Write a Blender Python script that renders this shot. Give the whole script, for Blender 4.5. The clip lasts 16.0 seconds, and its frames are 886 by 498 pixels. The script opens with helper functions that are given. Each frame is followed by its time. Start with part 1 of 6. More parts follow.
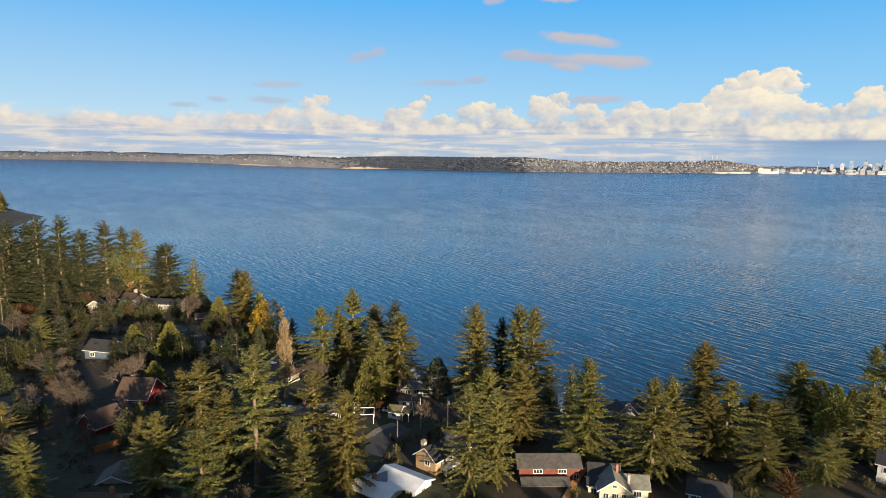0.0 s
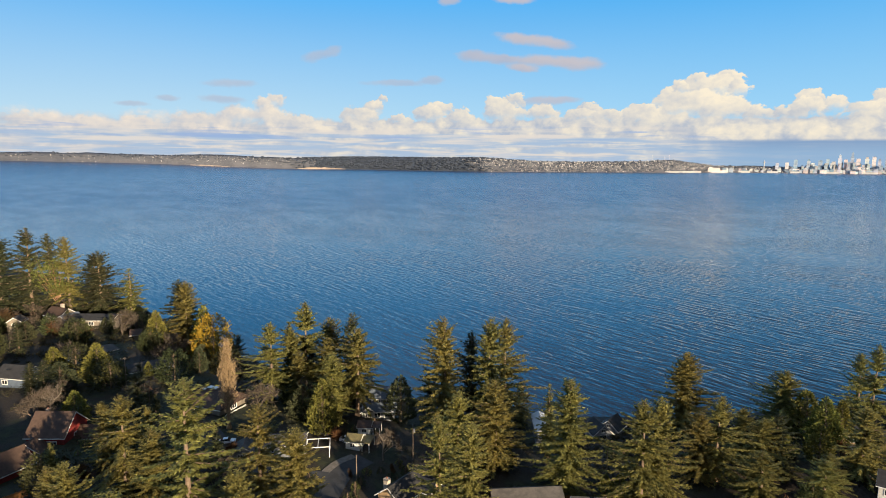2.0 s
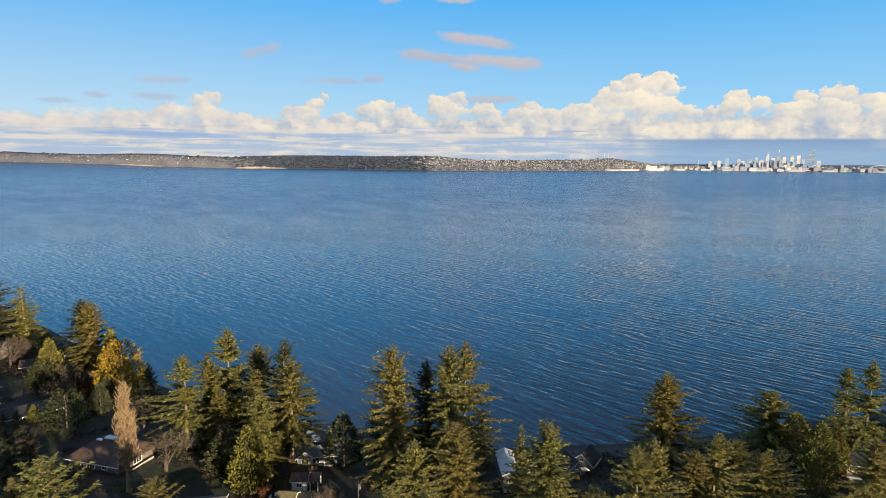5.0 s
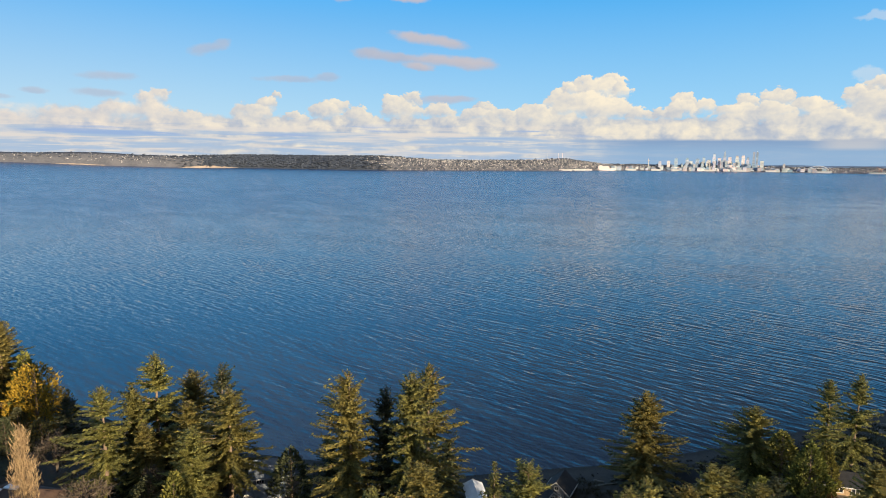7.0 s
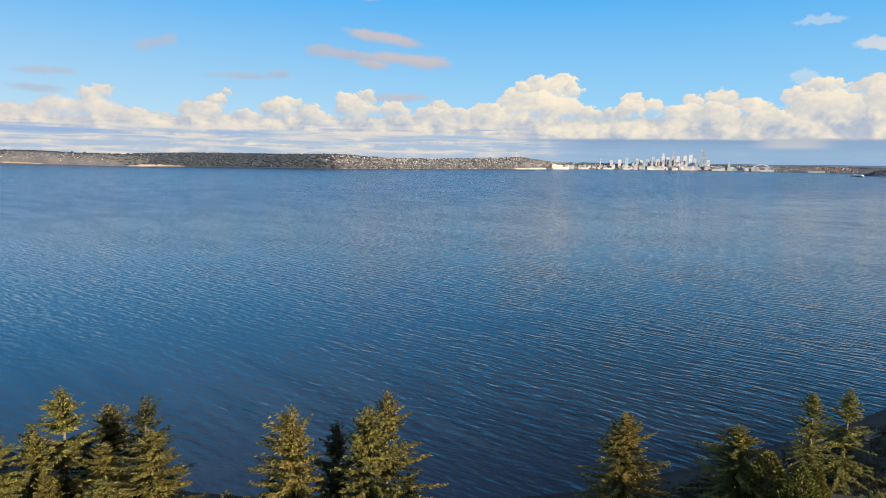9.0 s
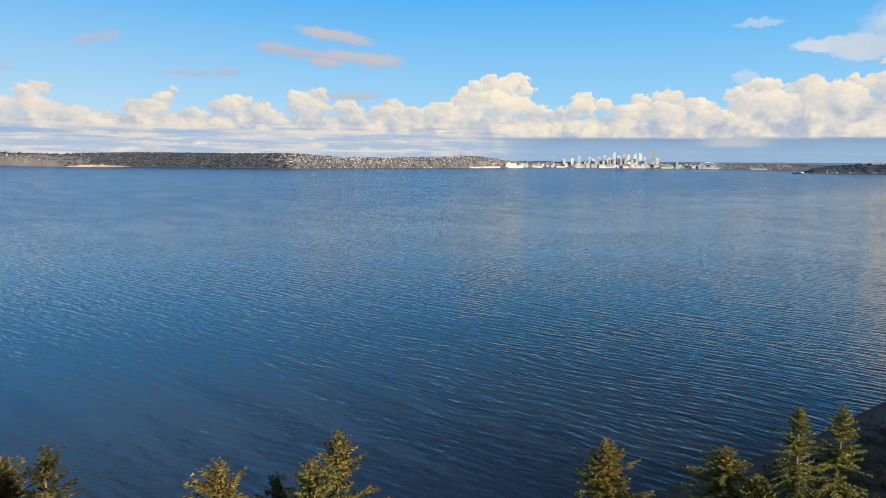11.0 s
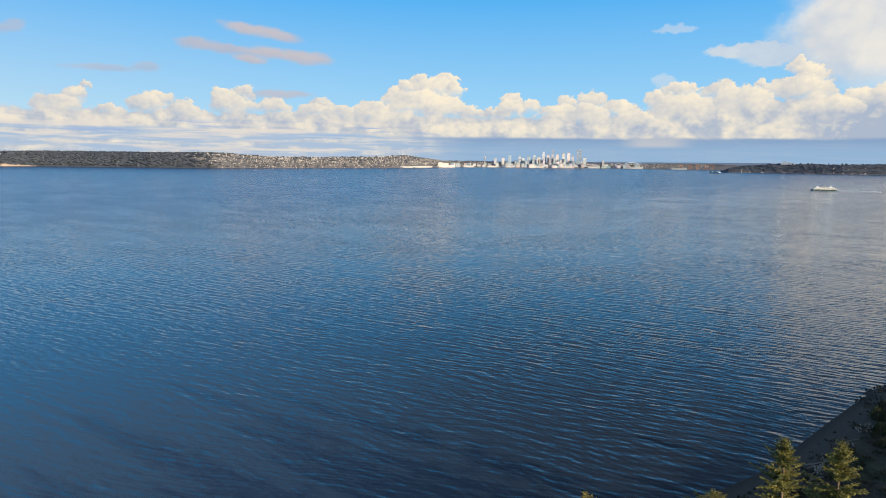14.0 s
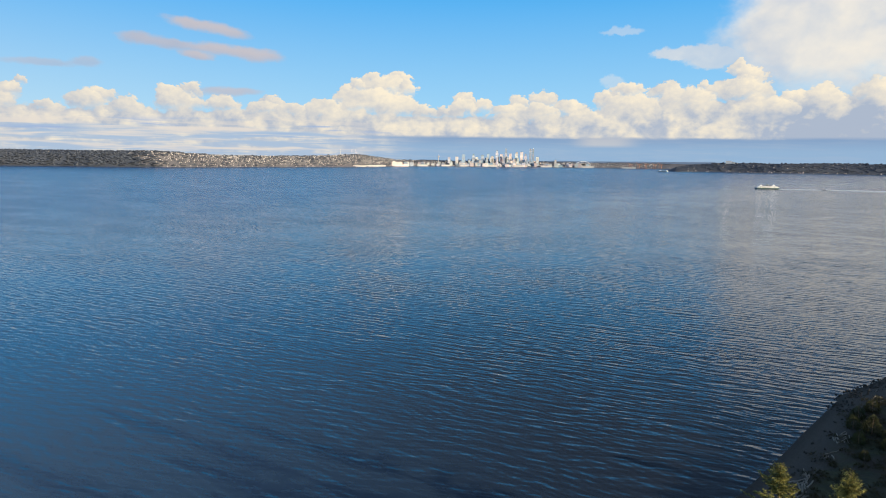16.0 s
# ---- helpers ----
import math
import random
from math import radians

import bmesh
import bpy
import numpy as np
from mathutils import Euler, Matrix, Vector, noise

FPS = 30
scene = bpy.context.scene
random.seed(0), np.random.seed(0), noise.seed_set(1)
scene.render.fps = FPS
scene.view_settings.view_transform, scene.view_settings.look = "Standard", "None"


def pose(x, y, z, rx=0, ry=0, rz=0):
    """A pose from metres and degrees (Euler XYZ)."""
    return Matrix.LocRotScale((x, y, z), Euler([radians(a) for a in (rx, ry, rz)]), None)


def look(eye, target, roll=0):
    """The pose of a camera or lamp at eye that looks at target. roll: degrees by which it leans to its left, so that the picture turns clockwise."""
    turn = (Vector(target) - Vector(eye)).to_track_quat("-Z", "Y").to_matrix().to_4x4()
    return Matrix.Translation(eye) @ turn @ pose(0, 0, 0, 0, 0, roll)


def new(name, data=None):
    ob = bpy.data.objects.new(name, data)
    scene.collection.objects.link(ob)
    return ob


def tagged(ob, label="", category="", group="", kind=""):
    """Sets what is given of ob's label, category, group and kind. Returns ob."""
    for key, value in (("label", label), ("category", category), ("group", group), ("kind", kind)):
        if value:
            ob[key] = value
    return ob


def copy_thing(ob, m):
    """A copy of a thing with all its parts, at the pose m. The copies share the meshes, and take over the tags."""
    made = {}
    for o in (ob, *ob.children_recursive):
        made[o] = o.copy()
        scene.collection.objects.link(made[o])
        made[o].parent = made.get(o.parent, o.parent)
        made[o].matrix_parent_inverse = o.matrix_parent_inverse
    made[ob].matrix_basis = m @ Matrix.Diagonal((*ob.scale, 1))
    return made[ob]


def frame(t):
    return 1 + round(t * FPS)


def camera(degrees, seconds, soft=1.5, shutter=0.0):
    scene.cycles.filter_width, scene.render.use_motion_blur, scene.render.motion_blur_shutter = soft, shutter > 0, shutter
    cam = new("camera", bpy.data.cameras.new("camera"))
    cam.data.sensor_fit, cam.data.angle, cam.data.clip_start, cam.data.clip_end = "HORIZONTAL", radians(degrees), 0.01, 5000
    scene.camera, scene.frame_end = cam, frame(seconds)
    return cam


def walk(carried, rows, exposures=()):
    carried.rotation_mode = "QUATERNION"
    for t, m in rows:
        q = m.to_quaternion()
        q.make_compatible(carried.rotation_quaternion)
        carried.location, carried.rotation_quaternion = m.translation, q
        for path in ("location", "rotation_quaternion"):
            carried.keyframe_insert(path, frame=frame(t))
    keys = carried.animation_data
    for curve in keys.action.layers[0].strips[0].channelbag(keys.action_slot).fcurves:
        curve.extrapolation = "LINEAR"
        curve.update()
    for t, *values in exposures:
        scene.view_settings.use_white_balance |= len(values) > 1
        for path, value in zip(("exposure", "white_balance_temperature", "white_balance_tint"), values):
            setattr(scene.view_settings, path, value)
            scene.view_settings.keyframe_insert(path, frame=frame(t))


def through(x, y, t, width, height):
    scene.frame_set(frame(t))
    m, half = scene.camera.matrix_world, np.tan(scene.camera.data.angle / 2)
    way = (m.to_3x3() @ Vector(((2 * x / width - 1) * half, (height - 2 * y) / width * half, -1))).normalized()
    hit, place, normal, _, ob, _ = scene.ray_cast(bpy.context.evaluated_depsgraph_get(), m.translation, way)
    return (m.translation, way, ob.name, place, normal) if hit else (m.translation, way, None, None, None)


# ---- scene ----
cam = camera(71.1, 16.0, soft=1.0)
PATH = [
    (0, (6.632, 1.935, 89.623), (6.238, 3.873, 89.325), 0.5),
    (0.5, (5.243, 6.572, 89.503), (4.886, 8.517, 89.205), 0.5),
    (1, (3.987, 11.223, 89.452), (3.669, 13.175, 89.154), 0.4),
    (1.5, (2.809, 15.77, 89.363), (2.525, 17.727, 89.066), 0.5),
    (2, (1.818, 20.318, 89.267), (1.556, 22.279, 88.97), 0.4),
    (2.5, (0.877, 24.915, 89.183), (0.638, 26.878, 88.886), 0.4),
    (3, (-0.063, 29.446, 89.146), (-0.277, 31.412, 88.848), 0.4),
    (3.5, (-0.913, 33.95, 89.137), (-1.097, 35.919, 88.838), 0.4),
    (4, (-1.568, 38.469, 89.083), (-1.72, 40.441, 88.784), 0.4),
    (6.5, (-3.958, 60.51, 89.14), (-3.936, 62.487, 88.84), 0.4),
    (7, (-4.326, 64.868, 89.073), (-4.268, 66.845, 88.773), 0.5),
    (7.5, (-4.541, 69.201, 89.056), (-4.445, 71.176, 88.755), 0.4),
    (8, (-4.691, 73.54, 89.042), (-4.558, 75.513, 88.742), 0.5),
    (8.5, (-4.599, 77.953, 89.158), (-4.433, 79.923, 88.857), 0.6),
    (9, (-4.44, 82.369, 89.191), (-4.239, 84.336, 88.888), 0.6),
    (11.5, (-2.545, 104.23, 89.279), (-2.168, 106.171, 88.975), 0.5),
    (12, (-2.129, 108.476, 89.429), (-1.717, 110.41, 89.126), 0.6),
    (12.5, (-1.776, 112.576, 89.599), (-1.328, 114.501, 89.295), 0.5),
    (13, (-1.677, 116.333, 89.756), (-1.194, 118.25, 89.453), 0.5),
    (13.5, (-1.566, 120.08, 89.911), (-1.046, 121.987, 89.606), 0.6),
    (14, (-1.275, 123.994, 90.064), (-0.721, 125.891, 89.759), 0.6),
    (14.5, (-0.739, 128.075, 90.212), (-0.148, 129.961, 89.907), 0.6),
    (15, (-0.017, 132.202, 90.254), (0.609, 134.076, 89.947), 0.7),
    (15.5, (0.865, 136.452, 90.281), (1.525, 138.315, 89.974), 0.7),
    (16, (1.843, 140.814, 90.309), (2.537, 142.665, 90.002), 0.7),
]
walk(cam, [(t, look(eye, target, roll)) for t, eye, target, roll in PATH])


# ---- world, sun, exposure ----
SUN_EL, SUN_SIDE = 9.0, 139.0  # degrees: height, and bearing clockwise from +y
scene.view_settings.exposure = 1.15


def link(nt, socket, value):
    """Put a number, colour or another node's socket into a socket."""
    if isinstance(value, bpy.types.NodeSocket):
        nt.links.new(value, socket)
    elif value is not None:
        socket.default_value = value


def calc(nt, op, a, b=None, c=None, clamp=False):
    n = nt.nodes.new("ShaderNodeMath")
    n.operation, n.use_clamp = op, clamp
    for s, v in zip(n.inputs, (a, b, c)):
        link(nt, s, v)
    return n.outputs[0]


def span(nt, x, lo, hi, a=0.0, b=1.0, smooth=True):
    """Map x from lo..hi to a..b, clamped."""
    n = nt.nodes.new("ShaderNodeMapRange")
    n.interpolation_type = "SMOOTHSTEP" if smooth else "LINEAR"
    for s, v in zip(n.inputs, (x, lo, hi, a, b)):
        link(nt, s, v)
    return n.outputs[0]


def mix(nt, f, a, b, how="MIX"):
    n = nt.nodes.new("ShaderNodeMix")
    n.data_type, n.blend_type = "RGBA", how
    link(nt, n.inputs[0], f), link(nt, n.inputs[6], a), link(nt, n.inputs[7], b)
    return n.outputs[2]


def fbm(nt, vec, scale, detail=4.0, rough=0.55, warp=0.0):
    n = nt.nodes.new("ShaderNodeTexNoise")
    link(nt, n.inputs["Vector"], vec)
    link(nt, n.inputs["Scale"], scale), link(nt, n.inputs["Detail"], detail)
    link(nt, n.inputs["Roughness"], rough), link(nt, n.inputs["Distortion"], warp)
    return n.outputs[0]


def cells(nt, vec, scale, detail=3.0, rough=0.5):
    """Rounded billows: low at the heart of each puff."""
    n = nt.nodes.new("ShaderNodeTexVoronoi")
    n.feature, n.normalize = "SMOOTH_F1", True
    link(nt, n.inputs["Vector"], vec), link(nt, n.inputs["Scale"], scale)
    link(nt, n.inputs["Detail"], detail), link(nt, n.inputs["Roughness"], rough)
    n.inputs["Smoothness"].default_value = 0.35
    return n.outputs["Distance"]


def join(nt, x, y, z=0.0):
    n = nt.nodes.new("ShaderNodeCombineXYZ")
    for s, v in zip(n.inputs, (x, y, z)):
        link(nt, s, v)
    return n.outputs[0]


def vec(nt, op, a, b=None, c=None):
    n = nt.nodes.new("ShaderNodeVectorMath")
    n.operation = op
    for s, v in zip(n.inputs, (a, b, c)):
        link(nt, s, v)
    return n.outputs["Value" if op == "DOT_PRODUCT" else "Vector"]


def pack(nt, a, b):
    """Two values as one colour."""
    n = nt.nodes.new("ShaderNodeCombineColor")
    link(nt, n.inputs[0], a), link(nt, n.inputs[1], b)
    return n.outputs[0]


def rgb(r, g, b):
    return (r, g, b, 1.0)


# heaped clouds, each a cluster of puffs from back to front: bearing, height, half-width, half-height in degrees
HEAPS_NORTH = [(-45.9, 2.3, 3.1, 0.7), (-41.1, 2.5, 2.8, 0.7), (-37.1, 2.4, 2.5, 0.8), (-33.7, 2.3, 2.6, 0.8), (-28.7, 2.9, 3.0, 1.0), (-25.9, 3.3, 2.2, 1.1), (-22.4, 4.7, 0.8, 0.7), (-23.5, 4.4, 0.9, 0.8), (-23.0, 3.3, 1.8, 1.2), (-20.9, 2.8, 1.9, 0.8)]
HEAPS_MIDDLE = [(-13.2, 5.0, 0.5, 0.6), (-14.1, 4.2, 1.0, 0.8), (-15.2, 3.4, 1.8, 1.1), (-11.7, 3.0, 1.3, 0.7), (-7.9, 4.2, 1.2, 0.9), (-8.9, 3.7, 1.6, 1.1), (-6.1, 3.3, 1.5, 0.9), (-1.2, 5.0, 1.0, 0.7), (-2.9, 4.6, 1.2, 0.9), (1.3, 3.8, 1.8, 0.9), (-2.1, 3.8, 2.2, 1.2), (5.2, 4.1, 1.3, 0.8), (4.6, 3.4, 1.9, 0.9)]
HEAPS_TOWER = [(11.9, 4.7, 1.4, 1.1), (7.4, 3.4, 2.0, 0.9), (10.0, 3.5, 2.1, 1.1), (13.0, 5.7, 1.1, 0.9), (14.1, 6.5, 0.9, 0.8), (16.4, 6.3, 1.3, 1.0), (15.2, 5.5, 1.9, 1.5), (17.3, 5.6, 0.9, 1.0), (13.8, 4.1, 2.6, 1.6), (16.3, 3.9, 2.2, 1.3), (18.7, 3.4, 1.4, 0.9)]
HEAPS_CITY = [(22.3, 4.6, 1.0, 0.8), (20.8, 3.6, 1.4, 0.9), (23.9, 4.0, 1.2, 0.8), (22.0, 3.9, 1.5, 0.9), (27.2, 4.4, 0.9, 0.7), (29.3, 4.6, 1.3, 0.8), (26.6, 3.5, 1.9, 1.0), (31.7, 3.9, 1.4, 1.0), (29.0, 3.4, 2.0, 1.1)]
HEAPS_EAST = [(35.0, 4.5, 1.2, 1.1), (36.7, 5.4, 1.5, 0.9), (33.2, 3.1, 1.7, 1.0), (39.8, 5.3, 1.5, 1.0), (42.7, 5.7, 0.6, 0.6), (37.0, 3.9, 2.8, 1.4), (44.2, 5.2, 1.5, 1.1), (41.4, 4.4, 2.5, 1.4), (45.2, 6.8, 0.8, 0.8), (46.2, 6.2, 1.2, 1.0), (45.9, 4.9, 2.1, 1.5), (49.4, 4.6, 1.2, 0.9), (51.4, 4.5, 1.6, 1.1), (55.5, 4.8, 2.6, 1.4), (47.8, 3.6, 2.2, 1.2), (61.0, 4.2, 4.0, 1.5)]
# thin mauve streaks: the same, with the tilt
STREAKS_HIGH = [(-1.2, 10.2, 2.0, 0.50, -0.10), (1.4, 9.85, 2.3, 0.52, -0.14), (-4.8, 8.75, 1.8, 0.50, 0.0), (-2.4, 8.45, 2.9, 0.42, -0.05), (1.2, 8.30, 2.6, 0.52, -0.06), (4.2, 8.05, 2.3, 0.60, -0.04), (-0.6, 7.75, 1.4, 0.35, -0.1), (-7.3, 13.3, 0.9, 0.4, 0.0), (-1.5, 13.3, 1.9, 0.3, 0.0)]
STREAKS_LOW = [(-18.9, 8.5, 1.2, 0.45, 0.2), (-17.4, 8.95, 0.9, 0.4, 0.2), (-26.2, 5.95, 2.2, 0.36, 0.03), (-26.8, 4.65, 1.9, 0.34, 0.0), (-31.1, 4.6, 1.1, 0.26, 0.0), (-33.8, 4.0, 1.3, 0.22, 0.0), (-8.7, 6.7, 1.1, 0.38, 0.0), (-12.0, 6.4, 2.6, 0.30, 0.0), (1.8, 4.95, 2.5, 0.38, 0.03)]
# the tall soft veil to the south-east
VEIL = [(52.6, 10.5, 9.0, 5.6), (48.8, 9.3, 4.2, 2.4), (43.2, 8.0, 2.4, 0.9), (40.6, 8.45, 2.2, 0.55), (36.0, 10.3, 1.9, 0.35), (35.4, 6.2, 1.3, 0.6), (66.0, 14.0, 15.0, 9.0)]


def build_sky():
    world = bpy.data.worlds.new("sky")
    scene.world, world.use_nodes = world, True
    nt = world.node_tree
    out = nt.nodes["Background"]
    sky = nt.nodes.new("ShaderNodeTexSky")
    sky.sky_type, sky.sun_disc = "NISHITA", False
    sky.sun_elevation, sky.sun_rotation = radians(SUN_EL), radians(SUN_SIDE)
    sky.air_density, sky.dust_density, sky.ozone_density = 1.0, 0.3, 2.0
    sep = nt.nodes.new("ShaderNodeSeparateXYZ")
    nt.links.new(nt.nodes.new("ShaderNodeTexCoord").outputs["Generated"], sep.inputs[0])
    deg = 57.2958
    az = calc(nt, "MULTIPLY", calc(nt, "ARCTAN2", sep.outputs[0], sep.outputs[1]), deg)
    el = calc(nt, "MULTIPLY", calc(nt, "ARCSINE", sep.outputs[2]), deg)
    at = join(nt, az, calc(nt, "MULTIPLY", el, 1.25))
    flat = join(nt, calc(nt, "MULTIPLY", az, 0.22), calc(nt, "MULTIPLY", el, 2.4), 3.0)

    def shaken(amount_big, amount_small, squash=1.0):
        """The place in the sky, displaced by noise at two scales, to break up outlines."""
        a, e = az, el
        for scale, amount in ((0.55, amount_big), (2.1, amount_small)):
            n = nt.nodes.new("ShaderNodeTexNoise")
            link(nt, n.inputs["Vector"], at)
            n.inputs["Scale"].default_value, n.inputs["Detail"].default_value, n.inputs["Roughness"].default_value = scale, 3.0, 0.6
            c = nt.nodes.new("ShaderNodeSeparateColor")
            nt.links.new(n.outputs["Color"], c.inputs[0])
            a = calc(nt, "ADD", a, calc(nt, "MULTIPLY", calc(nt, "SUBTRACT", c.outputs[0], 0.5), amount))
            e = calc(nt, "ADD", e, calc(nt, "MULTIPLY", calc(nt, "SUBTRACT", c.outputs[1], 0.5), amount * squash))
        return a, e

    haze = span(nt, az, -34, -8, 1.0, 0.0)  # the northern clouds are softer
    ball = cells(nt, at, 0.75)
    small = cells(nt, at, 2.0)
    knob = calc(nt, "ADD", calc(nt, "MULTIPLY", calc(nt, "SUBTRACT", ball, 0.34), 1.0), calc(nt, "MULTIPLY", calc(nt, "SUBTRACT", small, 0.34), 0.32))
    fine = fbm(nt, at, 2.2, 5.0, 0.62, 0.5)
    puff = fbm(nt, at, 0.55, 4.0, 0.5, 0.2)
    a1, e1 = shaken(1.9, 0.75, 0.8)

    # the long low body that joins the heaps, with a flat foot
    top = calc(nt, "ADD", span(nt, az, -60, 0, 2.8, 3.5, smooth=False), span(nt, az, 28, 46, 0.0, 1.3))
    depth = calc(nt, "SUBTRACT", calc(nt, "ADD", top, calc(nt, "MULTIPLY", calc(nt, "SUBTRACT", puff, 0.5), 2.6)), calc(nt, "ADD", el, knob))
    heap = span(nt, depth, calc(nt, "MULTIPLY", haze, -0.5), span(nt, haze, 0.0, 1.0, 0.35, 0.9))
    lit = calc(nt, "ADD", span(nt, puff, 0.36, 0.66, 0.12, 0.58), calc(nt, "MULTIPLY", calc(nt, "SUBTRACT", 0.34, knob), 0.25))
    soft_edge = span(nt, haze, 0.0, 1.0, 0.66, 0.15)
    layer = pack(nt, lit, heap)
    place = join(nt, a1, e1)
    for a, e, wide, high in HEAPS_NORTH + HEAPS_MIDDLE + HEAPS_TOWER + HEAPS_CITY + HEAPS_EAST:
        # the tiny share of the layer below makes the puffs be worked out one after another
        p = vec(nt, "MULTIPLY_ADD", layer, (1e-6, 1e-6, 0.0), place)
        q = vec(nt, "MULTIPLY_ADD", p, (1 / wide, 1 / high, 0.0), (-a / wide, -e / high, 0.0))
        d = calc(nt, "ADD", vec(nt, "DOT_PRODUCT", q, q), knob)
        cover = calc(nt, "MULTIPLY", span(nt, d, 1.0, soft_edge), span(nt, vec(nt, "DOT_PRODUCT", q, (0.0, 1.0, 0.0)), -1.0, 0.15))
        tone = calc(nt, "ADD", vec(nt, "DOT_PRODUCT", q, (0.20, 0.34, 0.0)), 0.62 if 11 < a < 18.5 else 0.54 if a > 6 else 0.44)
        layer = mix(nt, cover, layer, pack(nt, tone, 1.0))
    split = nt.nodes.new("ShaderNodeSeparateColor")
    nt.links.new(layer, split.inputs[0])
    lit, heap = split.outputs[0], split.outputs[1]
    lit = calc(nt, "ADD", lit, calc(nt, "ADD", calc(nt, "MULTIPLY_ADD", calc(nt, "SUBTRACT", puff, 0.5), 0.8, calc(nt, "MULTIPLY", calc(nt, "SUBTRACT", fine, 0.5), 0.45)), calc(nt, "MULTIPLY", knob, -0.22)))
    lit = calc(nt, "SUBTRACT", lit, calc(nt, "MULTIPLY", span(nt, az, 44, 52), span(nt, el, 4.6, 2.2, 0.0, 0.75)))
    lit = calc(nt, "ADD", lit, calc(nt, "MULTIPLY", haze, 0.12), clamp=True)
    cream = mix(nt, lit, rgb(0.42, 0.49, 0.61), mix(nt, haze, rgb(0.98, 0.87, 0.68), rgb(0.90, 0.79, 0.67)))

    # low sheets near the sea: long level streaks with blue gaps
    sheet = fbm(nt, flat, 1.0, 5.0, 0.55, 0.3)
    streak = fbm(nt, join(nt, calc(nt, "MULTIPLY", az, 0.13), calc(nt, "MULTIPLY", el, 2.1), 11.0), 1.0, 3.0, 0.5, 0.5)
    band = span(nt, sheet, 0.42, 0.66)
    low = span(nt, calc(nt, "ADD", el, calc(nt, "MULTIPLY", calc(nt, "SUBTRACT", sheet, 0.5), span(nt, az, 4, 14, 2.0, 0.3))), span(nt, az, 4, 14, 1.3, 1.25), span(nt, az, 4, 14, 2.2, 1.6))
    east = span(nt, az, 9, 20)
    floor_mix = calc(nt, "MAXIMUM", low, calc(nt, "MULTIPLY", band, span(nt, east, 0.0, 1.0, 0.85, 0.06)))
    murk = mix(nt, east, rgb(0.42, 0.54, 0.70), mix(nt, span(nt, el, 0.2, 1.8), rgb(0.30, 0.46, 0.66), rgb(0.23, 0.35, 0.55)))
    cloud = mix(nt, floor_mix, murk, cream)
    bars = calc(nt, "MULTIPLY", span(nt, streak, 0.48, 0.68), span(nt, el, 3.4, 1.7, 0.0, span(nt, east, 0.0, 1.0, 0.85, 0.12)))
    cloud = mix(nt, bars, cloud, mix(nt, east, rgb(0.80, 0.73, 0.66), rgb(0.50, 0.54, 0.62)))
    gaps = calc(nt, "MULTIPLY", span(nt, streak, 0.47, 0.30), calc(nt, "MULTIPLY", span(nt, el, 0.7, 1.5), span(nt, el, 2.9, 2.1, 0.0, span(nt, east, 0.0, 1.0, 0.75, 0.0))))
    cloud = mix(nt, gaps, cloud, rgb(0.30, 0.44, 0.72))
    glow = calc(nt, "MULTIPLY", span(nt, az, 31.5, 34), calc(nt, "MULTIPLY", span(nt, az, 38.5, 35.5), calc(nt, "MULTIPLY", span(nt, el, 0.5, 0.9), span(nt, el, 1.7, 1.2, 0.0, 0.55))))
    cloud = mix(nt, glow, cloud, rgb(0.70, 0.66, 0.62))

    a2, e2 = shaken(1.3, 0.5, 0.35)
    layer = pack(nt, 0.5, 0.0)
    wiggle = fbm(nt, join(nt, calc(nt, "MULTIPLY", az, 0.45), calc(nt, "MULTIPLY", el, 1.6), 9.0), 0.9, 4.0, 0.55, 0.4)
    ripple = calc(nt, "MULTIPLY", calc(nt, "SUBTRACT", wiggle, 0.5), 1.2)
    place = join(nt, a2, e2)
    for a, e, wide, thick, tilt in STREAKS_HIGH + STREAKS_LOW:
        p = vec(nt, "MULTIPLY_ADD", layer, (1e-6, 1e-6, 0.0), place)
        p = vec(nt, "ADD", p, (-a, -e, 0.0))
        q = join(nt, vec(nt, "DOT_PRODUCT", p, (1 / wide, 0.0, 0.0)), vec(nt, "DOT_PRODUCT", p, (-tilt / thick, 1 / thick, 0.0)))
        one = span(nt, calc(nt, "ADD", vec(nt, "DOT_PRODUCT", q, q), ripple), 1.5, 0.0, 0.0, 0.95 if a > -8 and e > 7 else 0.62)
        layer = mix(nt, one, layer, pack(nt, calc(nt, "ADD", vec(nt, "DOT_PRODUCT", q, (0.0, 0.35, 0.0)), 0.80 if a > -2 else 0.30), 1.0))
    split = nt.nodes.new("ShaderNodeSeparateColor")
    nt.links.new(layer, split.inputs[0])
    shade, mauve = split.outputs[0], split.outputs[1]
    veil = None
    soft = fbm(nt, at, 0.16, 5.0, 0.5, 0.3)
    a3, e3 = shaken(2.4, 0.6, 0.6)
    for a, e, wide, thick in VEIL:
        dx, dy = calc(nt, "MULTIPLY_ADD", a3, 1 / wide, -a / wide), calc(nt, "MULTIPLY_ADD", e3, 1 / thick, -e / thick)
        d = calc(nt, "ADD", calc(nt, "MULTIPLY_ADD", dx, dx, calc(nt, "MULTIPLY", dy, dy)), calc(nt, "MULTIPLY", calc(nt, "SUBTRACT", soft, 0.5), 1.2))
        one = span(nt, d, 1.3, 0.45, 0.0, 0.96 if 3 < wide < 15 else 0.75 if 2 < wide < 3 else 0.35)
        veil = one if veil is None else calc(nt, "MAXIMUM", veil, one)
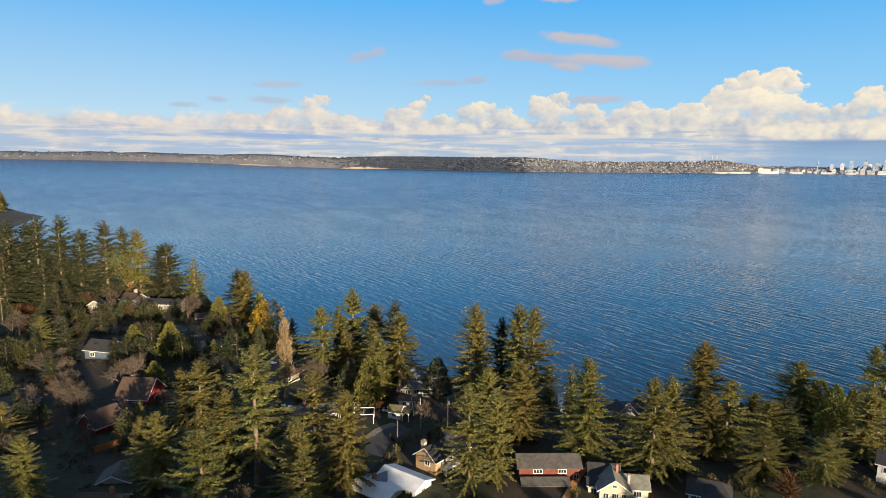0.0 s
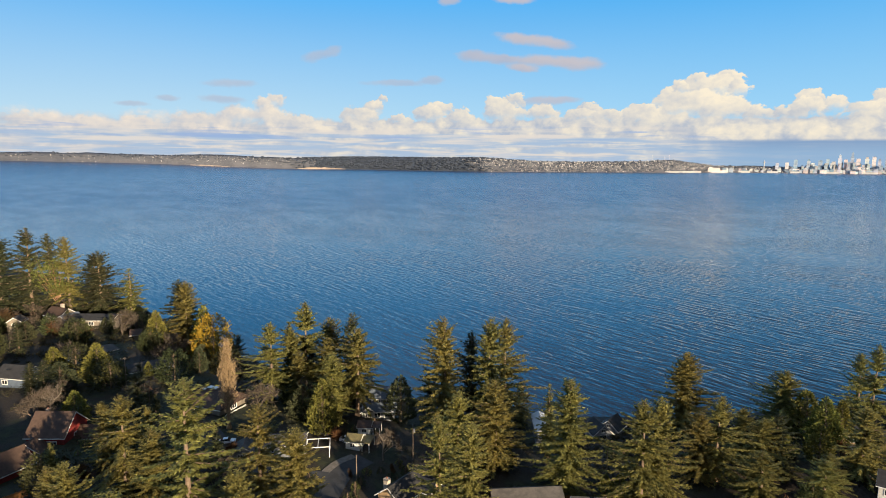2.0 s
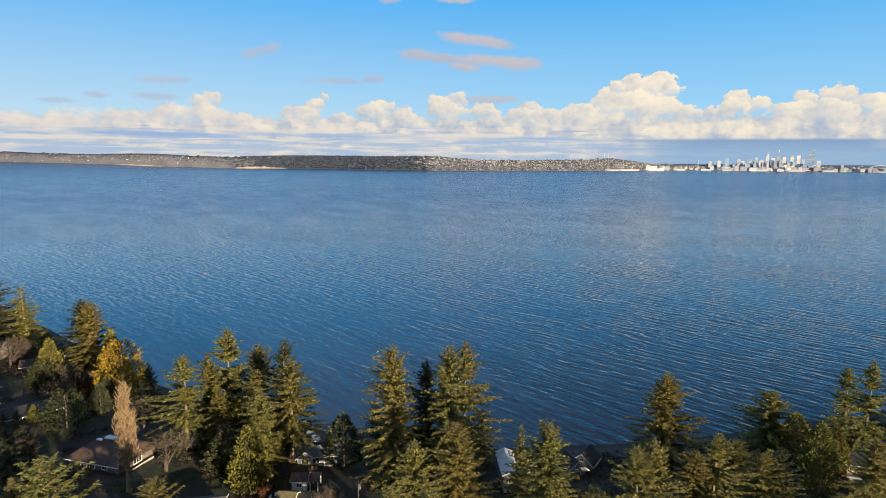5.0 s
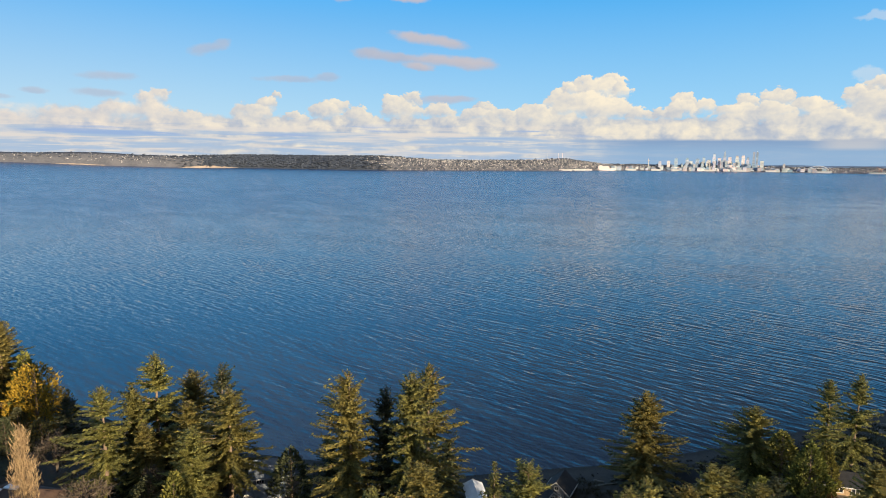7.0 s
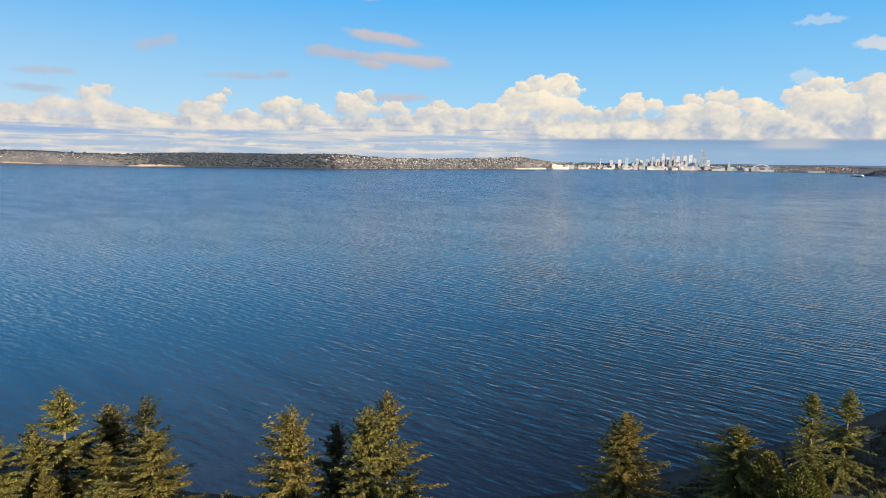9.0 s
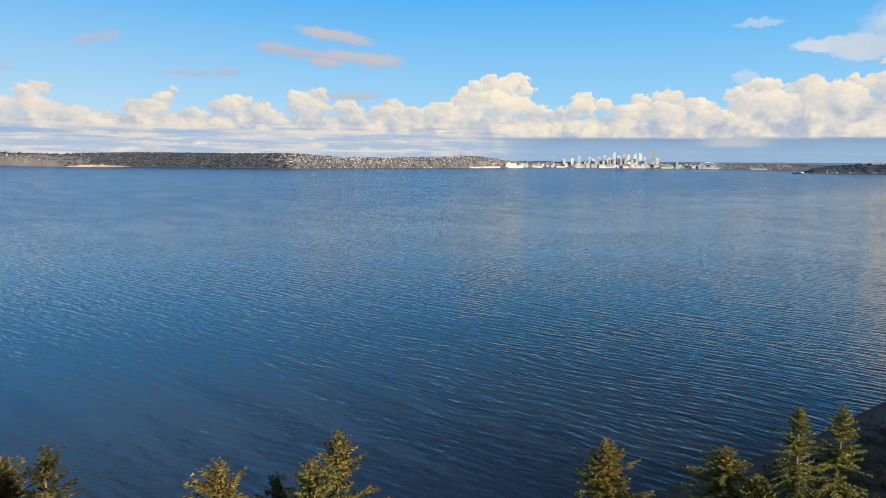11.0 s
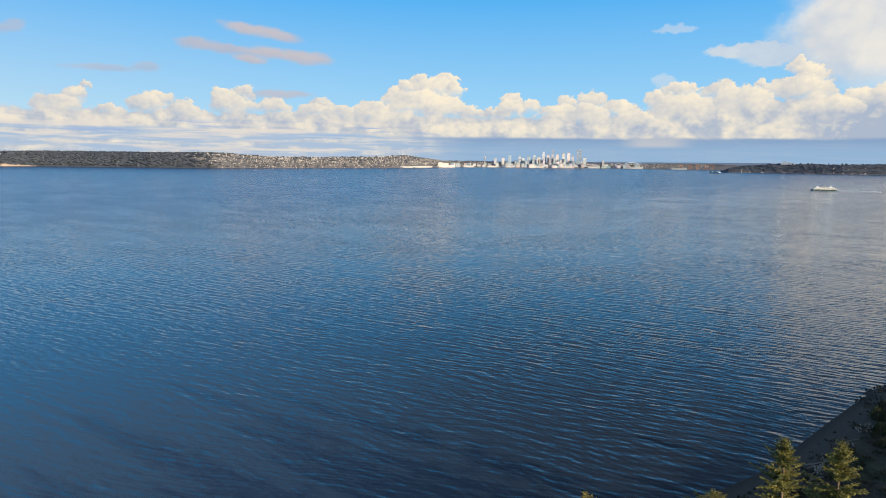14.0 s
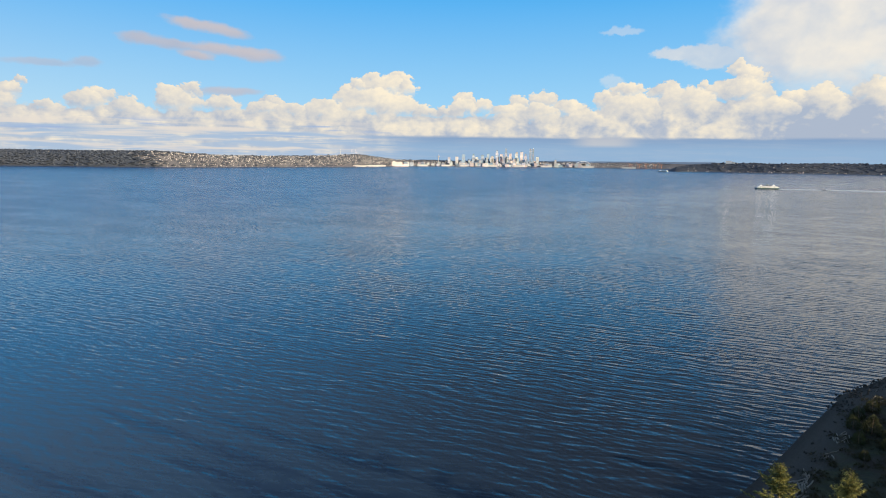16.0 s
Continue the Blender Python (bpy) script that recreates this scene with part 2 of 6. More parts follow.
    veil_lit = calc(nt, "ADD", span(nt, soft, 0.36, 0.62, 0.15, 0.75), calc(nt, "ADD", calc(nt, "MULTIPLY", calc(nt, "SUBTRACT", puff, 0.5), 1.0), calc(nt, "MULTIPLY", knob, -0.18)), clamp=True)
    veil_tone = mix(nt, veil_lit, rgb(0.60, 0.65, 0.72), rgb(0.93, 0.86, 0.75))

    blue = mix(nt, span(nt, el, 1.0, 15.0, smooth=False), mix(nt, span(nt, az, -40, 25), rgb(0.58, 0.79, 0.91), rgb(0.42, 0.74, 0.97)), rgb(0.045, 0.42, 0.93))
    clear = mix(nt, 0.94, mix(nt, 1.0, sky.outputs[0], rgb(SKY, SKY, SKY), "MULTIPLY"), blue)
    clear = mix(nt, span(nt, el, 12.5, 25.0, 0.0, 0.9), clear, mix(nt, 0.7, rgb(0.32, 0.44, 0.64), mix(nt, 1.0, sky.outputs[0], rgb(SKY, SKY, SKY), "MULTIPLY")))
    # whiter towards the sun, behind the camera
    near_sun = calc(nt, "COSINE", calc(nt, "MULTIPLY", calc(nt, "SUBTRACT", az, SUN_SIDE), 1 / deg))
    clear = mix(nt, span(nt, near_sun, 0.1, 0.9, 0.0, 0.75), clear, rgb(0.30, 0.29, 0.29))
    north = span(nt, az, -25, 38, 2.0, 0.6)
    clear = mix(nt, span(nt, el, 11.0, 30.0), clear, mix(nt, 1.0, clear, join(nt, north, north, north), "MULTIPLY"))
    deep = span(nt, el, 24.0, 44.0, 1.0, 0.95)
    clear = mix(nt, 1.0, clear, join(nt, deep, deep, deep), "MULTIPLY")
    streak_tone = mix(nt, calc(nt, "ADD", shade, calc(nt, "MULTIPLY", calc(nt, "SUBTRACT", wiggle, 0.5), 0.8), clamp=True), rgb(0.40, 0.48, 0.63), rgb(0.60, 0.55, 0.57))
    c = mix(nt, mauve, clear, streak_tone)
    c = mix(nt, veil, c, veil_tone)
    c = mix(nt, heap, c, cloud)
    # a streak that hangs in front of the heaps
    front = calc(nt, "MULTIPLY", mauve, calc(nt, "MULTIPLY", span(nt, el, 5.6, 5.2), span(nt, az, -2.0, 0.5)))
    c = mix(nt, calc(nt, "MULTIPLY", front, 0.8), c, streak_tone)
    nt.links.new(c, out.inputs[0])
    out.inputs[1].default_value = 0.45
    world.cycles.sampling_method, world.cycles.sample_map_resolution = "MANUAL", 256


SKY = 0.10
build_sky()
sun = new("sun", bpy.data.lights.new("sun", "SUN"))
sun.data.energy, sun.data.angle, sun.data.color = 5.0, radians(0.55), (1.0, 0.81, 0.56)
_s, _e = radians(SUN_SIDE), radians(SUN_EL)
sun.matrix_world = look((math.sin(_s) * math.cos(_e) * 100, math.cos(_s) * math.cos(_e) * 100, math.sin(_e) * 100), (0, 0, 0))

# ---- materials ----
def material(name, colour, dark=None, rough=0.8, scale=1.0, metal=0.0, bump=0.0, per_piece=0.0, per_object=0.0, coords="Object", spec=0.3, bump_scale=None):
    """A surface with two scales of colour change, optional relief and a change from piece to piece."""
    m = bpy.data.materials.new(name)
    m.use_nodes = True
    nt = m.node_tree
    b = nt.nodes["Principled BSDF"]
    co = nt.nodes.new("ShaderNodeTexCoord").outputs[coords]
    dark = dark or tuple(v * 0.6 for v in colour)
    n1, n2 = fbm(nt, co, scale, 5.0, 0.6), fbm(nt, co, scale * 7.3, 3.0, 0.6)
    f = span(nt, calc(nt, "ADD", calc(nt, "MULTIPLY", n1, 0.65), calc(nt, "MULTIPLY", n2, 0.35)), 0.36, 0.64)
    c = mix(nt, f, rgb(*dark), rgb(*colour))
    if per_piece:
        g = nt.nodes.new("ShaderNodeNewGeometry").outputs["Random Per Island"]
        v = span(nt, g, 0.0, 1.0, 1 - per_piece, 1 + per_piece, smooth=False)
        c = mix(nt, 1.0, c, join(nt, v, v, v), "MULTIPLY")
    if per_object:
        g = nt.nodes.new("ShaderNodeObjectInfo").outputs["Random"]
        v = span(nt, g, 0.0, 1.0, 1 - per_object, 1 + per_object, smooth=False)
        h = calc(nt, "FRACT", calc(nt, "MULTIPLY", g, 17.31))
        c = mix(nt, 1.0, c, join(nt, calc(nt, "MULTIPLY", v, span(nt, h, 0.0, 1.0, 1 - per_object * 0.7, 1 + per_object * 0.7, smooth=False)), v, v), "MULTIPLY")
    nt.links.new(c, b.inputs["Base Color"])
    b.inputs["Roughness"].default_value, b.inputs["Metallic"].default_value = rough, metal
    b.inputs["Specular IOR Level"].default_value = spec
    if bump:
        bp = nt.nodes.new("ShaderNodeBump")
        bp.inputs["Strength"].default_value, bp.inputs["Distance"].default_value = 0.8, bump
        nt.links.new(fbm(nt, co, bump_scale or scale * 4, 4.0, 0.6), bp.inputs["Height"])
        nt.links.new(bp.outputs[0], b.inputs["Normal"])
    return m


def leaf_material(name, colour, dark, per_object=0.16, through=0.25):
    """Needles and leaves: dull, a little light passes through."""
    m = material(name, colour, dark, rough=0.7, scale=0.35, per_piece=0.38, per_object=per_object, spec=0.2)
    nt = m.node_tree
    b = nt.nodes["Principled BSDF"]
    tr = nt.nodes.new("ShaderNodeBsdfTranslucent")
    src = b.inputs["Base Color"].links[0].from_socket
    nt.links.new(src, tr.inputs[0])
    mx = nt.nodes.new("ShaderNodeMixShader")
    mx.inputs[0].default_value = through
    nt.links.new(b.outputs[0], mx.inputs[1]), nt.links.new(tr.outputs[0], mx.inputs[2])
    nt.links.new(mx.outputs[0], nt.nodes["Material Output"].inputs[0])
    return m


# wave trains: length in metres, bearing of travel in degrees from +x, steepness
TRAINS = [(8.4, 46, 0.014), (6.2, 51, 0.028), (4.7, 41, 0.036), (3.5, 55, 0.040), (2.5, 36, 0.036), (1.8, 60, 0.030)]


def water_material():
    m = bpy.data.materials.new("sea_water")
    m.use_nodes = True
    nt = m.node_tree
    b = nt.nodes["Principled BSDF"]
    co = nt.nodes.new("ShaderNodeTexCoord").outputs["Object"]
    sep = nt.nodes.new("ShaderNodeSeparateXYZ")
    nt.links.new(co, sep.inputs[0])
    x, y = sep.outputs[0], sep.outputs[1]
    u = calc(nt, "ADD", calc(nt, "MULTIPLY", x, 0.72), calc(nt, "MULTIPLY", y, 0.69))
    v = calc(nt, "SUBTRACT", calc(nt, "MULTIPLY", x, 0.69), calc(nt, "MULTIPLY", y, 0.72))

    def noise3(vec, detail, rough=0.5):
        n = nt.nodes.new("ShaderNodeTexNoise")
        link(nt, n.inputs["Vector"], vec)
        n.inputs["Scale"].default_value, n.inputs["Detail"].default_value, n.inputs["Roughness"].default_value = 1.0, detail, rough
        c = nt.nodes.new("ShaderNodeSeparateColor")
        nt.links.new(n.outputs["Color"], c.inputs[0])
        return c.outputs

    # crests wander and come in groups
    wander = noise3(join(nt, calc(nt, "MULTIPLY", u, 0.036), calc(nt, "MULTIPLY", v, 0.022), 1.0), 3.0)
    group = noise3(join(nt, calc(nt, "MULTIPLY", u, 0.055), calc(nt, "MULTIPLY", v, 0.035), 6.0), 2.0)
    sx = sy = None
    for i, (length, bearing, steep) in enumerate(TRAINS):
        k = math.tau / length
        cx, cy = math.cos(radians(bearing)), math.sin(radians(bearing))
        phase = calc(nt, "ADD", calc(nt, "ADD", calc(nt, "MULTIPLY", x, k * cx), calc(nt, "MULTIPLY", y, k * cy)), calc(nt, "MULTIPLY", wander[i % 3], 16.0 + 5 * i))
        rise = calc(nt, "MULTIPLY", calc(nt, "COSINE", phase), span(nt, group[(i + 1) % 3], 0.32, 0.64, 0.45 * steep, 1.3 * steep))
        sx = calc(nt, "MULTIPLY", rise, cx) if sx is None else calc(nt, "MULTIPLY_ADD", rise, cx, sx)
        sy = calc(nt, "MULTIPLY", rise, cy) if sy is None else calc(nt, "MULTIPLY_ADD", rise, cy, sy)
    for scale, along, steep in ((0.60, 0.18, 0.14), (2.0, 0.9, 0.17)):
        n = noise3(join(nt, calc(nt, "MULTIPLY", u, scale), calc(nt, "MULTIPLY", v, along), scale * 7), 2.0)
        sx = calc(nt, "MULTIPLY_ADD", calc(nt, "SUBTRACT", n[0], 0.5), steep, sx)
        sy = calc(nt, "MULTIPLY_ADD", calc(nt, "SUBTRACT", n[1], 0.5), steep, sy)
    # deep is distance offshore, less towards the south; no sea bed enters it
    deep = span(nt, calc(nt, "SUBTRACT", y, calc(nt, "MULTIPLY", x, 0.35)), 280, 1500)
    # wind lanes: long smoother and rougher streaks, and cat's-paws
    lane = span(nt, fbm(nt, join(nt, calc(nt, "MULTIPLY", x, 0.0011), calc(nt, "MULTIPLY", y, 0.0045), 2.0), 1.0, 4.0, 0.6, 0.5), 0.38, 0.62)
    gust = span(nt, fbm(nt, join(nt, calc(nt, "MULTIPLY", u, 0.022), calc(nt, "MULTIPLY", v, 0.008), 5.0), 1.0, 4.0, 0.62, 0.4), 0.36, 0.64)
    force = calc(nt, "MULTIPLY", span(nt, lane, 0.0, 1.0, 0.80, 1.10), calc(nt, "MULTIPLY", span(nt, gust, 0.0, 1.0, 0.85, 1.10), span(nt, deep, 0.0, 1.0, 1.0, 1.75)))
    nx, ny = calc(nt, "MULTIPLY", calc(nt, "MULTIPLY", sx, force), -1.0), calc(nt, "MULTIPLY", calc(nt, "MULTIPLY", sy, force), -1.0)
    nm = nt.nodes.new("ShaderNodeVectorMath")
    nm.operation = "NORMALIZE"
    nt.links.new(join(nt, nx, ny, 1.0), nm.inputs[0]), nt.links.new(nm.outputs[0], b.inputs["Normal"])
    # blue painted in for missing sky reflection, stronger offshore and to the north
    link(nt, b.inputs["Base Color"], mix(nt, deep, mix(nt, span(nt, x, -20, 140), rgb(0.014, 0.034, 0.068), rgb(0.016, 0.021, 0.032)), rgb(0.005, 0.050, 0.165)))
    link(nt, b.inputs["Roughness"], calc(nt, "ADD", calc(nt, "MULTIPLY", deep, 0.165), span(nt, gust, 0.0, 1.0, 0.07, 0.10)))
    b.inputs["IOR"].default_value = 1.46
    return m


def ground_material():
    m = bpy.data.materials.new("land")
    m.use_nodes = True
    nt = m.node_tree
    b = nt.nodes["Principled BSDF"]
    co = nt.nodes.new("ShaderNodeTexCoord").outputs["Object"]
    sep = nt.nodes.new("ShaderNodeSeparateXYZ")
    nt.links.new(co, sep.inputs[0])
    n1, n2, n3 = fbm(nt, co, 0.05, 5.0, 0.6), fbm(nt, co, 0.45, 5.0, 0.65), fbm(nt, co, 3.0, 3.0, 0.6)
    # grass, earth and beach set near black; part of this stands in for shade
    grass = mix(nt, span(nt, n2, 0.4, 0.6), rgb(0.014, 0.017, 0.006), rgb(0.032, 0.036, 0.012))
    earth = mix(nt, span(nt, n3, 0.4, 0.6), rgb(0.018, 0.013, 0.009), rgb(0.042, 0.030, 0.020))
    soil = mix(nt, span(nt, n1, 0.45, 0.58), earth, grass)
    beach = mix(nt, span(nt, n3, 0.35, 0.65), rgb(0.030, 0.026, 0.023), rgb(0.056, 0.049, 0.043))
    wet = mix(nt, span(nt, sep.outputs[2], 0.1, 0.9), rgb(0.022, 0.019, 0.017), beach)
    edge = calc(nt, "ADD", sep.outputs[2], calc(nt, "MULTIPLY", calc(nt, "SUBTRACT", n2, 0.5), 1.2))
    link(nt, b.inputs["Base Color"], mix(nt, span(nt, edge, 1.6, 2.2), wet, soil))
    b.inputs["Roughness"].default_value = 0.9
    bp = nt.nodes.new("ShaderNodeBump")
    bp.inputs["Strength"].default_value, bp.inputs["Distance"].default_value = 0.7, 0.25
    nt.links.new(n3, bp.inputs["Height"]), nt.links.new(bp.outputs[0], b.inputs["Normal"])
    return m


MAT = {
    "water": water_material(),
    "land": ground_material(),
    "fir": leaf_material("fir_needles", (0.268, 0.232, 0.066), (0.124, 0.119, 0.041)),
    # darker copy of the fir needles; stands in for shade, mostly westward
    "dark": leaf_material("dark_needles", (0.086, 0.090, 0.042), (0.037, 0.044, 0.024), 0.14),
    "cedar": leaf_material("cedar_sprays", (0.175, 0.168, 0.038), (0.080, 0.086, 0.022)),
    "gold": leaf_material("golden_foliage", (0.430, 0.270, 0.028), (0.220, 0.135, 0.018), 0.08),
    "olive": leaf_material("madrona_leaves", (0.150, 0.160, 0.040), (0.075, 0.085, 0.022), 0.06),
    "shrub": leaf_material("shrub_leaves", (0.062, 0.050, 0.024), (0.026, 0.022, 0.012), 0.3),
    # holly colour lowered to stand in for shade on the thickets
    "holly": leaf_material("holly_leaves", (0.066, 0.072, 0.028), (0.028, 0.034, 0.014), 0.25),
    "rust": leaf_material("rusty_twigs", (0.150, 0.075, 0.032), (0.070, 0.036, 0.018), 0.2),
    "bark": material("fir_bark", (0.20, 0.145, 0.10), (0.10, 0.07, 0.05), scale=1.5, bump=0.05),
    "pale": material("pale_bark", (0.25, 0.215, 0.18), (0.13, 0.105, 0.085), scale=1.2),
    "poplar": material("poplar_twigs", (0.34, 0.24, 0.13), (0.19, 0.13, 0.075), scale=1.0, per_piece=0.25),
    # poplar twigs darkened into a copy that stands in for garden shade
    "twig": material("bare_twigs", (0.105, 0.080, 0.060), (0.056, 0.044, 0.034), scale=1.0, per_piece=0.25),
    "madrona": material("madrona_bark", (0.36, 0.20, 0.11), (0.20, 0.11, 0.065), scale=1.0),
    "shingle": material("grey_shingle", (0.105, 0.095, 0.088), (0.06, 0.056, 0.054), scale=0.8, bump=0.03, bump_scale=8),
    "slate": material("dark_shingle", (0.040, 0.039, 0.041), (0.024, 0.024, 0.026), scale=0.8, bump=0.03, bump_scale=8),
    "brownroof": material("brown_shingle", (0.095, 0.060, 0.044), (0.06, 0.038, 0.03), scale=0.8, bump=0.03, bump_scale=8),
    "moss": material("mossy_shingle", (0.17, 0.145, 0.065), (0.09, 0.075, 0.045), scale=0.7, bump=0.04, bump_scale=6),
    "whiteroof": material("pale_membrane_roof", (0.78, 0.78, 0.78), (0.62, 0.63, 0.65), scale=0.3, rough=0.55),
    "greenroof": material("grey_green_shingle", (0.20, 0.20, 0.17), (0.12, 0.12, 0.105), scale=0.8, bump=0.03, bump_scale=8),
    "bluegrey": material("blue_grey_roof", (0.20, 0.23, 0.27), (0.12, 0.14, 0.17), scale=0.8, rough=0.6),
    "redwall": material("red_boards", (0.24, 0.032, 0.027), (0.15, 0.02, 0.018), scale=0.9),
    "redbrown": material("red_brown_boards", (0.18, 0.052, 0.036), (0.115, 0.034, 0.026), scale=0.9),
    "tan": material("cedar_shingle_wall", (0.42, 0.29, 0.17), (0.28, 0.19, 0.11), scale=1.6, bump=0.02),
    "cream": material("cream_boards", (0.50, 0.45, 0.33), (0.41, 0.365, 0.27), scale=0.7),
    "whitewall": material("white_boards", (0.62, 0.61, 0.58), (0.48, 0.47, 0.45), scale=0.6),
    "greywall": material("grey_boards", (0.26, 0.27, 0.29), (0.18, 0.19, 0.21), scale=0.7),
    # taupe lowered in place of shade on the western houses
    "taupe": material("taupe_boards", (0.24, 0.205, 0.165), (0.16, 0.135, 0.11), scale=0.7),
    "bluewall": material("blue_grey_boards", (0.10, 0.13, 0.18), (0.07, 0.09, 0.125), scale=0.7),
    "trim": material("white_trim", (0.80, 0.79, 0.76), (0.68, 0.67, 0.64), scale=0.8, rough=0.55),
    "wood": material("cedar_wood", (0.52, 0.24, 0.085), (0.36, 0.15, 0.055), scale=2.0),
    "deck": material("weathered_deck", (0.24, 0.20, 0.165), (0.15, 0.125, 0.10), scale=1.5),
    "brick": material("chimney_brick", (0.36, 0.17, 0.12), (0.24, 0.11, 0.08), scale=3.0),
    "stone": material("chimney_stone", (0.46, 0.41, 0.35), (0.30, 0.26, 0.22), scale=2.0, bump=0.04),
    "glass": material("window_glass", (0.03, 0.035, 0.04), (0.015, 0.018, 0.022), rough=0.06, scale=0.4, spec=0.6),
    "asphalt": material("asphalt", (0.060, 0.060, 0.062), (0.040, 0.040, 0.042), scale=0.5, bump=0.01, rough=0.85),
    "gravel": material("gravel_drive", (0.20, 0.18, 0.155), (0.12, 0.105, 0.09), scale=1.2, bump=0.03),
    "pole": material("weathered_pole", (0.20, 0.16, 0.125), (0.12, 0.09, 0.07), scale=2.0),
    "metal": material("galvanised_metal", (0.45, 0.46, 0.47), (0.35, 0.36, 0.37), rough=0.4, metal=0.8, scale=1.0),
    "paint": material("car_paint_white", (0.80, 0.82, 0.84), (0.74, 0.76, 0.78), rough=0.25, scale=0.5, spec=0.6),
    "darkpaint": material("car_paint_dark", (0.05, 0.055, 0.065), (0.04, 0.04, 0.05), rough=0.25, scale=0.5, spec=0.6),
    "rubber": material("tyre_rubber", (0.025, 0.025, 0.025), (0.018, 0.018, 0.018), rough=0.8),
    "drift": material("bleached_driftwood", (0.25, 0.23, 0.20), (0.14, 0.13, 0.11), scale=1.0),
    "rock": material("beach_rock", (0.04, 0.036, 0.032), (0.022, 0.02, 0.018), scale=0.8, bump=0.08, per_piece=0.3),
    # far hill, wood and home colours greyed and blued to stand in for haze
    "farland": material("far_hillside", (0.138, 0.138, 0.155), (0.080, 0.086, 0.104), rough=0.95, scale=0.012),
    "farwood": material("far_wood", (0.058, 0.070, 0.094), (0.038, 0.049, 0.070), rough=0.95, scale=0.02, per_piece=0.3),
    "farhome": material("far_homes", (0.40, 0.385, 0.38), (0.21, 0.205, 0.21), rough=0.8, scale=0.05, per_piece=0.6),
    "sand": material("pale_bluff", (0.36, 0.29, 0.23), (0.24, 0.20, 0.17), scale=0.02),
    # ridge painted blue for the air between, not for its own ground
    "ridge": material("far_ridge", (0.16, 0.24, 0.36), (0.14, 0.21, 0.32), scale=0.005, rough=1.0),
    # tower tones paled and blued, likewise in place of haze
    "towerpale": material("tower_pale_stone", (0.64, 0.60, 0.56), (0.46, 0.43, 0.41), scale=0.03, per_object=0.3, rough=0.6),
    "towerglass": material("tower_blue_glass", (0.42, 0.48, 0.56), (0.32, 0.37, 0.44), scale=0.03, per_object=0.3, rough=0.35, spec=0.5),
    "towerdark": material("tower_dark_glass", (0.25, 0.31, 0.39), (0.18, 0.23, 0.30), scale=0.03, per_object=0.25, rough=0.3, spec=0.5),
    "ferrywhite": material("ferry_white_paint", (0.80, 0.80, 0.77), (0.70, 0.70, 0.68), scale=0.1, rough=0.5),
    "ferrygreen": material("ferry_green_paint", (0.03, 0.07, 0.07), (0.02, 0.05, 0.05), scale=0.1, rough=0.5),
    "foam": material("wake_foam", (0.75, 0.78, 0.80), (0.50, 0.56, 0.62), scale=0.05, rough=0.5),
    "orange": material("crane_orange", (0.60, 0.26, 0.12), (0.48, 0.20, 0.10), scale=0.05),
}

# ---- helpers for meshes ----
def mesh_from(name, verts, faces, mat):
    me = bpy.data.meshes.new(name)
    me.from_pydata([tuple(v) for v in verts], [], [tuple(f) for f in faces])
    me.materials.append(mat)
    return me


def quads_mesh(name, corners, mat):
    """A mesh of loose flat pieces; corners: an array of pieces x corners x 3."""
    n, k = corners.shape[:2]
    me = bpy.data.meshes.new(name)
    me.vertices.add(k * n), me.loops.add(k * n), me.polygons.add(n)
    me.vertices.foreach_set("co", np.ascontiguousarray(corners, dtype=np.float32).ravel())
    me.loops.foreach_set("vertex_index", np.arange(k * n, dtype=np.int32))
    me.polygons.foreach_set("loop_start", np.arange(0, k * n, k, dtype=np.int32))
    me.update(calc_edges=True)
    me.materials.append(mat)
    return me


def part(name, bm, mat, parent=None, label=""):
    """Link a bmesh as one mesh object under a thing or a part."""
    me = bpy.data.meshes.new(name)
    bm.to_mesh(me)
    bm.free()
    me.materials.append(mat)
    return piece(name, me, parent, label)


def piece(name, me, parent=None, label=""):
    ob = new(name, me)
    ob.parent = parent
    if label:
        tagged(ob, label)
    return ob


def box(bm, x0, x1, y0, y1, z0, z1):
    v = [bm.verts.new((x, y, z)) for z in (z0, z1) for x, y in ((x0, y0), (x1, y0), (x1, y1), (x0, y1))]
    for f in ((3, 2, 1, 0), (4, 5, 6, 7), (0, 1, 5, 4), (1, 2, 6, 5), (2, 3, 7, 6), (3, 0, 4, 7)):
        bm.faces.new([v[i] for i in f])
    return v


def boxes(*some):
    bm = bmesh.new()
    for s in some:
        box(bm, *s)
    return bm


def solid(bm, outline, x0, x1):
    """An outline of (y, z) pairs drawn out along x."""
    a = [bm.verts.new((x0, y, z)) for y, z in outline]
    b = [bm.verts.new((x1, y, z)) for y, z in outline]
    n = len(a)
    bm.faces.new(a[::-1]), bm.faces.new(b)
    for i in range(n):
        bm.faces.new((a[i], a[(i + 1) % n], b[(i + 1) % n], b[i]))


def tube(bm, p, q, r0, r1, sides=6):
    p, q = Vector(p), Vector(q)
    d = (q - p).normalized()
    a = d.orthogonal().normalized()
    b = d.cross(a)
    rings = [[bm.verts.new(c + (a * math.cos(t) + b * math.sin(t)) * r) for t in [k * math.tau / sides for k in range(sides)]] for c, r in ((p, r0), (q, r1))]
    for i in range(sides):
        bm.faces.new((rings[0][i], rings[0][(i + 1) % sides], rings[1][(i + 1) % sides], rings[1][i]))
    bm.faces.new(rings[0][::-1]), bm.faces.new(rings[1])


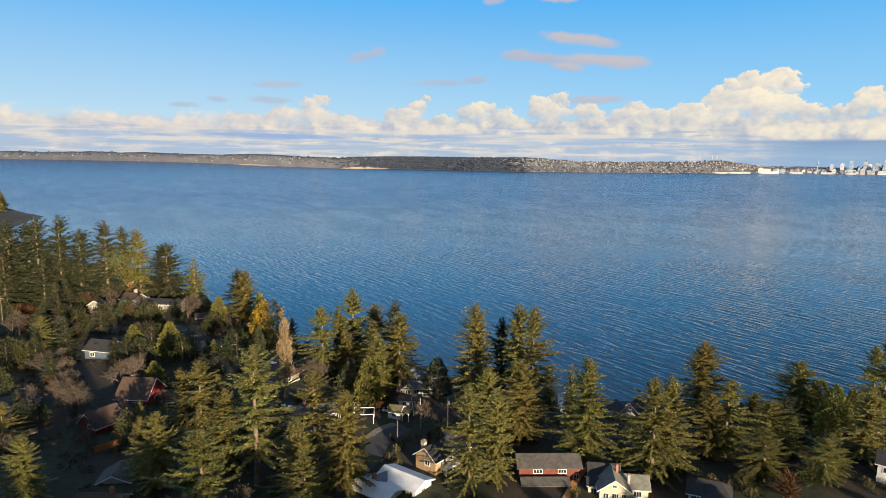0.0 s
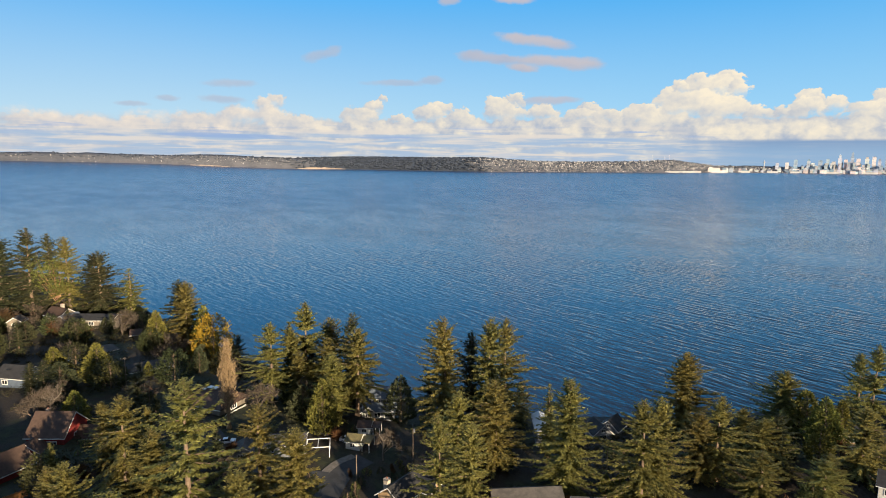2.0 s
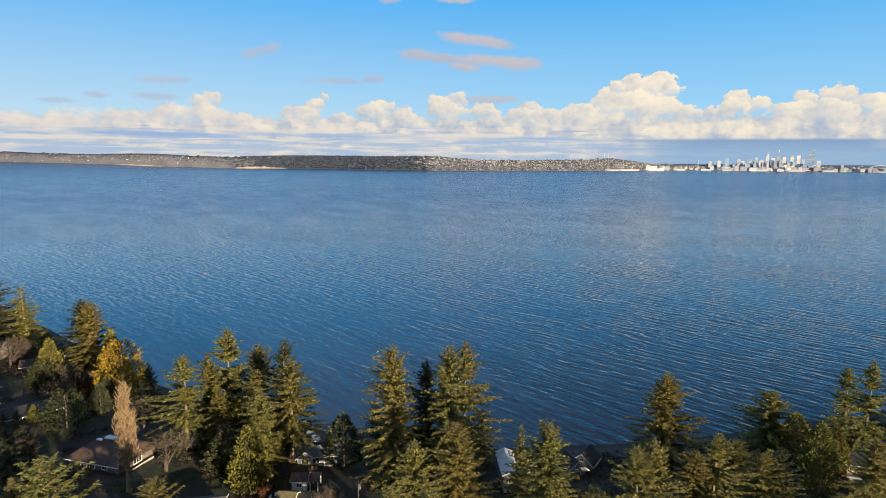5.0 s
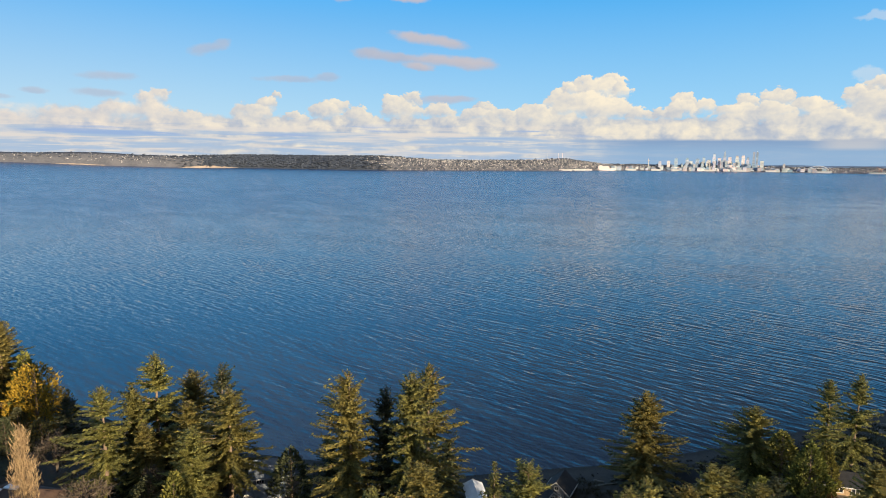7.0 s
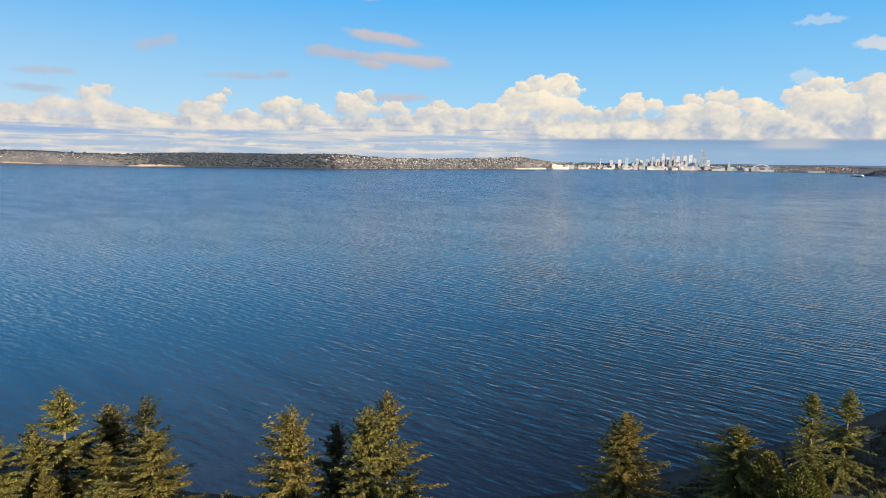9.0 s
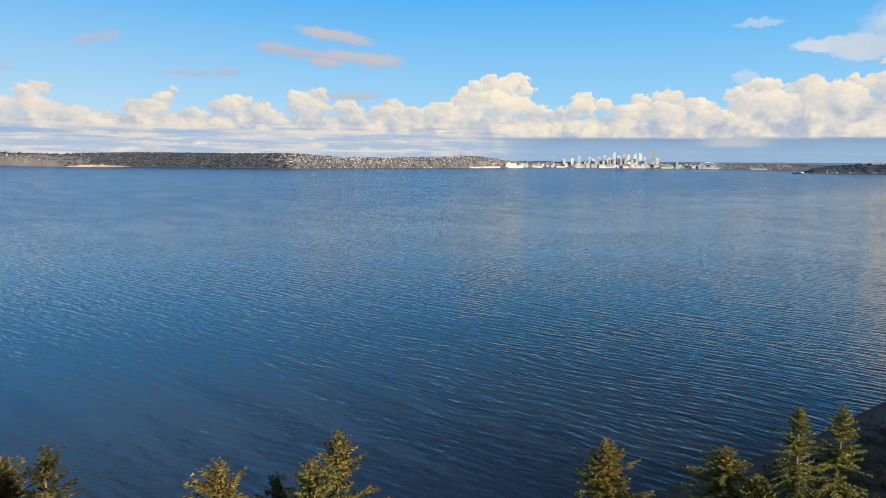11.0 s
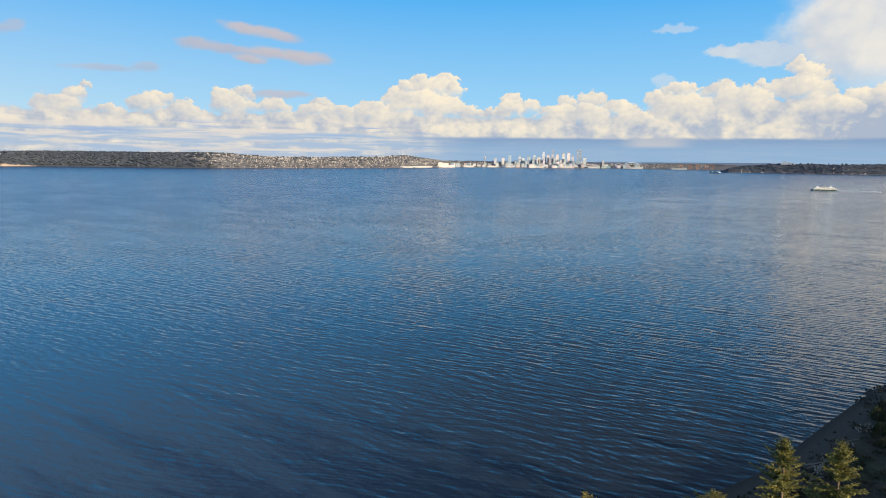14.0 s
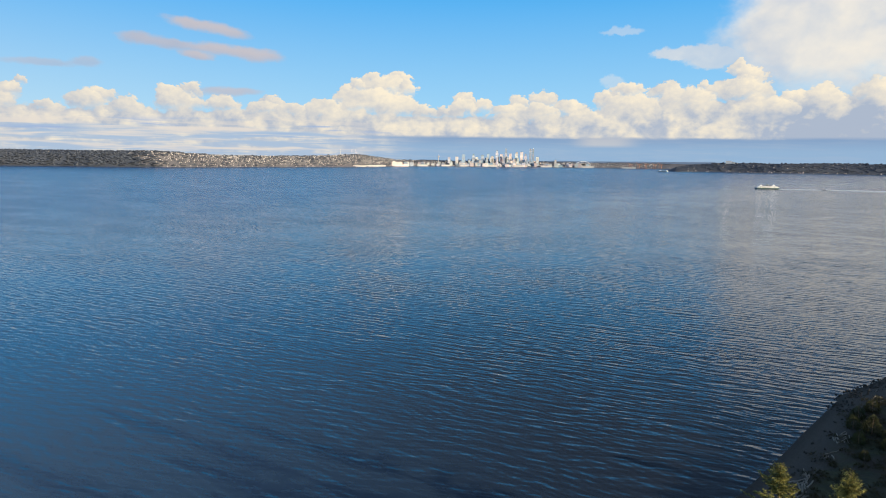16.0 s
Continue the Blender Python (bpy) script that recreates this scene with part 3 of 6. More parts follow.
# ---- the lie of the land ----
SHORE = [(-1400, 1230), (-1000, 915), (-780, 775), (-721, 747), (-690, 690), (-600, 560), (-450, 468), (-300, 403), (-216, 345), (-170, 308), (-128, 276), (-90, 254), (-60, 242), (-25, 234), (6, 227), (33, 231), (51, 233), (80, 241), (95, 245.3), (112, 252), (123, 255.5), (132, 257.8), (156, 268), (180, 279), (205, 290), (219, 296), (222, 299), (256, 305.5), (330, 332), (700, 460)]
SX, SY = np.array(SHORE, dtype=float).T


def shore_y(x):
    return np.interp(x, SX, SY)


def land_z(x, y):
    """Height of the ground over the sea."""
    x, y = np.asarray(x, float), np.asarray(y, float)
    slope = np.interp(x, (-900, -150, -60, 60, 300), (0.78, 0.74, 0.86, 0.95, 0.92))
    s = (shore_y(x) - y) * slope
    crown = np.interp(x, (-600, -380, -230, -150, -75, -30, 20, 100, 300), (7, 8, 17, 17, 14.3, 10.5, 8, 8, 9))
    k = np.clip((s - 9) / 40, 0, 1)
    k = k * k * (3 - 2 * k)
    beach = np.clip(s, -60, 9) * 0.19
    back = np.clip(95 - y, 0, 400) * 0.07 + np.clip(x - 90, 0, 200) * np.clip((150 - y) / 100, 0, 1) * 0.05
    lumps = 0.35 * np.sin(x * 0.11 + 1.3) * np.sin(y * 0.13) + 0.2 * np.sin(x * 0.31) * np.cos(y * 0.27 + 2)
    return beach + k * (crown - 1.7 + lumps) + back * k


def gz(x, y):
    return float(land_z(x, y))


def grid_mesh(name, xs, ys, zf, mat):
    X, Y = np.meshgrid(xs, ys)
    Z = zf(X, Y)
    n, m = len(xs), len(ys)
    verts = np.stack([X, Y, Z], -1).reshape(-1, 3)
    faces = [(j * n + i, j * n + i + 1, (j + 1) * n + i + 1, (j + 1) * n + i) for j in range(m - 1) for i in range(n - 1)]
    me = mesh_from(name, verts, faces, mat)
    me.polygons.foreach_set("use_smooth", np.ones(len(faces), dtype=bool))
    return me


xs = np.concatenate([np.arange(-1400, -300, 20), np.arange(-300, 300, 3.0), np.arange(300, 701, 20)])
ys = np.concatenate([np.arange(-420, 60, 20), np.arange(60, 360, 3.0), np.arange(360, 1340, 20)])
ground = tagged(new("ground", grid_mesh("ground", xs, ys, land_z, MAT["land"])), "winter grass and bare earth, darkened for shade, sloping down to a shingle beach", "ground", kind="structure")

# far shore by bearing from the bay: distance of the waterline
FAR_AZ = (-62, -47, -40.4, -33.4, -28.6, -26.2, -21.7, -16, -8.7, -4, 1.6, 7.9, 12.5, 16, 19.8, 27, 34, 40, 46)
FAR_D = (9900, 9420, 7875, 6298, 5161, 4620, 4100, 3974, 3696, 3580, 3640, 3790, 3930, 4136, 4300, 4430, 4480, 4480, 4500)
FAR_TOP = (100, 96, 99, 84, 85, 79, 69, 79, 77, 80, 60, 61, 74, 40, 36, 34, 32, 34, 34)
EYE_Z = 89.6


def reach(az):
    """The sea beyond this distance is drawn in to it."""
    return np.interp(az, (-19, -10), (4040, 4640))


def far_edge(az):
    """Distance, height of the waterline and of the ridge on the far side."""
    d, top = np.interp(az, FAR_AZ, FAR_D), np.interp(az, FAR_AZ, FAR_TOP)
    k = np.minimum(reach(az) / d, 1.0)
    return d * k, EYE_Z * (1 - k), EYE_Z + (top - EYE_Z) * k


def polar(az, r):
    a = np.radians(az)
    return np.sin(a) * r, 70 + np.cos(a) * r


def sea():
    azs = np.arange(-180, 180.1, 2.0)
    rs = np.array([0, 60, 150, 300, 600, 1200, 2000, 2800, 3200, 3500, 3800, 4040, 4200, 4500, 4700, 4900])
    verts, faces = [], []
    for r in rs:
        for az in azs:
            _, rise, _ = far_edge(az) if -62 < az < 0 else (0, 0 if az >= 0 or az < -100 else far_edge(-62)[1], 0)
            k = np.clip((r - 2800) / (reach(az) - 2800), 0, 1.05)
            x, y = polar(az, r)
            verts.append((x, y, rise * k * k))
    n = len(azs)
    for j in range(len(rs) - 1):
        for i in range(n - 1):
            faces.append((j * n + i, (j + 1) * n + i, (j + 1) * n + i + 1, j * n + i + 1))
    me = mesh_from("water", verts, faces, MAT["water"])
    me.polygons.foreach_set("use_smooth", np.ones(len(faces), dtype=bool))
    return me


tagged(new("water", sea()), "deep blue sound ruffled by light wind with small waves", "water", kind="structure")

# ---- trees ----
def unit(v):
    return v / np.maximum(np.linalg.norm(v, axis=-1, keepdims=True), 1e-9)


def sprays(centre, along, side, length, width):
    """Diamond-shaped sprays: base, one side, tip, other side, with a sagging tip."""
    tip = centre + along * length[:, None]
    mid = centre + along * (length * 0.45)[:, None]
    return np.stack([centre, mid + side * width[:, None], tip, mid - side * width[:, None]], 1)


def needles_at(centre, along, side, length, width):
    """Three-cornered sprays that taper to a point."""
    return np.stack([centre - side * width[:, None], centre + along * length[:, None], centre + side * width[:, None]], 1)


def trunk_mesh(name, rng, h, r, limbs, mat, bend=0.25, top=0.97):
    """A tapered, slightly crooked trunk with its limbs."""
    rings, sides = 11, 8
    verts, faces = [], []
    px, py = rng.uniform(-bend, bend, 2)
    for i in range(rings):
        t = i / (rings - 1)
        rad = r * (1 - t) ** 0.85 * (1 + 0.7 * max(0, 0.06 - t) / 0.06) + 0.03
        for k in range(sides):
            a = k * math.tau / sides
            verts.append((px * math.sin(t * 3) + rad * math.cos(a), py * math.sin(t * 2.4) + rad * math.sin(a), h * top * t - 0.4))
    for i in range(rings - 1):
        for k in range(sides):
            faces.append((i * sides + k, i * sides + (k + 1) % sides, (i + 1) * sides + (k + 1) % sides, (i + 1) * sides + k))
    for p, q, w in limbs:
        p, q = np.asarray(p, float), np.asarray(q, float)
        d = unit(q - p)
        a = unit(np.cross(d, (0.31, 0.2, 0.93)))
        b = np.cross(d, a)
        o = len(verts)
        for k in range(3):
            t = k * math.tau / 3
            verts.append(p + (a * math.cos(t) + b * math.sin(t)) * w)
        for k in range(3):
            t = k * math.tau / 3
            verts.append(q + (a * math.cos(t) + b * math.sin(t)) * w * 0.3)
        for k in range(3):
            faces.append((o + k, o + (k + 1) % 3, o + 3 + (k + 1) % 3, o + 3 + k))
    return mesh_from(name, verts, faces, mat)


def fir_meshes(seed, h=30.0, r=5.0, bare=0.12, gap=0.0, droop=0.25, ragged=0.3, levels=44, per=6, needles="fir", step=0.42, size=1.0):
    """A fir: whorls of limbs that shorten upwards, each hung with flat sprays."""
    rng = np.random.default_rng(seed)
    u = np.sort(np.clip(1 - (1 - np.arange(levels * per) / (levels * per)) ** 1.22 + rng.normal(0, 0.006, levels * per), 0.0, 0.995))
    if gap:
        u = u[(np.sin(u * 23 + seed) > -1 + gap) | (u > 0.8)]
    n = len(u)
    z = h * (bare + (1 - bare) * u)
    lean = np.clip(0.66 + 1.3 * u, 0, 1.0) * (1 - u) ** 0.78
    a = np.arange(n) * 2.39996 + rng.normal(0, 0.3, n)
    # lobes and hollows that differ all round the crown
    lobe = 1 + 0.22 * np.sin(2 * a + 9 * u + seed) * np.sin(14 * u + 1.7 * seed) + 0.16 * np.sin(5 * a - 23 * u + 2.3 * seed)
    length = r * lean * lobe * (1 - ragged * rng.beta(0.8, 1.6, n)) * rng.uniform(0.92, 1.1, n) + 0.30
    length *= 1 + 0.18 * np.cos(a - rng.uniform(0, 6.28))
    pitch = np.radians(-14 + 62 * u ** 1.3) + rng.normal(0, 0.10, n)
    out = np.stack([np.cos(a), np.sin(a), np.zeros(n)], 1)
    base = np.stack([np.zeros(n), np.zeros(n), z], 1)

    def along_limb(i, s):
        rise = np.tan(pitch[i]) * s * length[i] - droop * length[i] * s * s * 0.5 + 0.10 * length[i] * s ** 3
        p = base[i] + out[i] * (s * length[i])[:, None]
        p[:, 2] += rise
        return p

    count = np.maximum((length / step).astype(int), 2)
    i = np.repeat(np.arange(n), count)
    s = np.clip((np.arange(len(i)) - np.repeat(np.cumsum(count) - count, count) + rng.uniform(0, 1, len(i))) / np.repeat(count, count), 0.08, 1.0)
    c = along_limb(i, s)
    o, side0 = out[i], np.stack([-out[i][:, 1], out[i][:, 0], np.zeros(len(i))], 1)
    sheets = []
    for hand in (1, -1, 0):
        ang = np.radians(rng.uniform(28, 62, len(i))) * hand
        al = o * np.cos(ang)[:, None] + side0 * np.sin(ang)[:, None]
        al[:, 2] += rng.uniform(-0.34, 0.14, len(i)) + 0.5 * np.maximum(0, u[i] - 0.55)
        al = unit(al + rng.normal(0, 0.12, al.shape))
        sd = unit(np.cross(al, np.array([0, 0, 1.0]) + rng.normal(0, 0.35, al.shape)))
        ln = (0.62 + 0.66 * (1 - s)) * rng.uniform(0.6, 1.15, len(i)) * size * np.clip(length[i] / 2.0, 0.45, 1.15)
        cc = c + rng.normal(0, 1, c.shape) * np.array([0.10, 0.10, 0.14])
        sheets.append(needles_at(cc, al, sd, ln, ln * rng.uniform(0.21, 0.33, len(i))))
        if hand:
            hang = unit(al * 0.55 + np.array([0, 0, -0.75]) + rng.normal(0, 0.15, al.shape))
            keep = rng.uniform(0, 1, len(i)) < 0.45
            sheets.append(needles_at(cc, hang, unit(np.cross(hang, o + 0.01)), ln * 0.80, ln * 0.22)[keep])
    # leader
    k = np.linspace(0.93, 1.0, 12)
    cc = np.stack([np.zeros(12), np.zeros(12), h * k], 1)
    al = unit(rng.normal(0, 0.5, (12, 3)) + np.array([0, 0, 0.8]))
    sheets.append(needles_at(cc, al, unit(np.cross(al, rng.normal(0, 1, (12, 3)))), np.full(12, 0.55), np.full(12, 0.10)))
    pick = rng.choice(n, size=min(n, 70 if size < 3 else 12), replace=False)
    tips = along_limb(pick, np.full(len(pick), 0.8))
    limbs = [(base[j], tips[q], 0.035 + 0.018 * length[j]) for q, j in enumerate(pick)]
    for zz in np.linspace(h * max(bare - 0.16, 0.06), h * bare, 8):
        t = rng.uniform(0, 6.28)
        e = rng.uniform(0.4, 1.5)
        limbs.append(((0, 0, zz), (math.cos(t) * e, math.sin(t) * e, zz - 0.2), 0.04))
    trunk = trunk_mesh("trunk", rng, h, 0.016 * h, limbs, MAT["bark"])
    return trunk, quads_mesh("crown", np.concatenate(sheets), MAT[needles])


def dense_meshes(seed, h=14.0, r=3.6, needles="cedar", count=3400, low=0.05, sharp=1.0, size=0.68):
    """A close-set conical or egg-shaped evergreen: upward sprays over a lumpy body."""
    rng = np.random.default_rng(seed)
    t = rng.beta(1.15, 1.7, count)
    a = rng.uniform(0, math.tau, count)
    body = np.where(t < 0.25, 0.55 + 1.8 * t, 1.0) * np.clip(1 - t, 0, 1) ** (0.72 * sharp) * 1.15
    lump = 1 + 0.16 * np.sin(a * 4 + t * 19 + seed) + 0.12 * np.sin(a * 9 - t * 31) + 0.08 * np.sin(a * 17 + t * 53)
    rad = r * body * lump * rng.uniform(0.55, 1.0, count) ** 0.4
    c = np.stack([rad * np.cos(a), rad * np.sin(a), h * (low + (1 - low) * t)], 1)
    al = unit(np.stack([np.cos(a), np.sin(a), rng.uniform(0.4, 2.4, count)], 1) + rng.normal(0, 0.3, (count, 3)))
    sd = unit(np.cross(al, rng.normal(0, 1, (count, 3))))
    ln = size * rng.uniform(0.6, 1.3, count)
    limbs = [((0, 0, h * z), (math.cos(b) * r * 0.55 * (1 - z), math.sin(b) * r * 0.55 * (1 - z), h * z + 0.8), 0.05) for z, b in zip(rng.uniform(0.1, 0.85, 40), rng.uniform(0, 6.28, 40))]
    return trunk_mesh("trunk", rng, h, 0.017 * h, limbs, MAT["bark"], top=0.9), quads_mesh("crown", sprays(c, al, sd, ln, ln * 0.2), MAT[needles])


def branching(rng, h, spread, levels, start, up, kids):
    """Segments of a leafless tree, (from, to, thickness), grown fork by fork."""
    segs = []

    def grow(p, d, length, w, level):
        mid = p + d * length * 0.5 + rng.normal(0, 0.04 * length, 3)
        q = mid + unit(d + rng.normal(0, 0.12, 3)) * length * 0.5
        segs.append((p, mid, w)), segs.append((mid, q, w * 0.8))
        if level == 0:
            return
        for _ in range(kids):
            f = rng.uniform(0.35, 1.0)
            o = p + (q - p) * f
            turn = rng.normal(0, spread, 3)
            nd = unit(d + turn + np.array([0, 0, up]))
            grow(o, nd, length * rng.uniform(0.52, 0.78), w * 0.55, level - 1)

    grow(np.array([0, 0, -0.3]), np.array([0.02, 0.03, 1.0]), h * start, 0.014 * h + 0.05, levels)
    return segs


def bare_meshes(seed, h=9.0, spread=0.55, up=0.25, start=0.4, kids=4, levels=4, bark="pale", fine="twig", fuzz=0.5, column=False):
    rng = np.random.default_rng(seed)
    if column:
        segs = [(np.array([0, 0, h * t]), np.array([0, 0, h * (t + 0.1)]), 0.16 * (1 - t) + 0.02) for t in np.arange(0, 1, 0.1)]
        for t in np.sort(rng.beta(1.1, 1.3, 330)):
            z = h * (0.1 + 0.86 * t)
            b = rng.uniform(0, 6.28)
            e = (1.15 * math.sin(math.pi * min(1, 0.18 + 0.86 * t)) + 0.35) * rng.uniform(0.5, 1.15)
            q = np.array([math.cos(b) * e, math.sin(b) * e, z + rng.uniform(1.2, 2.6)])
            segs.append((np.array([0, 0, z]), q, 0.05 - 0.02 * t))
    else:
        segs = branching(rng, h, spread, levels, start, up, kids)
        segs = [s for s in segs if s[1][2] < h * 1.05]
    ends = np.array([s[1] for s in segs[len(segs) // 6:]])
    many = 4 if not column else 11
    c = np.repeat(ends, many, 0) + rng.normal(0, 0.12 if not column else 0.30, (len(ends) * many, 3))
    al = unit(rng.normal(0, 0.6 if not column else 0.3, c.shape) + np.array([0, 0, 0.6 if not column else 1.0]) + (0 if column else 0.4) * unit(c - c.mean(0)))
    ln = fuzz * rng.uniform(0.5, 1.4, len(c))
    twigs = sprays(c, al, unit(np.cross(al, rng.normal(0, 1, c.shape))), ln, 0.022 + 0.012 * ln)
    trunk = trunk_mesh("trunk", rng, h * (0.5 if not column else 0.95), 0.014 * h + 0.03, segs, MAT[bark], bend=0.1)
    return trunk, quads_mesh("crown", twigs, MAT[fine])


def clumped_meshes(seed, h, r, needles, bark, clumps=26, each=130, low=0.45, size=0.42):
    """A broad-leaved evergreen: leaning limbs that carry separate clumps of leaves."""
    rng = np.random.default_rng(seed)
    limbs, sheets = [], []
    for _ in range(clumps):
        b, e, z = rng.uniform(0, 6.28), r * rng.uniform(0.1, 0.95), h * rng.uniform(low, 0.95)
        p = np.array([math.cos(b) * e, math.sin(b) * e, z])
        o = np.array([0, 0, h * rng.uniform(0.12, 0.45)])
        m = o + (p - o) * 0.5 + rng.normal(0, 0.35, 3)
        limbs += [(o, m, 0.16), (m, p, 0.10)]
        d = unit(rng.normal(0, 1, (each, 3)))
        c = p + d * (r * 0.27 * rng.uniform(0.35, 1, (each, 1)) ** 0.5) * np.array([1.2, 1.2, 0.75])
        al = unit(d + rng.normal(0, 0.5, d.shape))
        ln = size * rng.uniform(0.6, 1.3, each)
        sheets.append(sprays(c, al, unit(np.cross(al, rng.normal(0, 1, d.shape))), ln, ln * 0.34))
    return trunk_mesh("trunk", rng, h * 0.55, 0.02 * h, limbs, MAT[bark]), quads_mesh("crown", np.concatenate(sheets), MAT[needles])


KINDS = {
    "fir_a": fir_meshes(1, r=9.2, bare=0.06, levels=38, per=5, step=0.20, size=0.76),
    "fir_b": fir_meshes(2, r=10.5, bare=0.10, ragged=0.6, gap=0.2, droop=0.35, levels=36, per=5, step=0.20, size=0.78),
    "fir_c": fir_meshes(3, r=9.6, bare=0.24, ragged=0.6, gap=0.15, levels=36, per=5, step=0.19, size=0.76),
    "fir_d": fir_meshes(4, r=11.0, bare=0.04, droop=0.15, ragged=0.5, levels=36, per=5, step=0.21, size=0.80),
    "fir_open": fir_meshes(5, r=10.0, bare=0.20, ragged=0.6, gap=0.45, levels=28, per=5, droop=0.1, step=0.20, size=0.78),
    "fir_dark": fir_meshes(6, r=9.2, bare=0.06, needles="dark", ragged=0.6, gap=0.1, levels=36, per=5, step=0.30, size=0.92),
    "fir_slim": fir_meshes(7, r=4.6, bare=0.18, levels=30, per=5, ragged=0.5),
    "fir_far": fir_meshes(8, r=10.0, bare=0.06, levels=15, per=5, step=1.1, size=3.3),
    "cedar_a": dense_meshes(11, sharp=1.15),
    "cedar_b": dense_meshes(12, r=4.0, sharp=1.15),
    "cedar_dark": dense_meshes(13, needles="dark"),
    "gold": dense_meshes(14, r=4.4, needles="gold", sharp=0.55, count=6000, size=0.5),
    "poplar": bare_meshes(21, h=26, column=True, bark="poplar", fine="poplar", fuzz=1.3),
    "bare_a": bare_meshes(22, h=9.0, spread=0.5, up=0.35),
    "bare_b": bare_meshes(23, h=10.0, spread=0.62, up=0.2, bark="twig", kids=3, fuzz=0.8),
    "madrona": clumped_meshes(31, 20, 7.0, "olive", "madrona"),
    "rust": bare_meshes(24, h=5.0, spread=0.7, up=0.15, start=0.25, kids=3, bark="twig", fine="rust", fuzz=0.9),
    "bush": dense_meshes(33, h=2.4, r=1.3, needles="holly", count=260, sharp=0.5, size=0.36),
    "bush_pale": dense_meshes(34, h=2.0, r=1.1, needles="cedar", count=240, sharp=0.45, size=0.34),
    "holly": dense_meshes(32, h=12.0, r=4.6, needles="holly", count=2300, sharp=0.6, size=0.78),
}
TALL = {}
LABEL = {
    "fir_a": "tall conical Douglas fir with olive-green layered boughs",
    "fir_b": "broad ragged Douglas fir with drooping sunlit boughs",
    "fir_c": "tall Douglas fir with a bare lower trunk",
    "fir_d": "wide full-skirted fir with dense olive boughs",
    "fir_open": "open thinly branched fir with upswept tip",
    "fir_dark": "dark fir, shade put into its dense blackish-green boughs",
    "fir_slim": "slim young fir with short boughs",
    "fir_far": "tall fir, mostly in the unseen wood added for shade",
    "cedar_a": "dense bright green conical cedar",
    "cedar_b": "rounded dense green evergreen with feathery sprays",
    "cedar_dark": "dark dense conical evergreen",
    "gold": "rounded golden-yellow evergreen catching the low sun",
    "poplar": "tall leafless columnar poplar with brown twigs",
    "bare_a": "leafless pale-barked spreading tree",
    "bare_b": "leafless twiggy tree, shade put into its brown",
    "madrona": "madrona with orange limbs and clumped olive leaves",
    "rust": "round leafless shrub with rusty twigs",
    "bush": "small dark rounded evergreen garden bush",
    "bush_pale": "small clipped olive-green garden bush",
    "holly": "bushy broad-leaved evergreen tree",
}
NAME = {"cedar_a": "cedar_tree", "cedar_b": "cedar_tree", "cedar_dark": "cedar_tree", "gold": "cypress_tree", "poplar": "poplar_tree", "bare_a": "bare_tree", "bare_b": "bare_tree", "madrona": "madrona_tree", "rust": "bare_shrub", "holly": "evergreen_tree", "bush": "garden_bush", "bush_pale": "garden_bush"}
_made, _turn = {}, np.random.default_rng(77)


def tree(kind, x, y, top, wide=1.0, group="trees above the shore"):
    """Plant a tree of that kind with its top at the height top over the sea."""
    z = gz(x, y) - 0.15
    if kind not in TALL:
        co = np.empty(len(KINDS[kind][1].vertices) * 3, dtype=np.float32)
        KINDS[kind][1].vertices.foreach_get("co", co)
        TALL[kind] = float(co[2::3].max())
    s = (top - z) / TALL[kind]
    w = s * wide * (1.0 if kind == "fir_far" else 1.40 if kind.startswith("fir") else 1.42 if kind.startswith("cedar") else 1.0)
    m = Matrix.LocRotScale((x, y, z), Euler((_turn.uniform(-0.02, 0.02), _turn.uniform(-0.02, 0.02), _turn.uniform(0, 6.28))), (w, w, s))
    if kind in _made:
        return copy_thing(_made[kind], m @ Matrix.Diagonal([1 / k for k in _made[kind].scale] + [1]))
    ob = new(NAME.get(kind, "fir_tree"))
    trunk, crown = KINDS[kind]
    piece("trunk", trunk, ob), piece(crown.name.split(".")[0], crown, ob)
    tagged(ob, LABEL[kind], "shrub" if kind in ("rust", "bush", "bush_pale") else "tree", group)
    ob.matrix_basis = m
    _made[kind] = ob
    return ob


KEEP = [(-48, -20, 128, 172), (-6, 32, 140, 165), (-100, -78, 176, 196), (-80, -44, 154, 172), (-48, -34, 166, 190), (-50, -30, 192, 214), (32, 48, 140, 158), (92, 108, 194, 214), (-126, -108, 134, 166), (-135, -116, 198, 218), (-164, -148, 206, 232), (-188, -166, 244, 262), (-204, -184, 246, 262), (-162, -148, 182, 196), (-155, -138, 132, 152), (-106, -82, 102, 132), (2, 14, 188, 206), (20, 72, 200, 220)]

# firs along the top of the bank and between the houses: kind, x, y, top, width
for k, *p in (
    ("fir_b", -75.4, 196.3, 38.6, 0.98), ("fir_a", -71.5, 203, 37.0, 0.8), ("fir_b", -67.8, 206, 43.2, 0.9), ("fir_a", -62.0, 214, 36.6, 0.9),
    ("fir_dark", -54.5, 212, 38.4, 0.75), ("fir_c", -48.0, 196.6, 38.2, 1.0), ("fir_a", -53.0, 187.5, 33.5, 1.0),
    ("fir_a", -20.1, 190.4, 44.5, 0.8), ("fir_dark", -12.8, 192.9, 39.3, 0.78), ("fir_c", -7.7, 186.2, 46.0, 0.7), ("fir_b", -3.6, 204.3, 40.9, 0.72),
    ("fir_d", -4.4, 171.0, 33.3, 1.0), ("fir_dark", 1.8, 214, 17.5, 1.0),
):
    tree(k, *p)
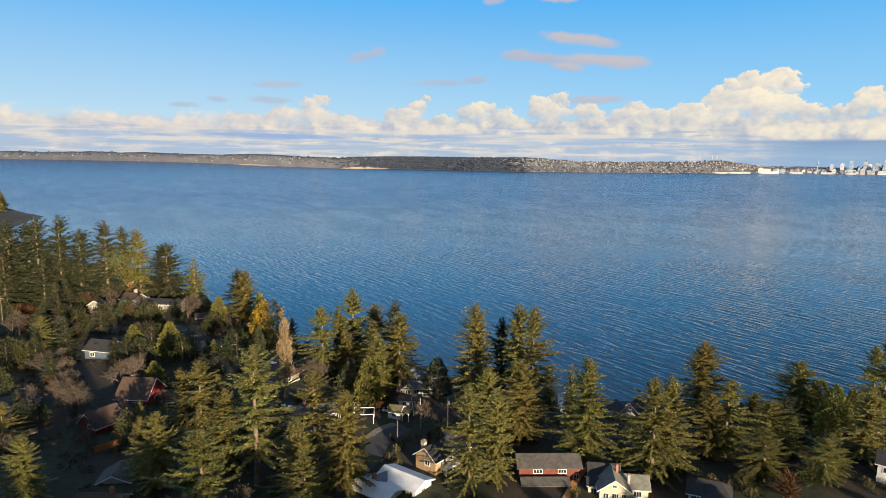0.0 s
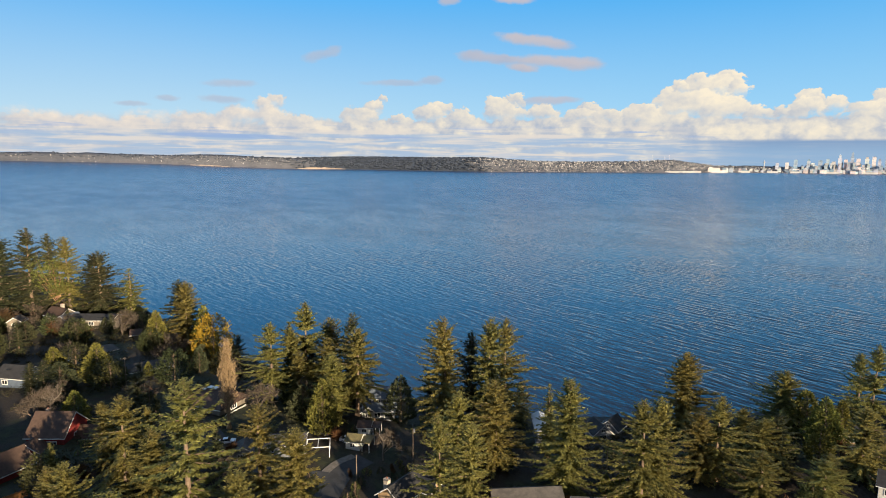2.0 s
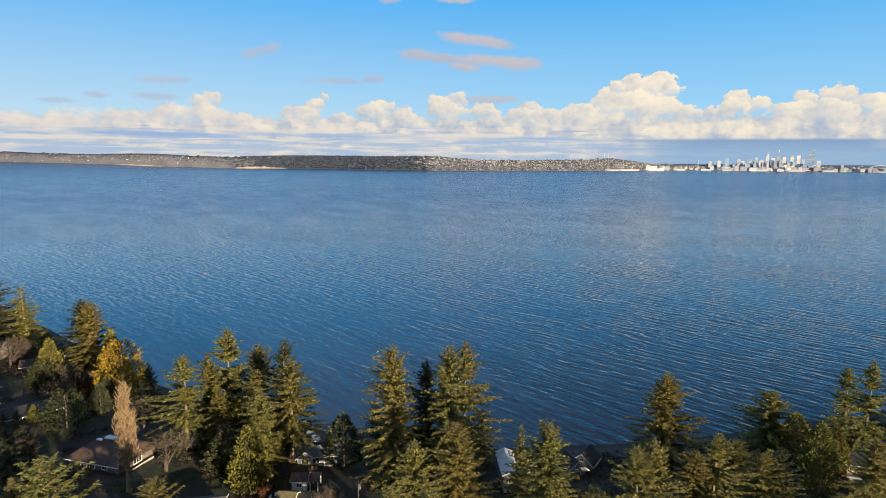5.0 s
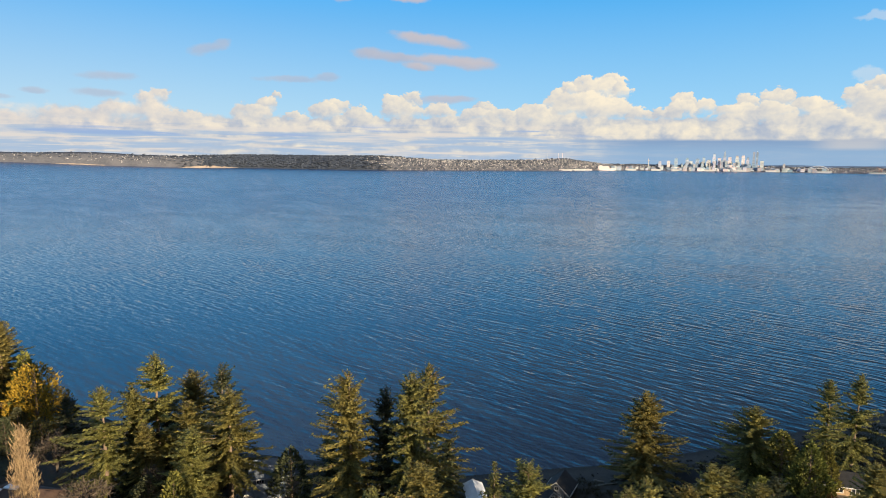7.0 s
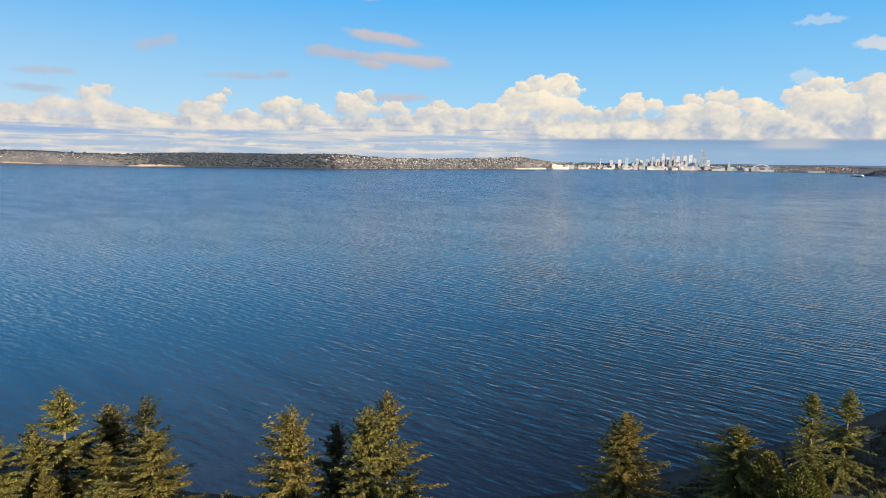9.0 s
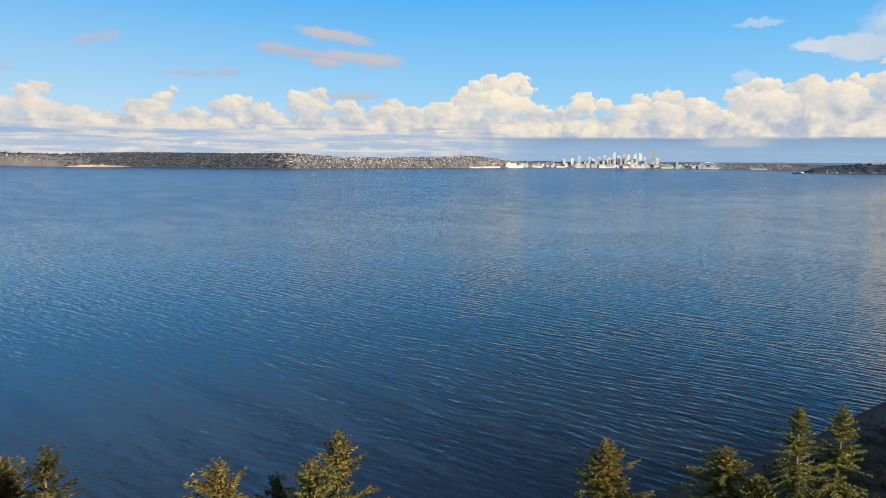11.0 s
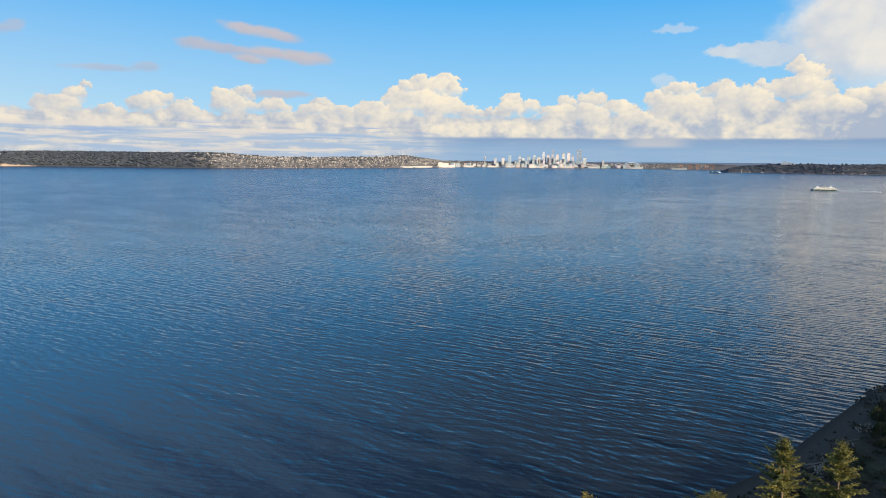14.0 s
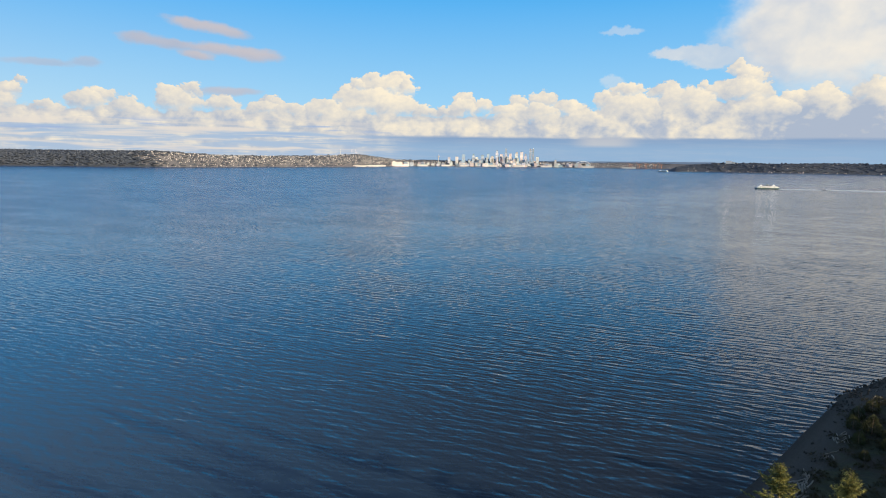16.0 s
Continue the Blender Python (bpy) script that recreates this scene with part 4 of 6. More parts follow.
for k, *p in (
    ("fir_d", -13.0, 163, 33.2, 0.85), ("fir_b", -14.2, 138, 37.6, 0.62), ("fir_d", -8.8, 146, 33.0, 0.7),
    ("fir_a", 13.2, 163, 37.8, 0.95), ("fir_slim", 9.2, 175.4, 31.6, 0.9), ("fir_b", 29.9, 159.3, 35.2, 0.9), ("fir_d", 34.7, 164.3, 34.0, 0.8),
    ("fir_a", 52.9, 215, 29.4, 1.25), ("fir_b", 51.2, 176, 30.2, 1.05), ("fir_d", 63.2, 180, 23.8, 1.25), ("fir_dark", 67.6, 181.4, 24.8, 1.15),
    ("fir_b", 57.3, 163, 22.6, 1.7), ("fir_a", 46.5, 174.5, 27.0, 1.05), ("fir_b", 72.5, 166, 20.0, 1.6),
):
    tree(k, *p)
for k, *p in (
    ("fir_open", -62.2, 126, 47.3, 1.0), ("fir_b", -83.0, 136.4, 38.6, 1.0), ("fir_a", -72.9, 131, 34.2, 0.95), ("fir_d", -82.2, 118, 32.6, 0.95),
    ("fir_a", -89.5, 122, 29.0, 0.9), ("fir_b", -60.0, 100.5, 38.8, 1.1), ("fir_d", -49.6, 121.3, 32.2, 0.9), ("fir_open", -53.3, 139, 37.2, 1.0),
    ("fir_d", -43.0, 133.4, 35.4, 0.95), ("fir_a", -99.5, 135, 27.0, 0.7), ("fir_d", -104.5, 105, 31.0, 1.0), ("fir_dark", -182, 190, 32.0, 1.0), ("fir_dark", -168, 172, 30.0, 0.9), ("fir_b", -44.0, 112, 30.0, 1.0),
):
    tree(k, *p)
# mostly dark-needled copies, in place of shade falling on this western group
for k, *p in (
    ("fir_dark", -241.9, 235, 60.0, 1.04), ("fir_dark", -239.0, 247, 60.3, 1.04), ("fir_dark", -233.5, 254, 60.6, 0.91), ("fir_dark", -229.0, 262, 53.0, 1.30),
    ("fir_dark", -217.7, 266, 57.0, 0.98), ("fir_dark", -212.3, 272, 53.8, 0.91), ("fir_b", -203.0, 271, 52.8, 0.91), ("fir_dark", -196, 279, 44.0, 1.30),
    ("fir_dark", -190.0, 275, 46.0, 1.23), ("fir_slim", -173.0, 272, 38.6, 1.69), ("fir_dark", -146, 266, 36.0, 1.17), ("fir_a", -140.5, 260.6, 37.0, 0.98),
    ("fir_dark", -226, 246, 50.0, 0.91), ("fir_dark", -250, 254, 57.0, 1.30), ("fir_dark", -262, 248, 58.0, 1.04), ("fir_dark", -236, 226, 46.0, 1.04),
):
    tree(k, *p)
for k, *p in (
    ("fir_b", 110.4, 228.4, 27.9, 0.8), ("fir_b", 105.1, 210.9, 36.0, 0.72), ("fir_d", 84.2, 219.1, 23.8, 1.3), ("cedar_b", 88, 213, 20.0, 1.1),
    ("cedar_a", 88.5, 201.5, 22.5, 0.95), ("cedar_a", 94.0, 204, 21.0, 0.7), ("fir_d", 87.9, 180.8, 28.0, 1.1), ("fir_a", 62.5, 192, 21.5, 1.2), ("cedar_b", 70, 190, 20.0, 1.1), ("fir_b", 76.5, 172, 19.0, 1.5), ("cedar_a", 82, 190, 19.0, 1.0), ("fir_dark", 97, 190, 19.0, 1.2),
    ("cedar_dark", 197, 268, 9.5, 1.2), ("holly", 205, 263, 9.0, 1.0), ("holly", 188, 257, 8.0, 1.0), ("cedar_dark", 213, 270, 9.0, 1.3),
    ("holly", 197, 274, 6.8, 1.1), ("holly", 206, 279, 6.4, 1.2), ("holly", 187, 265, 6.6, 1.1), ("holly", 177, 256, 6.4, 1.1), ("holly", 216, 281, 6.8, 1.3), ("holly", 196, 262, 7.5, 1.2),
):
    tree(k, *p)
# conifers that crowd the western gardens, several added to shade the houses
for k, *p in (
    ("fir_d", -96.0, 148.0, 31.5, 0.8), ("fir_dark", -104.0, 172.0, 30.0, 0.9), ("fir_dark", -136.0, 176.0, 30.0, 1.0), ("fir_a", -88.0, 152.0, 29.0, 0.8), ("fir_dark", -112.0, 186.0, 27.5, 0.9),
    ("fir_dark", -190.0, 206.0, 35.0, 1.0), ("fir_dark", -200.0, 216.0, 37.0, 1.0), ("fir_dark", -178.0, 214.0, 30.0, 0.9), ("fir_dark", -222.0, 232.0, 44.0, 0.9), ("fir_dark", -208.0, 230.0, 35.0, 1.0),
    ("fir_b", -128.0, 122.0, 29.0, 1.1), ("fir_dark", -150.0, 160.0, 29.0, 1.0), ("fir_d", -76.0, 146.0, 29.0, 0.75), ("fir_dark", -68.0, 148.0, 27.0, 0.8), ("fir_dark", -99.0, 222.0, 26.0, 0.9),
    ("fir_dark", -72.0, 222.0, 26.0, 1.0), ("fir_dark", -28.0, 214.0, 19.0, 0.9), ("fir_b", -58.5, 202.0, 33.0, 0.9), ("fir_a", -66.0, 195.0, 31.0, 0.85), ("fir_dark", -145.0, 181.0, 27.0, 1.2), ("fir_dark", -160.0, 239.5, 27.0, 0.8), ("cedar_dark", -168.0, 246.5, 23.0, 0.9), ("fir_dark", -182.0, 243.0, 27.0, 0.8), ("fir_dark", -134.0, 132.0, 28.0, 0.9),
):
    tree(k, *p)
# cedars, leafless trees and garden trees
for k, *p in (
    ("cedar_b", -138.5, 236, 30.0, 0.75), ("cedar_a", -123.5, 240, 19.2, 1.0), ("cedar_b", -130.5, 256, 27.6, 0.65), ("gold", -119.5, 243, 28.0, 1.15),
    ("cedar_a", -147, 193.3, 28.2, 1.15), ("cedar_b", -133, 195, 29.7, 1.0), ("fir_dark", -163, 180, 33.8, 1.0), ("fir_b", -174, 181, 33.2, 1.0),
    ("cedar_b", -52.6, 178.5, 28.6, 0.72), ("cedar_dark", -35.4, 200.6, 22.5, 0.95), ("cedar_a", -121, 203, 21.5, 0.9), ("cedar_dark", -109, 214, 24, 0.9),
):
    tree(k, *p)
for k, *p in (
    ("poplar", -77.8, 173.0, 41.3, 1.35), ("bare_a", -33.4, 168.5, 20.8, 1.0), ("bare_a", -60, 188, 25.0, 0.7), ("bare_b", -127, 163, 27.0, 1.1), ("bare_a", -124, 164, 28.0, 0.9),
    ("bare_b", -150, 206, 27.0, 1.3), ("bare_b", -178, 236, 27.0, 1.1), ("bare_b", -140, 143, 25.0, 1.2), ("bare_b", -168, 230, 26, 1.0), ("bare_b", -119, 160, 24.0, 1.0),
    ("bare_b", -69.5, 112.5, 24.0, 1.0), ("bare_b", -126, 216, 23.0, 1.1), ("bare_a", -56.5, 104, 26.0, 0.9), ("madrona", -206, 268, 45.0, 1.0)
):
    tree(k, *p)
for k, *p in (
    ("rust", -48.3, 175.5, 16.6, 1.0), ("rust", -184, 238, 24.0, 1.7), ("rust", -212, 240, 27.0, 1.8), ("rust", 61.7, 155.7, 15.0, 1.6), ("holly", 75, 192, 15, 1.0),
    ("rust", -70, 158, 19.0, 0.9), ("rust", -228, 226, 25.0, 1.8), ("rust", -39, 158, 13.6, 0.9), ("rust", -29.5, 163, 13.4, 0.8), ("rust", 91, 196, 12.5, 1.0),
    ("cedar_a", 23.0, 166, 12.8, 1.0), ("cedar_b", 26.5, 168, 12.0, 1.2), ("cedar_a", -120, 168, 25.0, 1.2), ("holly", -30.5, 134.0, 12.0, 0.7),
):
    tree(k, *p, group="garden shrubs")
for i in range(18):
    x, y = -152 + 52 * ((i * 0.618) % 1.0), 116 + 48 * ((i * 0.377 + 0.1) % 1.0)
    if not any(x0 < x < x1 and y0 < y < y1 for x0, x1, y0, y1 in KEEP):
        tree(("bare_b", "bare_b", "bare_a")[i % 3], x, y, gz(x, y) + 6 + 4 * ((i * 0.73) % 1.0), 1.2, "thickets between the gardens")
# low bushes along the lane, the drives and the house fronts
_low = np.random.default_rng(52)
for cx, cy, dx, dy, n in ((-35.5, 148, 1.5, 9, 10), (-47.5, 140, 1.2, 16, 12), (-31, 164, 5, 4, 7), (-44, 186, 5, 5, 6), (11, 142, 1.2, 5, 5), (-2, 160, 7, 1.5, 6), (27, 158, 4, 3, 6), (34, 145, 1.5, 5, 4), (47, 158, 6, 3, 6), (-70, 171, 7, 2, 7), (-96, 177, 6, 2, 5), (85, 166, 4, 4, 6), (108, 205, 3, 6, 6), (-108, 150, 3, 8, 7), (-24, 197, 5, 7, 9), (40, 190, 14, 10, 16), (112, 222, 14, 7, 12), (60, 205, 16, 6, 14)):
    for i in range(n):
        x, y = cx + _low.uniform(-dx, dx), cy + _low.uniform(-dy, dy)
        tree("bush_pale" if _low.uniform() < 0.3 else "bush", x, y, gz(x, y) + _low.uniform(1.0, 2.6), _low.uniform(0.9, 1.4), "low garden bushes")
# thickets between the western houses and along the bank
_fill = np.random.default_rng(15)
for i in range(190):
    x = _fill.uniform(-262, -60) if i < 130 else _fill.uniform(-215, -110)
    y = float(shore_y(x)) - _fill.uniform(12, 165)
    if y < 112 or any(x0 - 3 < x < x1 + 3 and y0 - 5 < y < y1 + 3 for x0, x1, y0, y1 in KEEP):
        continue
    k = ("bare_b", "holly", "cedar_dark", "bare_b", "holly", "rust")[i % 6]
    tree(k, x, y, gz(x, y) + _fill.uniform(6, 12) * (0.5 if k == "rust" else 1.0), _fill.uniform(1.0, 1.5), "thickets between the gardens")
for i in range(70):
    x = _fill.uniform(-60, 215)
    y = float(shore_y(x)) - _fill.uniform(16 if x < 110 else 30, 75)
    if any(x0 - 3 < x < x1 + 3 and y0 - 4 < y < y1 + 3 for x0, x1, y0, y1 in KEEP):
        continue
    tree(("holly", "cedar_dark", "bare_b")[i % 3], x, y, gz(x, y) + _fill.uniform(4, 8) * (1.0 if x < 110 else 0.7), _fill.uniform(1.0, 1.4), "thickets between the gardens")
# unseen wood added behind, shaped to keep the low sun off the gardens
_wood = np.random.default_rng(101)
for along in np.arange(-300, 270, 16.0):
    for back in np.arange(-100, 60, 17.0):
        u, v = along + _wood.uniform(-5, 5), back + _wood.uniform(-6, 6)
        x, y = 42 + 0.743 * u + 0.669 * v, 42 + 0.669 * u - 0.743 * v
        ahead = (x - 6.6) * -0.2 + (y - 1.9) * 0.98
        top = float(np.interp(u, (-300, -100, -75, -44, -30, -22, -8, -2, 4, 10, 40, 76, 95, 120, 270), (62, 58, 50, 46, 42, 41, 41, 43, 35, 26, 25, 21, 16, 16, 17))) + 0.2 * v - _wood.uniform(-3, 3)
        top = min(top, 86 - 0.58 * ahead) if ahead > 5 else top
        top = min(top, 58.0) if -8 < x < 20 else top
        if top < gz(x, y) + 12 or y > 118 or (v < -55 and u > -20):
            continue
        tree("fir_far", x, y, top, 1.0, "wood on the rise")
# headland wood far along the shore
for i in range(40):
    x = _turn.uniform(-1050, -760)
    y = min(float(shore_y(x)) - 14, -x / 1.052) - _turn.uniform(0, 90)
    tree("fir_far", x, y, gz(x, y) + _turn.uniform(22, 34), 1.3, "wood on the headland")


def undergrowth():
    """Brambles, salal and low shrubs over banks and gardens."""
    rng = np.random.default_rng(5)
    sheets = []
    n = 0
    while n < 1500:
        x = rng.uniform(-270, 230) if n % 3 == 1 else rng.uniform(-240, -60) if n % 3 == 0 else rng.uniform(15, 235)
        s = rng.uniform(10, 60) if n % 3 == 2 else rng.uniform(7, 150) if rng.uniform() < 0.86 else rng.uniform(8, 20)
        y = float(shore_y(x)) - s
        if y < 95 or any(x0 < x < x1 and y0 < y < y1 for x0, x1, y0, y1 in CLEAR):
            continue
        r = rng.uniform(0.9, 2.4)
        c0 = np.array([x, y, gz(x, y)])
        k = int(40 + 20 * r)
        d = unit(rng.normal(0, 1, (k, 3)))
        d[:, 2] = np.abs(d[:, 2])
        c = c0 + d * r * rng.uniform(0.5, 1.0, (k, 1)) * np.array([1.25, 1.25, 0.85])
        al = unit(d + rng.normal(0, 0.6, d.shape))
        ln = rng.uniform(0.4, 0.95, k)
        sheets.append(needles_at(c, al, unit(np.cross(al, rng.normal(0, 1, d.shape))), ln, ln * 0.16))
        n += 1
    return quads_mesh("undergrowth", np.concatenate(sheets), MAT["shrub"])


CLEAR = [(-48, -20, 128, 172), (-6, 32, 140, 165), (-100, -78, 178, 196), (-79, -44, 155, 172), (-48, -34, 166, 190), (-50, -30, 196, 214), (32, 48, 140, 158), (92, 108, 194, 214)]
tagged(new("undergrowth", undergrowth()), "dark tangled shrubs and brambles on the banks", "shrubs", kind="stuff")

# ---- houses ----
def window(parent, side, u, z, w, h, half, panes=2):
    """A window in a wall: side s, n, e or w of the house; u along the wall; a white frame round dark panes."""
    turn = {"s": 0, "e": 90, "n": 180, "w": 270}[side]
    away = half[1] if side in "sn" else half[0]
    bm = bmesh.new()
    t = 0.13
    for b in ((-w / 2 - t, w / 2 + t, h / 2, h / 2 + t), (-w / 2 - t, w / 2 + t, -h / 2 - t * 1.3, -h / 2), (-w / 2 - t, -w / 2, -h / 2, h / 2), (w / 2, w / 2 + t, -h / 2, h / 2)):
        box(bm, b[0], b[1], -0.09, 0.02, b[2], b[3])
    for k in range(1, panes):
        x = -w / 2 + w * k / panes
        box(bm, x - 0.045, x + 0.045, -0.07, 0.02, -h / 2, h / 2)
    ob = part("window", bm, MAT["trim"], parent)
    ob.matrix_basis = pose(0, 0, 0, 0, 0, turn) @ pose(u, -away, z)
    for k in range(panes):
        x0, x1 = -w / 2 + w * k / panes, -w / 2 + w * (k + 1) / panes
        part("pane", boxes((x0 + 0.045, x1 - 0.045, -0.03, -0.012, -h / 2, h / 2)), MAT["glass"], ob)


def block(parent, at, w, d, h, rise, wall, roof, eave=0.55, hip=0.0, windows=(), thick=0.22, trim="trim", gable=None):
    """One wing: walls, a roof with its ridge along x, edge boards and windows."""
    hx, hy = w / 2, d / 2
    bm = bmesh.new()
    box(bm, -hx, hx, -hy, hy, -1.2, h)
    body = part("wall", bm, MAT[wall], parent)
    body.matrix_basis = at
    if rise and not hip:
        for sx in (-1, 1):
            bm = bmesh.new()
            solid(bm, [(-hy, h), (hy, h), (0, h + rise * 0.985)], sx * hx - (0.12 if sx > 0 else 0), sx * hx + (0.12 if sx < 0 else 0))
            part("gable", bm, MAT[gable or wall], body)
    bm = bmesh.new()
    if not rise:
        box(bm, -hx - eave, hx + eave, -hy - eave, hy + eave, h + 0.02, h + 0.02 + thick)
    else:
        k = rise / hy
        ey, ez = hy + eave, h - eave * k
        rx = hx + eave - hip
        low = [(-hx - eave, -ey), (hx + eave, -ey), (hx + eave, ey), (-hx - eave, ey)]
        for dz in (0.0, thick):
            v = [bm.verts.new((x, y, ez + dz + 0.03)) for x, y in low] + [bm.verts.new((-rx, 0, h + rise + dz + 0.03)), bm.verts.new((rx, 0, h + rise + dz + 0.03))]
            for f in ((0, 1, 5, 4), (2, 3, 4, 5), (1, 2, 5), (3, 0, 4)):
                if len(f) == 3 and not hip:
                    continue
                bm.faces.new([v[i] for i in (f if dz else f[::-1])])
            if dz == 0:
                under = v
        if hip:
            for a, b in ((0, 1), (1, 2), (2, 3), (3, 0)):
                bm.faces.new((under[a], under[b], v[b], v[a]))
        else:
            for a, b in ((0, 1), (1, 5), (5, 2), (2, 3), (3, 4), (4, 0)):
                bm.faces.new((under[a], under[b], v[b], v[a]))
        bmesh.ops.recalc_face_normals(bm, faces=bm.faces)
    part("roof", bm, MAT[roof], body)
    if trim and rise and not hip:
        for sx in (-1, 1):
            bm = bmesh.new()
            k = rise / hy
            ey, ez = hy + eave, h - eave * k
            for sy in (-1, 1):
                o = [(sy * ey, ez - 0.06), (sy * ey, ez + thick - 0.02), (0, h + rise + thick - 0.02), (0, h + rise - 0.06)]
                solid(bm, o if sy > 0 else o[::-1], sx * (hx + eave) - 0.02, sx * (hx + eave) + 0.05)
            part("bargeboard", bm, MAT[trim], body)
    if trim:
        ez = h - eave * (rise / hy) if rise else h
        for sy in (-1, 1):
            y = sy * (hy + eave + 0.04)
            part("gutter", boxes((-hx - eave, hx + eave, y - 0.05, y + 0.05, ez - 0.02, ez + 0.16)), MAT[trim], body)
    for wn in windows:
        window(body, *wn[:5], (hx, hy), *wn[5:])
    return body


def chimney(parent, x, y, z0, z1, mat="stone", w=0.8):
    c = part("chimney", boxes((x - w / 2, x + w / 2, y - w / 2, y + w / 2, z0, z1), (x - w / 2 - 0.08, x + w / 2 + 0.08, y - w / 2 - 0.08, y + w / 2 + 0.08, z1 - 0.3, z1 - 0.1)), MAT[mat], parent)
    part("flue", boxes((x - 0.16, x + 0.16, y - 0.16, y + 0.16, z1, z1 + 0.28)), MAT["brick"], c)


def door(parent, side, u, half, w=1.0, h=2.05, mat="trim", z=0.0):
    turn = {"s": 0, "e": 90, "n": 180, "w": 270}[side]
    away = half[1] if side in "sn" else half[0]
    d = part("door", boxes((-w / 2, w / 2, -0.07, 0.0, 0, h)), MAT[mat], parent)
    d.matrix_basis = pose(0, 0, 0, 0, 0, turn) @ pose(u, -away, z)
    part("handle", boxes((w / 2 - 0.14, w / 2 - 0.08, -0.13, -0.07, 0.95, 1.1)), MAT["metal"], d)


def railing(parent, x0, x1, y, z, mat="trim", h=1.0):
    bm = bmesh.new()
    box(bm, x0, x1, y - 0.05, y + 0.05, z + h - 0.1, z + h)
    box(bm, x0, x1, y - 0.03, y + 0.03, z + 0.1, z + 0.18)
    n = max(2, int(abs(x1 - x0) / 0.35))
    for i in range(n + 1):
        x = x0 + (x1 - x0) * i / n
        box(bm, x - 0.03, x + 0.03, y - 0.03, y + 0.03, z, z + h - 0.1)
    return part("railing", bm, MAT[mat], parent)


def house(x, y, turn, label, z=None, name="house"):
    ob = new(name)
    ob.matrix_basis = pose(x, y, gz(x, y) if z is None else z, 0, 0, turn)
    return tagged(ob, label, "house" if name == "house" else name.replace("_", " "), "houses among the trees")


I4 = Matrix.Identity(4)

# pale-roofed house by the lane
a = house(-31.5, 135.5, -24, "white house with a low pale membrane roof and brick chimney", 8.6)
block(a, pose(0, 3.2, 0), 11.5, 6.4, 3.4, 1.1, "whitewall", "whiteroof", 0.7, windows=(("s", 2.4, 1.9, 1.6, 1.3, 3), ("e", 0, 1.8, 1.4, 1.3, 2), ("s", 4.6, 1.9, 0.9, 1.3, 1)))
block(a, pose(-2.6, -4.0, 0), 10.5, 6.2, 3.1, 1.0, "whitewall", "whiteroof", 0.7, windows=(("s", 2.0, 1.6, 2.0, 1.3, 3), ("s", -2.0, 1.6, 1.6, 1.3, 2), ("e", 0, 1.6, 1.6, 1.3, 2)))
block(a, pose(-4.4, -0.2, 0, 0, 0, 90), 5.0, 4.0, 3.3, 0.8, "whitewall", "bluegrey", 0.3)
chimney(a, -4.6, -2.6, 2.6, 5.4, "brick")
part("terrace", boxes((2.6, 8.6, -4.6, 0.0, -0.2, 0.25)), MAT["brick"], a, "red brick terrace")
for u in (3.4, 5.4):
    part("porch_post", boxes((u - 0.12, u + 0.12, -0.5, -0.26, 0.25, 3.3)), MAT["trim"], a)

# shingled cottage
b = house(-23.6, 150.8, 62, "tan shingled two-storey house with dark roof and white trim", 9.0)
body = block(b, I4, 12.5, 6.6, 5.2, 2.5, "tan", "slate", 0.6, windows=(("w", 0.6, 3.9, 1.5, 1.3, 2), ("s", -3.4, 4.0, 1.5, 1.3, 2), ("s", -0.6, 4.0, 2.2, 1.6, 3), ("s", 2.6, 4.0, 2.2, 1.6, 3), ("s", -3.2, 1.4, 1.5, 1.5, 2), ("s", 2.0, 1.4, 2.6, 1.8, 3)))
chimney(b, -5.2, 1.5, 4.8, 9.0, "stone", 1.1)
block(b, pose(3.2, -3.6, 0, 0, 0, 90), 4.4, 4.4, 5.0, 1.8, "tan", "slate", 0.5, windows=(("w", 0, 3.8, 2.4, 1.7, 3), ("w", 0, 1.3, 2.4, 1.8, 3)))
part("balcony", boxes((-4.5, 1.0, -5.4, -3.3, 2.5, 2.75)), MAT["trim"], b)
railing(b, -4.5, 1.0, -5.35, 2.75)
for u in (-4.4, -1.8, 0.9):
    part("porch_post", boxes((u - 0.12, u + 0.12, -5.4, -5.16, -1.0, 2.5)), MAT["trim"], b)
part("skylight", boxes((3.4, 4.6, 0.9, 2.0, 6.85, 7.15)), MAT["glass"], b)

# long red-brown house
c = house(4.0, 152.6, 13, "long red-brown boarded house with grey shingle roofs", 6.8)
block(c, pose(0, 2.0, 0), 15.5, 7.0, 5.2, 1.8, "redbrown", "shingle", 0.6, trim=None, windows=(("s", -3.0, 4.1, 2.2, 0.9, 3), ("s", 3.2, 4.1, 2.0, 0.9, 3), ("e", 0, 2.4, 1.4, 1.2, 2), ("s", 6.8, 2.6, 1.2, 1.4, 2)))
block(c, pose(-1.6, -3.3, 0), 11.0, 3.8, 2.6, 0.8, "redbrown", "shingle", 0.7, trim=None, windows=(("s", -3.2, 1.3, 1.8, 1.3, 2), ("e", 0.2, 1.3, 1.2, 1.2, 1)))
part("porch", boxes((-7.5, -2.5, -9.0, -5.9, -0.5, 0.2)), MAT["redbrown"], c, "red stained timber porch")
part("red_door_panel", boxes((5.6, 6.6, -2.12, -2.03, 0.3, 2.4)), MAT["redwall"], c)

# cream gabled house
d = house(19.6, 149.4, 4, "cream boarded house with grey-green roof and front gable", 7.4)
